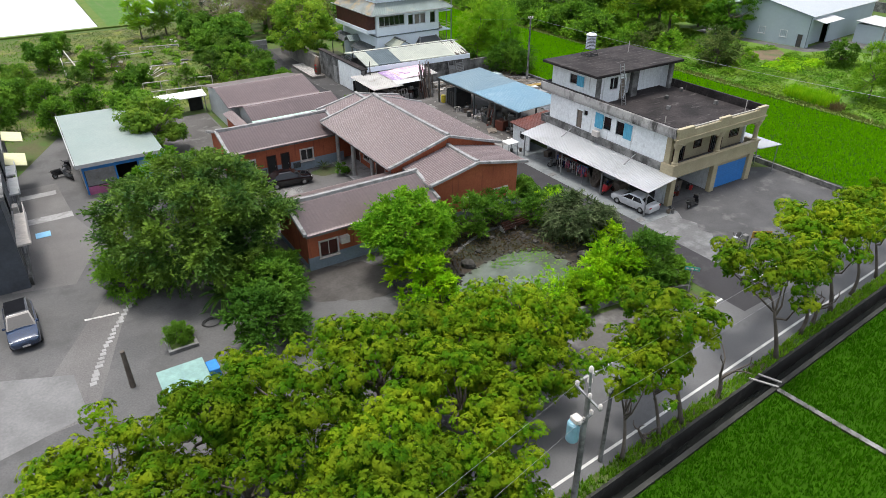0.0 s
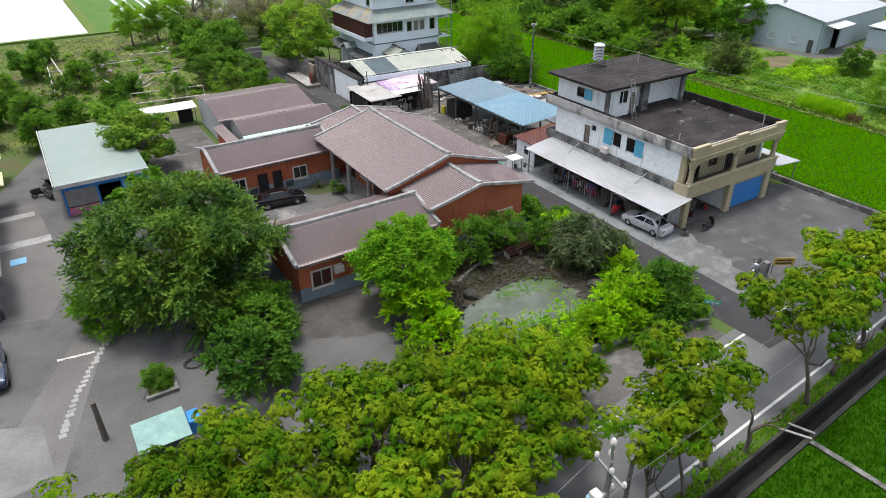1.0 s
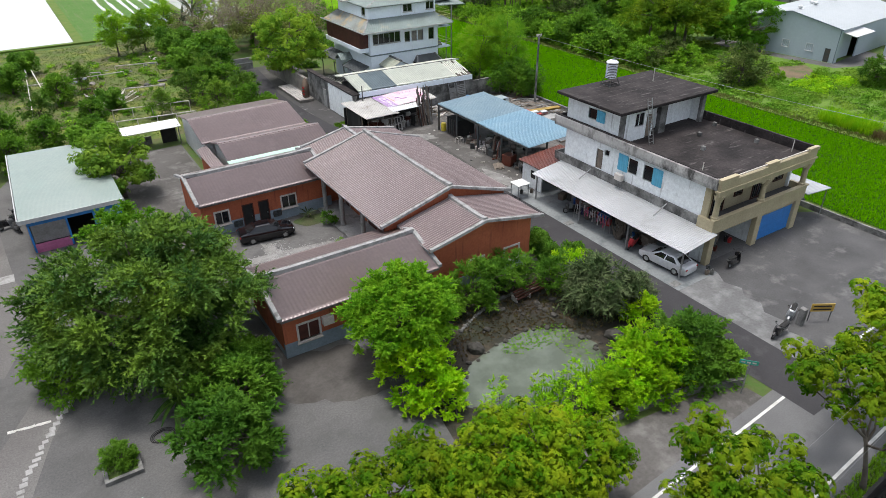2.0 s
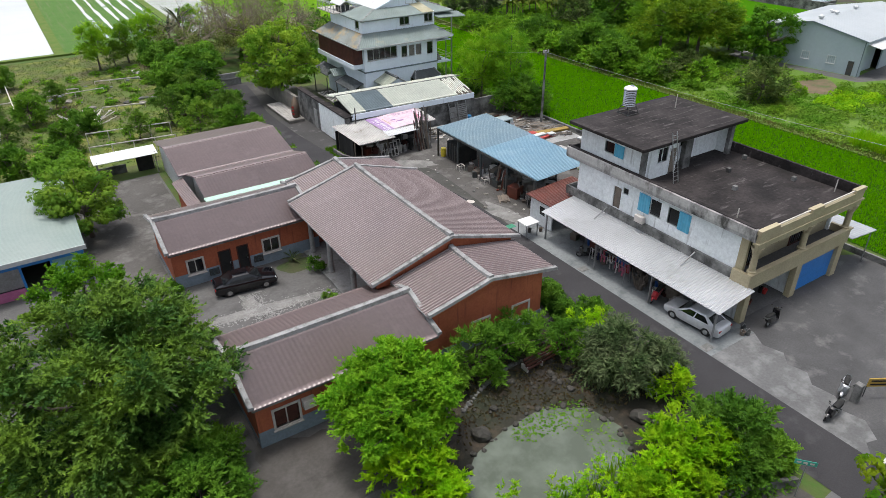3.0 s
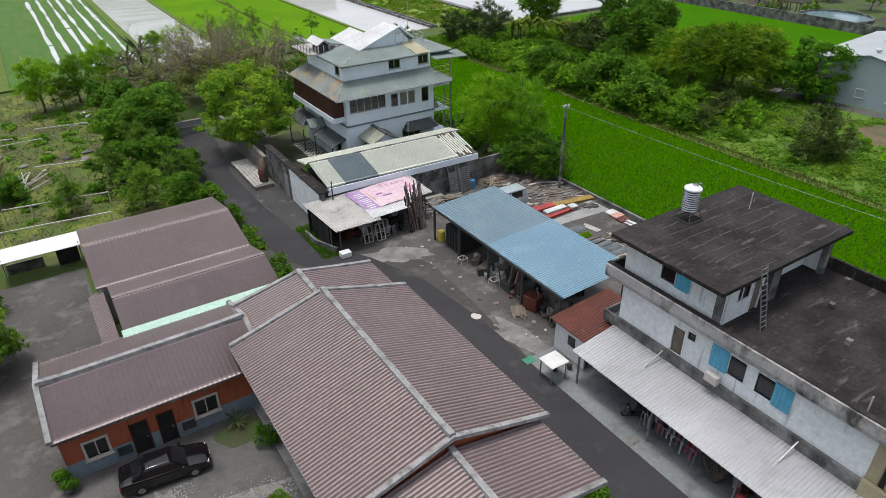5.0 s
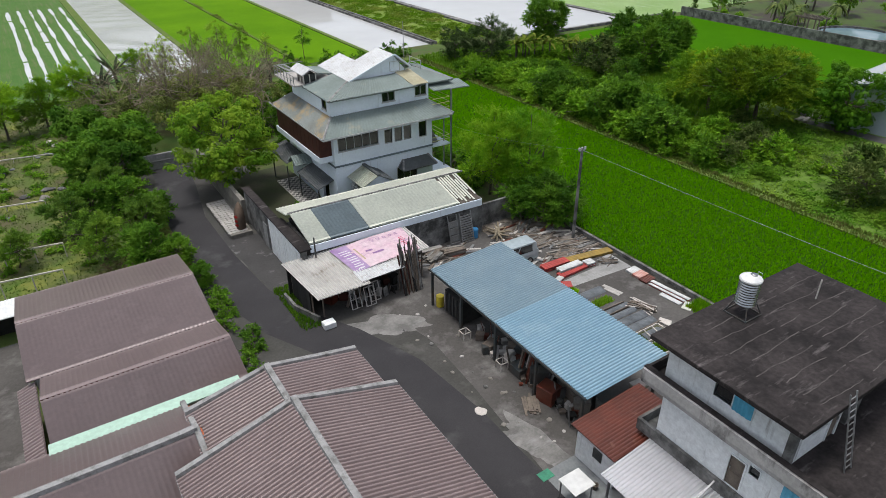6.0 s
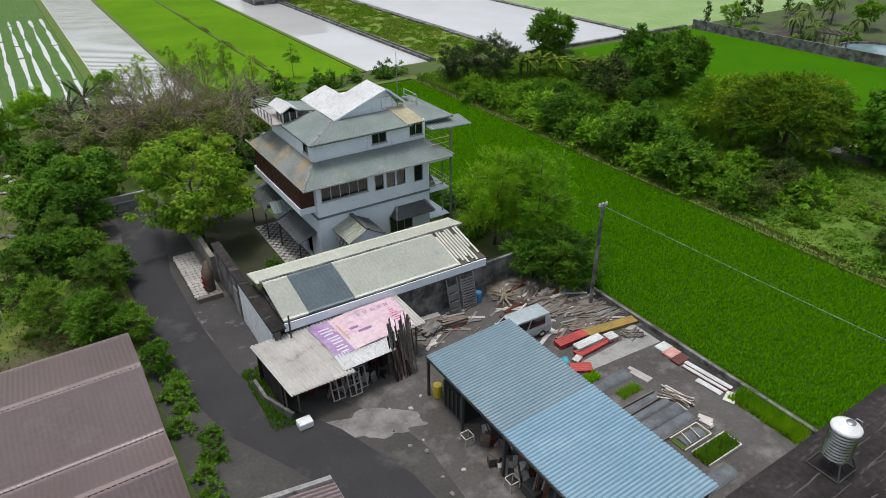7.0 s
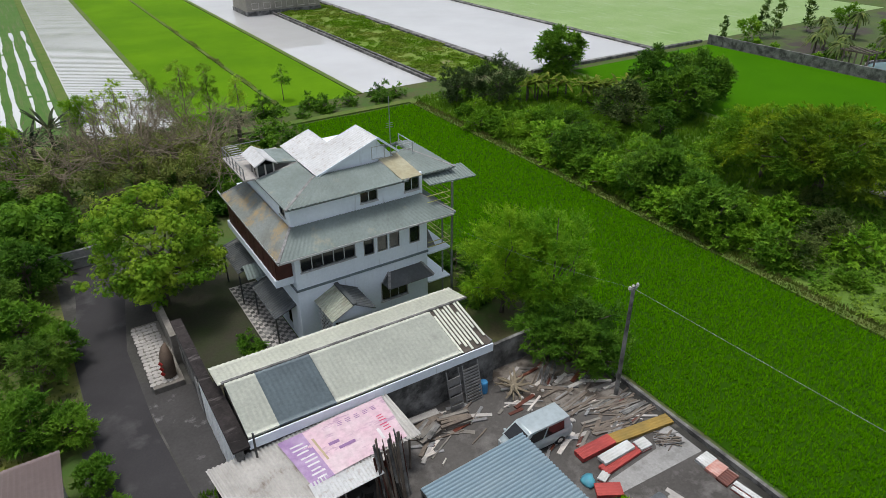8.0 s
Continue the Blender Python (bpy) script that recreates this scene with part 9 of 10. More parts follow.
# ---- gate, stele, terrace by the lane ----
setting("stone_terrace", [box(bmesh.new(), 37.3, 39.3, 85.9, 94.0, 0, 0.42, 0.03)], M_STONE, "raised stone terrace along the lane", "terrace")
terrace = tagged(thing("crazy_paving", "irregular pale paving stones on the terrace", "paving", (38.3, 90, 0.42)), kind="structure")
random.seed(51)
for i in range(5):
    for j in range(18):
        x, y = 37.4 + i * 0.36 + random.uniform(-0.03, 0.03), 86.4 + j * 0.42 + random.uniform(-0.04, 0.04)
        pts = [(x + random.uniform(0.17, 0.23) * math.cos(a), y + random.uniform(0.19, 0.26) * math.sin(a)) for a in (0.3, 1.3, 2.5, 3.4, 4.4, 5.5)]
        part("stone", prism(bmesh.new(), pts, 0.42, 0.45 + random.uniform(0, 0.015)), M_PALESTONE, terrace)
stl = thing("stone_stele", "tall brown standing stone with red carved marks", "stone", (38.6, 87.0, 0.42))
bm = rock(38.6, 87.0, 0.62, z=0.42, h=2.7)
part("stone", bm, surf("brown_boulder", (0.13, 0.095, 0.07), (0.09, 0.065, 0.05), big=1.2, fine=5, bump=0.3), stl, smooth=True)
for k in range(3):
    part("red_mark", beam(bmesh.new(), (38.05, 86.55, 1.9 - k * 0.42), (38.22, 86.4, 1.75 - k * 0.42), 0.08, 0.2), surf("red_paint", (0.35, 0.03, 0.02), (0.3, 0.02, 0.02), big=3, fine=9), stl)
chk = bmesh.new()
for i in range(7):
    for j in range(32):
        if (i + j) % 2:
            box(chk, 45.35 + i * 0.32, 45.35 + (i + 1) * 0.32, 85.6 + j * 0.32, 85.6 + (j + 1) * 0.32, 0.08, 0.092)
tagged(part("dark_tiles", chk, M_MOULD), "dark squares of a chequered terrace floor", "tiles", kind="stuff")

# ---- salvage yard ----
def planks(name, label, x, y, rz, n, length, width, thick, mats, spread=0.3, z=0.012, tilt=4, cat="timber"):
    """A loose stack: each board a part."""
    st_ = thing(name, label, cat, (x, y, z))
    for k in range(n):
        L = length * random.uniform(0.75, 1.1)
        b = box(bmesh.new(), -L / 2, L / 2, -width / 2, width / 2, 0, thick * random.uniform(0.7, 1.3))
        b.transform(pose(x, y, z, 0, 0, rz) @ pose(random.uniform(-0.15, 0.15), (k % max(1, int(spread / width))) * width * 1.02 - spread / 2, (k // max(1, int(spread / width))) * thick * 1.3, 0, 0, random.uniform(-tilt, tilt)))
        part("board", b, random.choice(mats), st_)
    return st_


random.seed(60)
REDTIN = surf("red_tin_sheet", (0.42, 0.07, 0.06), (0.33, 0.055, 0.05), big=1.0, fine=4, rough=0.55)
WHITETIN = surf("white_tin_sheet", (0.58, 0.60, 0.60), (0.46, 0.47, 0.46), big=1.0, fine=4, rough=0.55)
MUSTARD = surf("mustard_tin_sheet", (0.33, 0.22, 0.05), (0.24, 0.17, 0.05), big=1.0, fine=4, rough=0.6)
GREYTARP = surf("grey_tarpaulin", (0.14, 0.155, 0.17), (0.09, 0.10, 0.11), big=1.2, fine=4, rough=0.55, bump=0.3)


def tin_stack(x, y, z, L, W, rz, mat, n=2, label="stack of corrugated sheets on the ground"):
    s = thing("sheet_stack", label, "sheets", (0, 0, 0))
    for k in range(n):
        sheet("sheet", (-L / 2, -W / 2, 0.05 + k * 0.07), (0, W, 0), (L, 0, 0.0), 0.2, 0.035, mat if k == n - 1 or mat is not WHITETIN else random.choice((REDTIN, mat)), s, sharp=1.2, thick=0.015)
    s.matrix_basis = pose(x, y, z, 0, 0, rz)
    return s


tin_stack(58.4, 66.5, 0.01, 2.6, 0.8, -2, REDTIN, 5, "stack of red corrugated sheets on the ground")
tin_stack(61.9, 66.15, 0.01, 4.5, 0.8, -9, MUSTARD, 3, "stack of mustard corrugated sheets on the ground")
tin_stack(59.1, 65.1, 0.01, 3.0, 0.75, 3, REDTIN, 3, "pink-red corrugated sheets under the white stack")
tin_stack(59.1, 65.5, 0.21, 2.4, 0.7, 0, WHITETIN, 3, "stack of pale corrugated sheets on red ones")
tin_stack(60.95, 65.15, 0.01, 0.85, 0.75, -3, WHITETIN, 5, "short stack of white corrugated sheets")
tin_stack(63.25, 62.35, 0.01, 0.75, 1.1, -88, WHITETIN, 3, "white corrugated sheets by the kerb")
tin_stack(63.2, 61.6, 0.01, 0.8, 1.15, -86, surf("salmon_tin_sheet", (0.46, 0.20, 0.16), (0.55, 0.36, 0.32), big=2.0, fine=5, rough=0.6), 3, "faded salmon sheets by the kerb")
tin_stack(63.2, 60.85, 0.01, 0.7, 1.2, -86, M_RUST, 2, "rusty corrugated sheets by the kerb")
tin_stack(63.35, 58.7, 0.01, 3.4, 0.36, -84, WHITETIN, 3, "long white sheets along the kerb")
tin_stack(63.0, 58.7, 0.01, 3.2, 0.3, -84, WHITETIN, 2, "long white sheet along the kerb")
tin_stack(62.6, 58.0, 0.01, 1.8, 0.45, -84, WHITETIN, 1, "white sheet lying by the kerb")
tin_stack(62.9, 56.6, 0.01, 0.7, 1.1, -70, M_CREAMROOF, 1, "cream sheet lying by the kerb")
tin_stack(56.9, 63.9, 0.01, 1.5, 0.9, -30, REDTIN, 3, "short pile of red sheets beside the shed")
tin_stack(57.3, 64.7, 0.01, 0.7, 0.5, 20, WHITETIN, 3, "small pile of white sheets beside the shed")
tagged(part("blue_sheet", rock(56.4, 65.0, 0.5, h=0.45), surf("turquoise_plastic", (0.10, 0.36, 0.44), (0.06, 0.24, 0.34), big=3, fine=6, rough=0.4), smooth=True), "crumpled turquoise plastic sheet by the shed", "plastic sheet")
plate("pale_slab", ((57.4, 64.4), (57.5, 63.4), (63.7, 63.0), (64.15, 64.4), (64.1, 65.6), (62.2, 65.4), (61.6, 64.6)), 0.017, M_CONC_PALE, "pale concrete slab in the salvage yard", "pavement")
for k in range(6):
    planks("timber_pile", "loose weathered timber lying in a heap", random.uniform(58.5, 63.2), random.uniform(67.2, 70.8), random.uniform(-25, 10), 10, 2.6, 0.12, 0.06, [M_WOOD, M_WOOD, M_MOULD, M_STONE], spread=1.0, tilt=14)
planks("timber_pile", "loose dark poles heaped by the kerb", 62.7, 64.75, -20, 26, 1.6, 0.06, 0.06, [M_WOOD, M_MOULD], spread=0.9, tilt=40)
planks("timber_pile", "pale broken boards heaped on the concrete", 60.1, 58.5, -67, 26, 2.0, 0.12, 0.05, [M_WOOD, M_PALESTONE, M_TRIM], spread=0.9, tilt=25)
planks("timber_pile", "pale boards lying on the concrete", 60.0, 61.3, -86, 2, 1.7, 0.3, 0.04, [M_PALESTONE, M_STONE], spread=0.8, tilt=10)
planks("timber_pile", "stacked old boards behind the lean-to", 50.6, 73.2, 20, 16, 1.7, 0.22, 0.09, [M_WOOD, M_MOULD, M_STONE], spread=1.2, tilt=12)
planks("timber_pile", "stacked grey beams behind the lean-to", 52.6, 73.0, -15, 12, 2.0, 0.22, 0.14, [M_WOOD, M_STONE], spread=0.9, tilt=10)
planks("timber_pile", "old doors and boards stacked by the wall", 51.2, 74.2, 5, 8, 1.9, 0.5, 0.07, [M_WOOD, M_PALESTONE], spread=1.0, tilt=10)
planks("timber_pile", "long poles lying along the garden wall", 60.6, 73.6, 40, 14, 3.0, 0.09, 0.09, [M_WOOD, M_MOULD], spread=1.2, tilt=8)
for k, (x0, x1, y0, y1) in enumerate(((56.0, 59.2, 61.4, 62.35), (56.2, 59.3, 58.95, 59.6), (56.1, 59.3, 58.3, 58.9), (56.2, 59.5, 57.4, 58.2), (56.1, 59.5, 56.5, 57.35), (57.2, 58.9, 55.3, 56.2), (55.6, 58.0, 52.4, 53.4))):
    bm = bmesh.new()
    rows = [[bm.verts.new((x0 + (x1 - x0) * i / 30, y0 + (y1 - y0) * j / 9, 0.03 + 0.16 * math.sin(math.pi * j / 9) ** 0.6 + 0.10 * noise.noise(Vector((i * 0.45, j * 0.6, k * 3.1))) * math.sin(math.pi * j / 9))) for j in range(10)] for i in range(31)]
    for a, b in zip(rows, rows[1:]):
        for j in range(9):
            bm.faces.new((a[j], b[j], b[j + 1], a[j + 1]))
    tagged(part("tarpaulin", bm, GREYTARP, smooth=True), "crumpled grey tarpaulin over a low bed", "tarpaulin")
for k, (x0, x1, y0, y1) in enumerate(((57.0, 59.9, 53.7, 54.9), (56.8, 59.15, 55.2, 56.3))):
    bd = thing("garden_bed", "low bed edged with pale pipe and overgrown", "garden bed", (x0, y0, 0))
    part("edge", rail(bmesh.new(), [(x0, y0, 0), (x1, y0, 0)], 0.09, 0.2, (0, 1, 0)), M_TRIM, bd)
    part("edge", rail(bmesh.new(), [(x1, y0, 0), (x1, y1, 0)], 0.09, 0.2, (1, 0, 0)), M_TRIM, bd)
    part("edge", rail(bmesh.new(), [(x0, y1, 0), (x1, y1, 0)], 0.09, 0.2, (0, 1, 0)), M_TRIM, bd)
    part("soil", boxes((x0, x1, y0, y1, 0.01, 0.06)), M_SOIL, bd)
for k in range(2):
    tagged(part("frame_pipe", beam(bmesh.new(), (57.4 + 0.8 * k, 55.3, 0.3), (57.6 + 0.8 * k, 56.2, 0.3), 0.06), M_TRIM), "pale pipe lying over the bed", "pipe")
planks("slab_pile", "pale broken slabs lying by the beds", 59.95, 56.1, -80, 5, 0.8, 0.35, 0.07, [M_PALESTONE, M_TRIM], spread=0.7, tilt=14, cat="slabs")
for k, (x0, y0, x1, y1) in enumerate(((56.0, 58.92, 59.4, 59.0), (56.0, 59.65, 59.2, 59.62), (56.0, 56.42, 59.6, 56.42))):
    tagged(part("bed_edge", beam(bmesh.new(), (x0, y0, 0.1), (x1, y1, 0.1), 0.07, 0.2), M_WOOD), "weathered board edging a low bed", "board")
blades("weeds", rng, 57.0, 59.9, 53.8, 54.8, 500, 0.35, 0.07, L_WEED, "weeds growing in the low bed", "weeds", 0.08)
blades("weeds", rng, 56.0, 57.4, 62.5, 63.2, 260, 0.25, 0.07, L_BRIGHT, "bright weeds beside the shed", "weeds", 0.0)
blades("weeds", rng, 37.5, 38.9, 69.6, 76.0, 700, 0.3, 0.08, L_WEED, "weeds along the mossy lane wall", "weeds", 0.0)
blades("weeds", rng, 62.7, 64.2, 52.0, 56.6, 900, 0.5, 0.09, L_BRIGHT, "bright weeds beside the kerb", "weeds", 0.0)
blades("weeds", rng, 57.1, 58.8, 60.2, 60.9, 260, 0.3, 0.07, L_WEED, "weeds between the tarpaulins", "weeds", 0.0)
# timbers leaning on the lean-to
lb = thing("leaning_timber", "dark planks and poles leaning against the lean-to", "timber", (46.8, 71.4, 0))
random.seed(71)
for k in range(22):
    x = 45.9 + 1.7 * k / 21
    top = random.uniform(3.2, 4.8)
    part("plank", beam(bmesh.new(), (x + random.uniform(-0.1, 0.1), 69.55 + random.uniform(0, 0.5), 0.02), (x - 0.25 + random.uniform(-0.3, 0.3), 70.25 + random.uniform(-0.05, 0.1), top), random.uniform(0.08, 0.2), 0.05), random.choice((M_WOOD, M_MOULD, M_DARK, M_DARKWOOD, M_WOOD)), lb)
for k in range(22):
    crate(random.uniform(39.8, 47.8), random.uniform(71.3, 74.0), 0.012, s=random.uniform(0.4, 1.0))
for k, (x, y) in enumerate(((41.6, 70.1), (42.7, 69.9), (43.3, 70.3))):
    fr = thing("old_window_sash", "old pale window sash leaning under the lean-to", "window sash", (x, y, 0))
    for a, b in (((0, 0), (0.8, 0)), ((0.8, 0), (0.8, 1.5)), ((0.8, 1.5), (0, 1.5)), ((0, 1.5), (0, 0)), ((0, 0.75), (0.8, 0.75)), ((0.4, 0), (0.4, 1.5))):
        part("bar", beam(bmesh.new(), (x + a[0], y + a[1] * 0.3, 0.02 + a[1] * 0.95), (x + b[0], y + b[1] * 0.3, 0.02 + b[1] * 0.95), 0.08, 0.05), M_PALESTONE, fr)
tagged(part("white_block", box(bmesh.new(), 38.8, 39.7, 68.8, 69.5, 0.02, 0.5, 0.05), M_WHITEWALL), "small white box standing by the lane", "box")
setting("lane_kerb", [rail(bmesh.new(), [(37.9, 74.3, 0), (38.0, 72.3, 0), (38.9, 70.0, 0)], 0.25, 0.55, (1, 0.2, 0))], M_MOULD, "mossy low wall beside the lane", "kerb")
# printed banner over the lean-to roof
bnr = thing("banner", "crumpled pink and purple printed banner on the tin roof", "banner", (45, 72.8, 2.7))


def banner_z(x, y):
    return 2.87 - 0.55 * (74.75 - y) / 4.6 + (0.10 if x > 44.4 else 0.10 * max(0, (x - 43.4))) + 0.13 + 0.035 * noise.noise(Vector((x * 1.7, y * 1.7, 3)))


def banner_patch(name, s0, s1, t0, t1, mat, lift, nx=14, ny=8):
    c00, c10, c11, c01 = Vector((42.5, 71.0, 0)), Vector((48.3, 71.3, 0)), Vector((48.4, 74.6, 0)), Vector((41.9, 74.4, 0))
    bm = bmesh.new()
    rows = []
    for i in range(nx + 1):
        row = []
        for j in range(ny + 1):
            s, t = s0 + (s1 - s0) * i / nx, t0 + (t1 - t0) * j / ny
            p = c00.lerp(c10, s).lerp(c01.lerp(c11, s), t)
            row.append(bm.verts.new((p.x, p.y, banner_z(p.x, p.y) + lift)))
        rows.append(row)
    for a, b in zip(rows, rows[1:]):
        for j in range(ny):
            bm.faces.new((a[j], b[j], b[j + 1], a[j + 1]))
    return part(name, bm, mat, bnr, smooth=True)


banner_patch("print", 0, 1, 0, 1, surf("pink_print", (0.62, 0.50, 0.54), (0.60, 0.42, 0.49), big=0.8, fine=3, rough=0.5, stain=(0.40, 0.26, 0.36), stain_scale=1.3, stain_at=(0.56, 0.64), stretch=(0.5, 2.0, 1.0)), 0, 26, 16)
banner_patch("purple_field", 0.0, 0.22, 0, 1, surf("purple_print", (0.26, 0.15, 0.34), (0.40, 0.29, 0.46), big=0.9, fine=3, rough=0.5), 0.008)
WHT = paint_mat("print_white", (0.66, 0.65, 0.66), 0.5, 0, 0)
PNK = paint_mat("print_red", (0.55, 0.06, 0.14), 0.5, 0, 0)
LIL = paint_mat("print_lilac", (0.25, 0.13, 0.30), 0.5, 0, 0)
YEL = paint_mat("print_yellow", (0.42, 0.34, 0.2), 0.5, 0, 0)
# unreadable writing as plain bars
random.seed(24)


def sign_cell(s0, t0, w, h, mat, lift):
    for k in range(3):
        t = t0 + h * (0.05 + 0.36 * k) + random.uniform(-0.02, 0.02) * h
        a = random.uniform(0.0, 0.25)
        banner_patch("text_bar", s0 + w * a, s0 + w * random.uniform(0.75, 1.0), t, t + h * 0.13, mat, lift, 4, 2)


for t in (0.06, 0.33, 0.6):
    sign_cell(0.05, t, 0.15, 0.24, WHT, 0.016)
for t in (0.30, 0.5):
    sign_cell(0.83, t, 0.1, 0.16, PNK, 0.016)
for k in range(5):
    sign_cell(0.5 + 0.085 * k, 0.78, 0.06, 0.1, LIL, 0.016)
banner_patch("text_bar", 0.25, 0.27, 0.3, 0.8, YEL, 0.016, 3, 6)
banner_patch("print_shape", 0.34, 0.44, 0.5, 0.56, LIL, 0.016, 4, 3)
banner_patch("print_shape", 0.40, 0.56, 0.36, 0.42, LIL, 0.02, 4, 3)
banner_patch("print_shape", 0.78, 0.81, 0.16, 0.4, WHT, 0.016, 3, 3)
# under the blue shed
bx = thing("steel_container", "black steel container under the blue shed", "container", (48.6, 65.0, 0))
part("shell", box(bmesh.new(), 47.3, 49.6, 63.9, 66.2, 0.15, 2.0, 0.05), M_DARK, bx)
for k in range(5):
    part("rib", boxes((47.22, 47.3, 64.1 + k * 0.45, 64.2 + k * 0.45, 0.2, 1.95)), M_STEEL, bx)
tagged(part("yellow_drum", lathe(bmesh.new(), (47.4, 67.0, 0.01), [(0.3, 0), (0.3, 0.4), (0.32, 0.45), (0.3, 0.9), (0.25, 0.92)], 16), paint_mat("yellow_plastic", (0.6, 0.48, 0.04), 0.5, 0, 0)), "yellow plastic drum beside the container", "drum")
random.seed(90)
for k in range(46):
    crate(random.uniform(47.4, 52.8), random.uniform(51.8, 63.4), 0.012, s=random.uniform(0.35, 1.1), mat=random.choice((M_WOOD, M_MOULD, M_PALESTONE, M_STEEL, M_GREYSTEEL, M_DARK, M_TRIM, M_RUST, M_WOOD, M_STONE)))
for x, y in ((47.6, 55.4), (48.2, 55.7), (47.8, 56.2), (47.9, 58.8), (48.4, 59.4), (48.0, 59.9)):
    b = rock(x, y, random.uniform(0.35, 0.5), z=0.0, h=0.9)
    tagged(part("sack", b, surf("white_woven_sack", (0.52, 0.52, 0.50), (0.40, 0.40, 0.39), big=2, fine=7, bump=0.3), smooth=True), "bulging white woven sack under the shed", "sack", group="sacks under the shed")
planks("pallet_stack", "stack of slatted timber pallets by the shed", 46.2, 55.0, 60, 12, 1.5, 0.14, 0.06, [M_WOOD], spread=1.1, tilt=2, cat="pallet")
for k in range(10):
    x = 47.2 + random.uniform(-0.1, 0.4)
    b = beam(bmesh.new(), (x, 56.6 + k * 0.12, 0.02), (x + 0.5, 56.8 + k * 0.1, random.uniform(1.6, 2.4)), 0.12, 0.05)
    tagged(part("board", b, random.choice((M_WOOD, M_RUST, M_PALESTONE))), "old board leaning on the shed's post", "board")
for x, y in ((46.4, 62.4), (46.6, 58.4)):
    fr = thing("steel_stand", "white square steel stand on the concrete", "stand", (x, y, 0))
    for dx in (0, 0.6):
        for dy in (0, 0.6):
            part("leg", boxes((x + dx, x + dx + 0.05, y + dy, y + dy + 0.05, 0, 0.6)), M_TRIM, fr)
    for r in ((x, x + 0.65, y, y + 0.05, 0.55, 0.6), (x, x + 0.65, y + 0.6, y + 0.65, 0.55, 0.6), (x, x + 0.05, y + 0.05, y + 0.6, 0.55, 0.6), (x + 0.6, x + 0.65, y + 0.05, y + 0.6, 0.55, 0.6)):
        part("rail", boxes(r), M_TRIM, fr)
# screens leaning on the garden wall
for x, mat, w in ((53.0, M_GREYSTEEL, 0.9), (54.2, M_GREYSTEEL, 1.2)):
    g = thing("steel_screen", "grey slatted steel screen leaning on the wall", "screen", (x, 73.9, 0))
    for k in range(12 if w > 1 else 4):
        z = 0.1 + k * (2.5 / (12 if w > 1 else 4))
        part("slat", beam(bmesh.new(), (x, 74.55 - 0.05 - (2.7 - z) * 0.25, z), (x + w, 74.55 - 0.05 - (2.7 - z) * 0.25, z), 0.04, 0.12 if w > 1 else 0.6), mat, g)
    for dx in (0, w):
        part("stile", beam(bmesh.new(), (x + dx, 73.85, 0.02), (x + dx, 74.55, 2.75), 0.07), mat, g)
tagged(part("blue_barrel", lathe(bmesh.new(), (55.8, 74.3, 0.01), [(0.28, 0), (0.3, 0.3), (0.3, 0.8), (0.25, 0.9)], 14), paint_mat("blue_barrel_plastic", (0.05, 0.25, 0.5), 0.45, 0, 0)), "blue plastic barrel by the wall", "barrel")
tr_ = thing("root_stump", "pale tangled root stump lying in the yard", "stump", (57.6, 73.4, 0))
bm = bmesh.new()
for k in range(14):
    a = random.uniform(0, 6.28)
    p = [(57.6, 73.4, 0.4)]
    for j in range(3):
        p.append((p[-1][0] + 0.4 * math.cos(a) + random.uniform(-0.15, 0.15), p[-1][1] + 0.4 * math.sin(a) + random.uniform(-0.15, 0.15), max(0.03, p[-1][2] + random.uniform(-0.2, 0.3))))
    part("root", tube(bmesh.new(), p, [0.16, 0.1, 0.07, 0.03], 6), M_PALEBARK, tr_)
for k in range(40):
    tagged(part("rubble", rock(random.uniform(57, 63.5), random.uniform(68.5, 75.2), random.uniform(0.08, 0.25), h=0.5), random.choice((M_STONE, M_PALESTONE))), "broken lump of rubble on the ground", "rubble", group="rubble in the yard")
# courtyard pots
for x, y, s in ((16.6, 56.1, 0.35), (25.9, 47.9, 0.3), (16.9, 55.3, 0.3), (26.9, 52.6, 0.25)):
    pt = thing("potted_plant", "leafy shrub in a dark pot", "potted plant", (x, y, 0.01))
    part("pot", lathe(bmesh.new(), (x, y, 0.01), [(s * 0.6, 0), (s * 0.85, s), (s * 0.9, s), (s * 0.9, s * 0.9)], 14), M_MOULD, pt)
    V, Q = leaf_cloud(np.random.default_rng(int(x * 10)), [(x, y, s + 0.4), (x + 0.2, y, s + 0.2), (x - 0.2, y + 0.15, s + 0.25)], [0.38, 0.3, 0.3], 900, 0.11, fill=0.6)
    raw_part("foliage", V, Q, L_DARK, pt)
GRASS_PATCH = [(25.6 + (1.35 + 0.25 * math.sin(3 * a)) * math.cos(a), 54.5 + (1.15 + 0.2 * math.cos(2 * a)) * math.sin(a)) for a in (math.tau * k / 36 for k in range(36))]
plate("grass_patch", GRASS_PATCH, 0.016, surf("lawn_patch", (0.04, 0.065, 0.018), (0.06, 0.062, 0.03), big=0.7, fine=7, bump=0.5), "small grass patch by the porch", "grass")

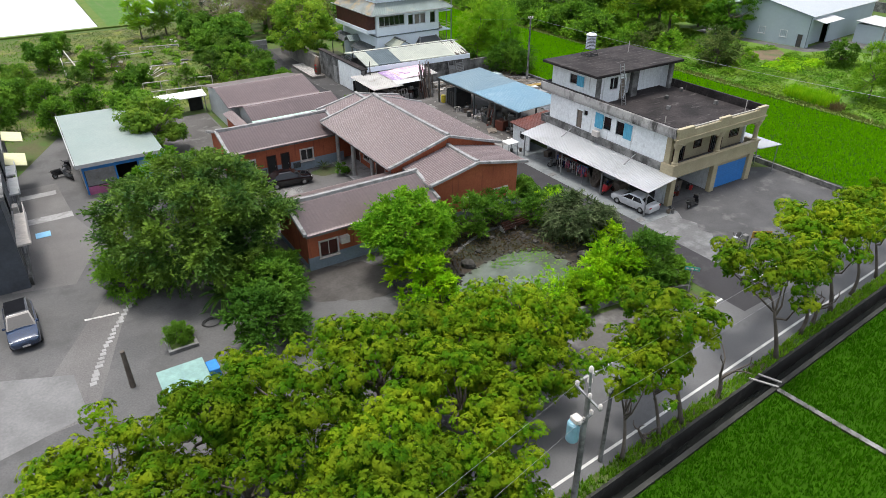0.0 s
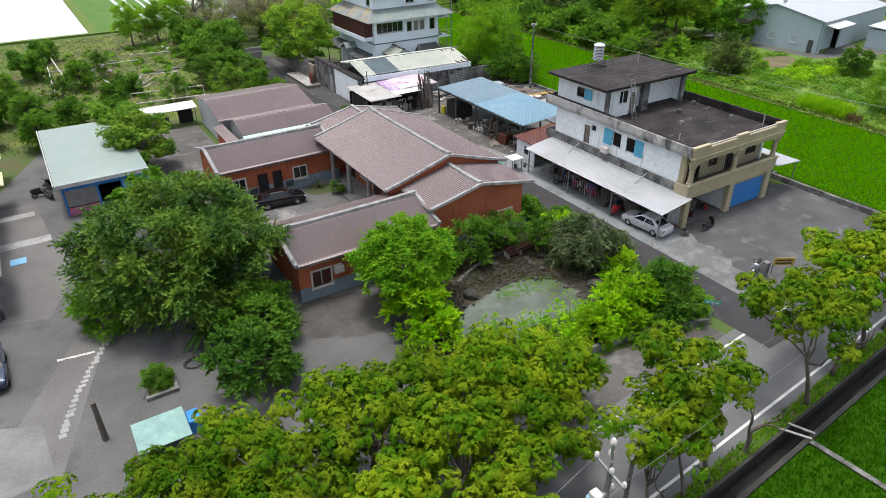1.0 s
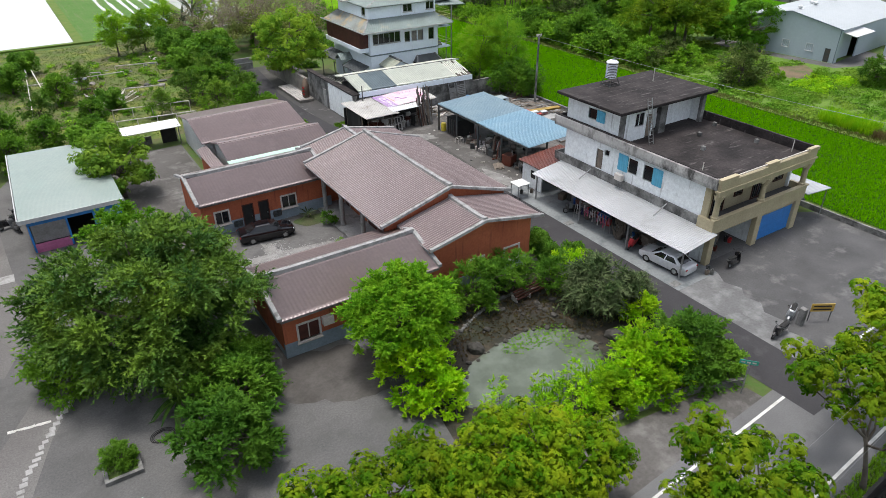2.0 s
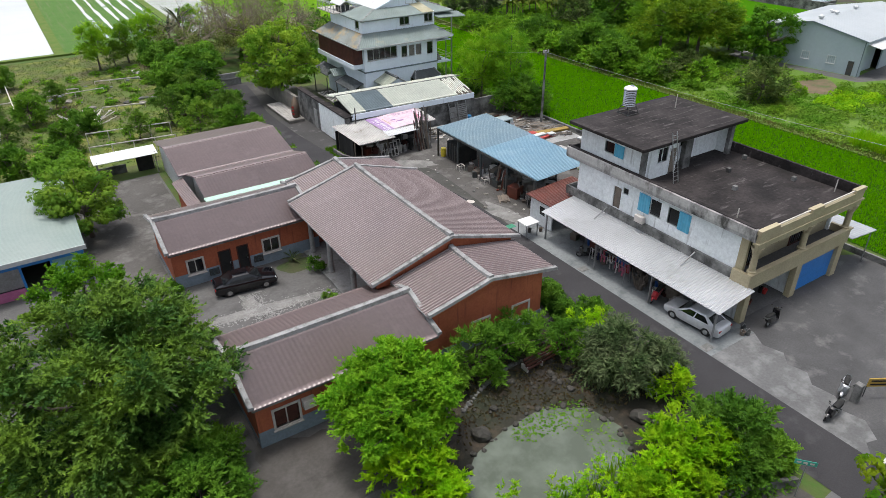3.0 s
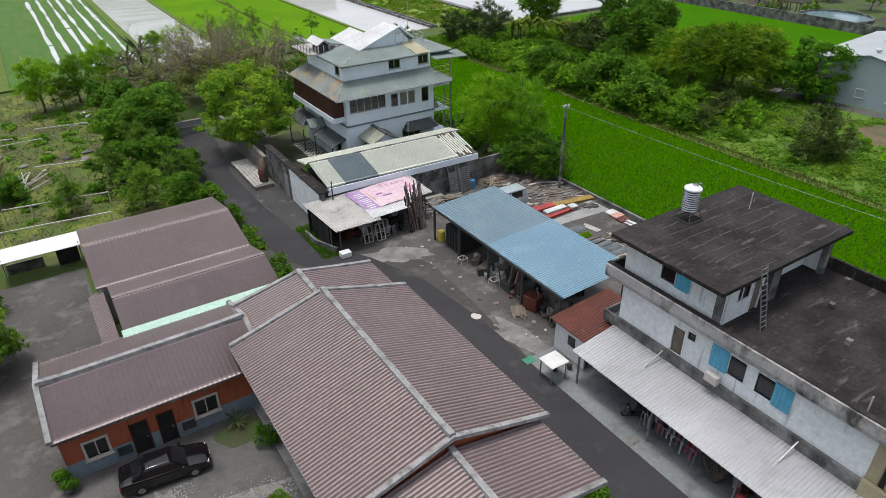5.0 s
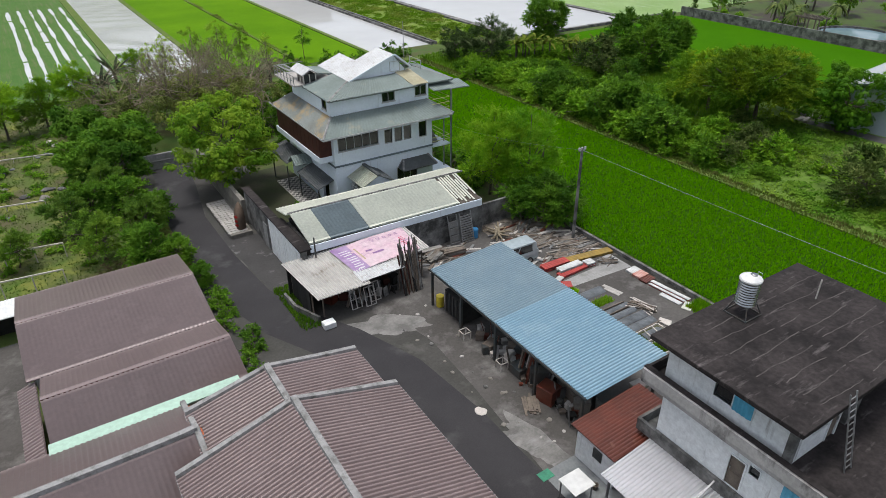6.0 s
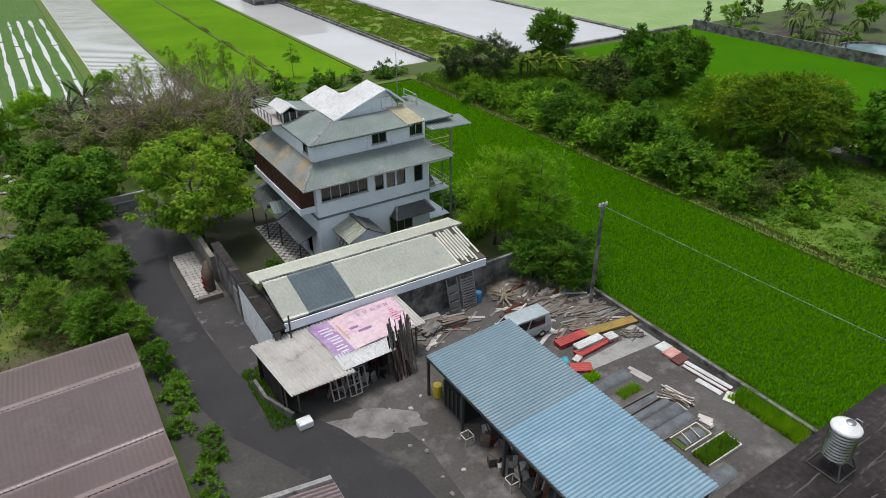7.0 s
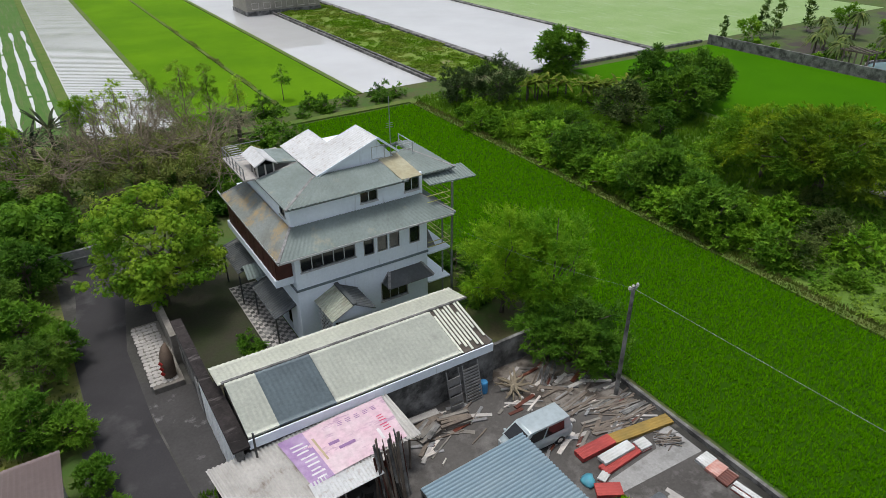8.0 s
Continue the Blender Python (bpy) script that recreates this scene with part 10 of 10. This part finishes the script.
# ---- allotment garden ----
plate("garden_soil", ((-40, 83), (33.2, 83), (33.2, 138), (-40, 138)), 0.004, surf("allotment_ground", (0.075, 0.13, 0.018), (0.095, 0.085, 0.045), big=0.22, fine=4, bump=0.5, rough=0.95, stain=(0.15, 0.17, 0.035), stain_scale=0.3, stain_at=(0.5, 0.62), fine_mix=0.6), "patchy allotment ground with grass and soil", "ground")
random.seed(101)
for x0, y0, x1, y1, z in ((15.7, 92.0, 24.5, 90.8, 1.4), (15.4, 86.6, 24.0, 85.6, 1.6), (6.0, 112.6, 20.5, 113.2, 0.7), (7.5, 96.0, 8.5, 130.0, 1.0)):
    f = thing("garden_fence", "low pale pipe fence in the allotment", "fence", (x0, y0, 0))
    part("rail", beam(bmesh.new(), (x0, y0, z), (x1, y1, z), 0.1), M_TRIM, f)
    for k in range(5):
        t = k / 4
        part("post", boxes((x0 + (x1 - x0) * t, x0 + (x1 - x0) * t + 0.09, y0 + (y1 - y0) * t, y0 + (y1 - y0) * t + 0.09, 0, z)), M_TRIM, f)
tre = thing("stake_heap", "heap of pale stakes among the vegetables", "stakes", (17.5, 99.6, 0))
for k in range(30):
    a = random.uniform(0, 3.14)
    x, y = 17.0 + random.uniform(-1.6, 1.2), 99.6 + random.uniform(-1.3, 1.2)
    part("stake", beam(bmesh.new(), (x, y, 0.05), (x + 2.1 * math.cos(a), y + 2.1 * math.sin(a), random.uniform(0.3, 1.5)), 0.085), M_TRIM, tre)
for k in range(34):
    x, y = random.uniform(13, 30), random.uniform(101, 124)
    b = rock(x, y, random.uniform(0.2, 0.7), h=0.35)
    tagged(part("plastic_sheet", b, random.choice((M_TRIM, M_STONE, GREYTARP, M_MOULD, GREYTARP))), "crumpled plastic sheet on a vegetable bed", "plastic sheet", group="sheets in the allotment")
vc = plant("vegetable_clump", "low leafy vegetable clump in the allotment", "plant", 72, 0.6, 0.55, 0.0, L_MID, clumps=8, clump_r=0.26, leaves=420, size=0.16, trunk_r=0.02, shape="dome", hollow=0.1, spray=6, aspect=0.5, up=0.6, group="vegetables in the allotment")
vegetable_rows = []
for k in range(130):
    row = random.choice((0, 1, 2, 3, 4, 5))
    vegetable_rows.append((11.5 + 3.0 * row + random.uniform(-0.5, 0.5), random.uniform(88, 126), random.uniform(0, 360), random.uniform(0.5, 1.5)))
place(vc, vegetable_rows)
for x0, y0, x1, y1, z in ((13.6, 116.6, 17.6, 115.6, 0.5), (9.6, 106.0, 9.0, 122.0, 0.8), (19.0, 104.0, 24.0, 103.0, 0.6), (20.0, 118.0, 26.0, 117.0, 0.5)):
    f = thing("bed_edging", "low pale pipe edging a vegetable bed", "fence", (x0, y0, 0))
    part("rail", beam(bmesh.new(), (x0, y0, z), (x1, y1, z), 0.12), M_TRIM, f)
    for k in range(4):
        t = k / 3
        part("post", boxes((x0 + (x1 - x0) * t, x0 + (x1 - x0) * t + 0.07, y0 + (y1 - y0) * t, y0 + (y1 - y0) * t + 0.07, 0, z)), M_TRIM, f)
dry = plant("dry_shrub", "bare brown shrub among the vegetable beds", "shrub", 73, 1.8, 1.5, 0.0, L_BROWN, clumps=20, clump_r=0.5, leaves=1600, size=0.2, trunk_r=0.05, shape="dome", hollow=0.2, spray=6, aspect=0.2, up=0.6)
place(dry, [(15.0, 103.5, 0, 1.0), (30.5, 121.0, 60, 1.4), (33.0, 124.0, 120, 1.3), (12.0, 109.0, 30, 0.8), (27.5, 85.6, 90, 0.7), (30.0, 82.6, 200, 0.6)])
tagged(part("blue_drum", lathe(bmesh.new(), (3.5, 97.6, 0), [(0.5, 0), (0.55, 0.4), (0.55, 1.0), (0.45, 1.1)], 16), paint_mat("blue_drum_plastic", (0.04, 0.25, 0.55), 0.5, 0, 0)), "blue plastic drum in the garden", "drum")
blades("weeds", rng, 8, 33, 84, 138, 11000, 0.15, 0.06, leaf_mat("rough_grass_leaf", (0.045, 0.105, 0.012), (0.085, 0.155, 0.018), tip=(0.13, 0.17, 0.03), trans=0.35, drift_scale=0.35), "rough grass and weeds in the allotment", "weeds", 0.0, per=3)
blades("weeds", rng, -25, 8, 80, 140, 12000, 0.22, 0.06, L_WEED, "rough grass and weeds beside the orchard", "weeds", 0.0, per=3)
plate("meadow", rect(85.0, 118, 16, 134), 0.004, surf("overgrown_meadow", (0.085, 0.17, 0.02), (0.12, 0.20, 0.03), big=0.2, fine=4, bump=0.6, rough=0.95, stain=(0.11, 0.13, 0.04), stain_scale=0.12, stain_at=(0.6, 0.7), fine_mix=0.6), "overgrown green meadow of weeds", "grass")


def hummocks(name, x0, x1, y0, y1, n, r0, r1, leaves, size, mat, label, keep, flat=0.4):
    """Low rolling mounds of creeping weeds."""
    c = np.stack([rng.uniform(x0, x1, n), rng.uniform(y0, y1, n), np.zeros(n)], 1)
    c = c[keep(c[:, 0], c[:, 1])]
    c[:, 2] = 0.1 + 0.22 * np.sin(c[:, 0] * 0.5) * np.sin(c[:, 1] * 0.37)
    V, Q = leaf_cloud(rng, c, rng.uniform(r0, r1, len(c)), leaves, size, flat=flat, up=0.9, fill=0.5, aspect=0.45, tri=True)
    V[:, 2] = np.maximum(V[:, 2], 0.03)
    return tagged(raw_part(name, V, Q, mat), label, "weeds", kind="stuff")


def open_meadow(x, y):
    return ~((x > 108.6) & (y > 55)) & (np.hypot((x - 103.6) / 4.8, (y - 59.2) / 3.3) > 1)


L_MEADOW = leaf_mat("meadow_weed_leaf", (0.10, 0.25, 0.02), (0.17, 0.34, 0.032), tip=(0.25, 0.37, 0.045), trans=0.22, drift_scale=0.16, spec=0.0)
hummocks("weeds", 85.4, 112, 18, 84, 1500, 0.5, 1.25, 95000, 0.26, L_MEADOW, "rolling mat of creeping green weeds in the meadow", open_meadow)
hummocks("weeds", 94.4, 109.3, 141.2, 222, 700, 0.5, 1.3, 30000, 0.4, leaf_mat("strip_grass_leaf", (0.11, 0.24, 0.012), (0.18, 0.33, 0.02), tip=(0.28, 0.33, 0.06), trans=0.4, drift_scale=0.12, spec=0.0), "rough tussocky grass on the strip between the paddies", lambda x, y: x > 0, 0.3)
hummocks("weeds", 66.3, 67.0, 141.2, 222, 220, 0.15, 0.45, 5000, 0.22, L_TWIG, "dry weeds along the bund between two rice fields", lambda x, y: x > 0, 0.7)
hummocks("weeds", 97.0, 105.5, 50.5, 55.0, 60, 0.6, 1.3, 7000, 0.28, L_BRIGHT, "bright mound of climbing weeds by the bare earth", open_meadow, 0.6)
blades("tall_reeds", rng, 85.6, 88.2, 38.6, 44.6, 900, 1.5, 0.12, L_BRIGHT, "clump of tall vivid green reeds at the meadow's edge", "reeds", 0.0, per=4)
blades("dry_tuft", rng, 85.2, 86.6, 36.8, 38.2, 160, 1.0, 0.07, L_BROWN, "dry straw-coloured tuft of grass", "grass", 0.0, per=4)
blades("weeds", rng, 85.4, 116, 84, 134, 18000, 0.6, 0.2, L_WEED, "tall weeds between the thicket's bushes", "weeds", 0.0, per=3)
blades("weeds", rng, 84.0, 85.6, 20, 132, 7000, 0.34, 0.1, leaf_mat("bund_grass_leaf", (0.09, 0.15, 0.025), (0.15, 0.21, 0.035), tip=(0.20, 0.20, 0.07), trans=0.35), "rough grass along the bund", "weeds", 0.1, per=3)
blades("verge_grass", rng, 10, 60, 10.5, 16, 16000, 0.28, 0.08, L_WEED, "rough verge grass between road and ditch", "grass", 0.0, per=3,
       keep=lambda x, y: (lambda v: (v < -0.3) & (v > -1.08))(-(x - ROAD_O.x) * math.sin(ROAD_TURN) + (y - ROAD_O.y) * math.cos(ROAD_TURN)))
# palms and bananas
def rosette(name, label, category, x, y, trunk_h, n, length, mat, seed, width=0.28, droop=0.9, trunk_r=0.14):
    r_ = np.random.default_rng(seed)
    root = thing(name, label, category, (x, y, 0))
    part("trunk", tube(bmesh.new(), [(x, y, -0.05), (x + 0.1, y, trunk_h * 0.5), (x, y, trunk_h)], [trunk_r * 1.2, trunk_r, trunk_r * 0.8], 8), M_BARK, root)
    for k in range(n):
        a = math.tau * k / n * 2.4 + r_.uniform(-0.2, 0.2)
        rise = r_.uniform(0.1, 1.1)
        bm = bmesh.new()
        rows = []
        m = 7
        for i in range(m + 1):
            t = i / m
            rr = length * (t * math.cos(rise * 0.6))
            z = trunk_h + length * (rise * t - droop * t * t)
            w = width * math.sin(math.pi * min(0.97, 0.08 + t * 0.9)) ** 0.7
            c_, s_ = math.cos(a), math.sin(a)
            z = max(z, 0.05)
            rows.append([bm.verts.new((x + c_ * rr - s_ * w, y + s_ * rr + c_ * w, z - 0.12 * w)), bm.verts.new((x + c_ * rr, y + s_ * rr, z + 0.1 * w)), bm.verts.new((x + c_ * rr + s_ * w, y + s_ * rr - c_ * w, z - 0.12 * w))])
        for p, q in zip(rows, rows[1:]):
            for j in range(2):
                bm.faces.new((p[j], q[j], q[j + 1], p[j + 1]))
        part("frond", bm, mat, root)
    return root


rosette("sago_palm", "low sago palm with stiff arching dark fronds", "palm", 10.4, 37.0, 0.8, 30, 1.9, L_BANYAN, 1, 0.13, 0.75)
rosette("spiky_plant", "spiky grey-green plant on the grass by the porch", "plant", 25.6, 55.2, 0.25, 22, 1.0, L_PALM, 9, 0.045, 0.6, 0.06)
L_DARKPALM = leaf_mat("dark_palm_leaf", (0.022, 0.038, 0.018), (0.05, 0.075, 0.032), tip=(0.08, 0.095, 0.045))
for x, y, h, n, L, seed in ((34.2, 132.0, 3.4, 24, 3.6, 2), (36.4, 133.6, 4.6, 22, 3.4, 5), (32.8, 134.4, 2.6, 18, 3.2, 6), (37.4, 130.6, 2.2, 16, 3.0, 7)):
    rosette("traveller_palm", "dark grey-green palm with upright ragged fronds", "palm", x, y, h, n, L, L_DARKPALM, seed, 0.2, 0.35, 0.26)
rosette("date_palm", "grey-green date palm behind the white house", "palm", 57.2, 130.5, 3.2, 18, 3.0, L_PALM, 4, 0.3, 0.8, 0.25)
BAN = leaf_mat("banana_leaf", (0.07, 0.13, 0.015), (0.13, 0.20, 0.025), tip=(0.22, 0.24, 0.06), spec=0.0)
for k in range(18):
    rosette("banana_plant", "banana plant with ragged yellow-green leaves", "banana", 99 + 13 * k / 17, 123.5 - 9 * k / 17 + random.uniform(-2, 2), random.uniform(2.0, 3.2), 10, 2.5, BAN, 10 + k, 0.26, 0.5, 0.12)
L_FAN = leaf_mat("fan_palm_leaf", (0.07, 0.12, 0.03), (0.13, 0.19, 0.05), tip=(0.18, 0.22, 0.08))
for k, (px, py, h) in enumerate(((164.1, 116.5, 3.6), (162.4, 111.0, 3.2), (172.3, 107.8, 3.8), (176, 122.2, 4.5), (184.5, 119.8, 5.0), (167.5, 113.0, 3.4), (171.0, 118.5, 4.2), (187, 113, 5.0))):
    rosette("fan_palm", "fan palm with shaggy crown in the walled garden", "palm", px, py, h, 34, 2.4, L_FAN, 30 + k, 0.26, 1.15, 0.2)
plate("walled_garden", rect(156.2, 230, 60, 133.8), 0.01, surf("walled_garden_ground", (0.045, 0.085, 0.016), (0.07, 0.10, 0.025), big=0.1, fine=3, bump=0.4, stain=(0.05, 0.042, 0.035), stain_scale=0.12, stain_at=(0.5, 0.58)), "garden ground behind the grey wall", "ground")
pool_rim = [(165.6 + 6.6 * math.cos(math.tau * k / 32), 99.6 + 7.0 * math.sin(math.tau * k / 32)) for k in range(32)]
plate("pool", pool_rim, 0.35, water_mat("pool_water", (0.16, 0.25, 0.29), (0.2, 0.29, 0.32), 0.2), "round blue-grey pool in the far garden", "water")
setting("pool_rim", [rail(bmesh.new(), [(x, y, 0.0) for x, y in pool_rim + pool_rim[:2]], 0.5, 0.75, (0, 1, 0))], M_MOULD, "dark concrete rim round the pool", "rim")
pg = thing("pergola", "weathered brown wooden pergola beside the pool", "pergola", (162.0, 107.0, 0))
for x in (160.8, 163.4):
    for y in (104.8, 107.0, 109.2):
        part("post", boxes((x, x + 0.2, y, y + 0.2, 0, 2.7)), M_WOOD, pg)
    part("beam", boxes((x + 0.02, x + 0.18, 104.3, 109.9, 2.7, 2.95)), M_WOOD, pg)
for k in range(9):
    part("rafter", boxes((160.2, 164.2, 104.4 + 0.66 * k, 104.52 + 0.66 * k, 2.95, 3.1)), M_WOOD, pg)
gc = plant("garden_conifer", "dark columnar conifer behind the garden wall", "tree", 81, 7.5, 1.5, 0.2, L_BANYAN, clumps=44, clump_r=0.5, leaves=3600, size=0.3, trunk_r=0.05, spray=7, aspect=0.3, up=1.0, droop=0.0, shape="cone", hollow=0.2, group="conifers in the walled garden")
place(gc, [(158.0, 132.6, 0, 0.8), (169.6, 131.6, 140, 1.1), (172.8, 130.6, 20, 1.15), (184.0, 130.0, 200, 1.1)])
gr = plant("garden_tree", "round leafy tree in the walled garden", "tree", 82, 5.2, 2.4, 1.6, L_MID, clumps=40, clump_r=0.7, leaves=4200, size=0.34, trunk_r=0.14, spray=7, aspect=0.45, up=0.5, droop=0.2)
place(gr, [(164.4, 131.2, 0, 0.95), (159.0, 121.5, 60, 0.42), (158.6, 112.6, 30, 0.4), (184.0, 112.0, 200, 1.2), (188.0, 124.0, 10, 1.2), (180.0, 100.0, 10, 1.1), (160.6, 126.4, 80, 0.4)])
for x, y, rz in ((110.2, 77.0, 15), (111.6, 77.2, 50), (112.6, 76.6, -20)):
    planks("rubble_slab", "pale broken slabs in a clearing of the thicket", x, y, rz, 4, 2.2, 0.6, 0.08, [M_PALESTONE, M_STONE], spread=1.6, tilt=16, cat="slabs")

# pale worn patches and a scrap on the work yard
random.seed(17)
M_WORN = surf("pale_worn_concrete", (0.23, 0.225, 0.215), (0.13, 0.127, 0.122), big=0.9, fine=6, rough=0.85, bump=0.15, stain=(0.27, 0.27, 0.265), stain_scale=1.1, stain_at=(0.52, 0.72), stretch=(0.5, 1.6, 1.0))


def ragged(cx, cy, rx, ry, turn, n=44):
    pts = []
    for k in range(n):
        a = math.tau * k / n
        r = 1 + 0.45 * noise.noise(Vector((2.2 * math.cos(a), 2.2 * math.sin(a), cx))) + random.uniform(-0.06, 0.06)
        x, y = rx * r * math.cos(a), ry * r * math.sin(a)
        pts.append((cx + x * math.cos(turn) - y * math.sin(turn), cy + x * math.sin(turn) + y * math.cos(turn)))
    return pts


# dark colour holds both the wet concrete and the canopy's shade
M_DAMPSHADE = surf("damp_and_shaded_concrete", (0.055, 0.05, 0.046), (0.085, 0.08, 0.075), big=0.5, fine=5, rough=0.7, bump=0.12, stain=(0.035, 0.032, 0.03), stain_scale=0.4)
plate("damp_patch", ragged(18.6, 34.9, 4.0, 2.4, -0.35), 0.021, M_DAMPSHADE, "damp concrete by the wing with the trees' shade painted in", "pavement")
plate("worn_patch", ragged(21.6, 50.2, 4.9, 0.5, -0.1), 0.0165, M_WORN, "pale worn cobble strip across the courtyard", "pavement")
plate("worn_patch", ragged(20.9, 51.2, 0.55, 1.5, 0.15), 0.0185, M_WORN, "pale worn cobble strip across the courtyard", "pavement")
plate("worn_patch", ragged(42.9, 67.0, 3.0, 1.15, -0.45), 0.016, M_WORN, "pale worn patch of concrete in the work yard", "pavement")
plate("worn_patch", ragged(44.6, 52.6, 2.6, 1.1, 1.75), 0.016, M_WORN, "pale worn patch of concrete in the work yard", "pavement")
tagged(part("paper_scrap", rock(43.4, 56.2, 0.42, h=0.12), M_TRIM), "crumpled white scrap lying on the concrete", "scrap")
# log bench and bushes behind the pond
lbn = thing("log_bench", "dark log bench with pale end posts behind the pond", "bench", (34.1, 34.9, 0))
for k in range(4):
    part("log", tube(bmesh.new(), [(32.7, 34.75 + 0.14 * k, 0.3 + 0.13 * k), (35.6, 34.95 + 0.14 * k, 0.3 + 0.13 * k)], 0.075, 8), M_DARKWOOD, lbn)
for x in (32.75, 33.9, 35.5):
    part("post", box(bmesh.new(), x - 0.06, x + 0.06, 34.75, 35.35, 0, 0.36), M_PALESTONE, lbn, "pale stone support")

# odds and ends strewn over the salvage yard and work yard
random.seed(140)
SCRAP = [M_WOOD, M_MOULD, M_STONE, M_PALESTONE, M_RUST, M_WOOD, M_GREYSTEEL, M_TRIM]
for k in range(160):
    x, y = (random.uniform(55.5, 63.6), random.uniform(66.8, 74.6)) if k < 115 else (random.uniform(49.5, 54.5), random.uniform(70.5, 74.3))
    if 53.4 < x < 58.4 and 68.6 < y < 71.4:
        continue
    L, w, h_ = random.uniform(0.4, 2.2), random.uniform(0.08, 0.3), random.uniform(0.04, 0.12)
    b = box(bmesh.new(), -L / 2, L / 2, -w / 2, w / 2, 0, h_)
    b.transform(pose(x, y, 0.018, 0, 0, random.uniform(-40, 40)))
    tagged(part("scrap_board", b, random.choice(SCRAP)), "odd board lying in the salvage yard", "board", group="scrap boards in the yard")
for k in range(26):
    x, y = random.uniform(43.5, 46.6), random.uniform(51.5, 68.0)
    tagged(part("rubble", rock(x, y, random.uniform(0.06, 0.2), h=0.4), random.choice((M_STONE, M_PALESTONE, M_MOULD))), "broken lump of rubble on the concrete", "rubble", group="rubble in the work yard")
for k in range(16):
    x, y = random.uniform(40.4, 46.0), random.uniform(70.3, 71.4)
    L = random.uniform(0.5, 1.2)
    b = box(bmesh.new(), -0.03, 0.03, -random.uniform(0.1, 0.35), random.uniform(0.1, 0.35), 0, L)
    b.transform(pose(x, y, 0.02, random.uniform(-12, 12), random.uniform(-20, 20), random.uniform(0, 180)))
    tagged(part("scrap_sheet", b, random.choice((M_WOOD, M_PALESTONE, M_MOULD, M_STEEL, M_GREYSTEEL, M_DARK))), "old sheet propped under the lean-to", "sheet", group="sheets under the lean-to")

random.seed(211)
for k in range(44):
    x, y = random.uniform(46.9, 48.6), random.uniform(52.0, 62.8)
    crate(x, y, 0.012, s=random.uniform(0.2, 0.55), mat=random.choice((M_WOOD, M_TRIM, M_PALESTONE, M_STEEL, M_GREYSTEEL, M_DARK, M_MOULD, M_RUST, M_PALEROOF)))
for k in range(14):
    x, y = random.uniform(47.0, 48.4), random.uniform(52.2, 62.4)
    L = random.uniform(1.0, 2.2)
    b = beam(bmesh.new(), (x, y, 0.02), (x + random.uniform(-0.3, 0.5), y + random.uniform(-0.3, 0.3), L), random.uniform(0.05, 0.3), 0.04)
    tagged(part("prop_timber", b, random.choice((M_WOOD, M_PALESTONE, M_RUST, M_GREYSTEEL, M_MOULD))), "timber propped upright under the blue shed", "timber", group="timber under the shed")
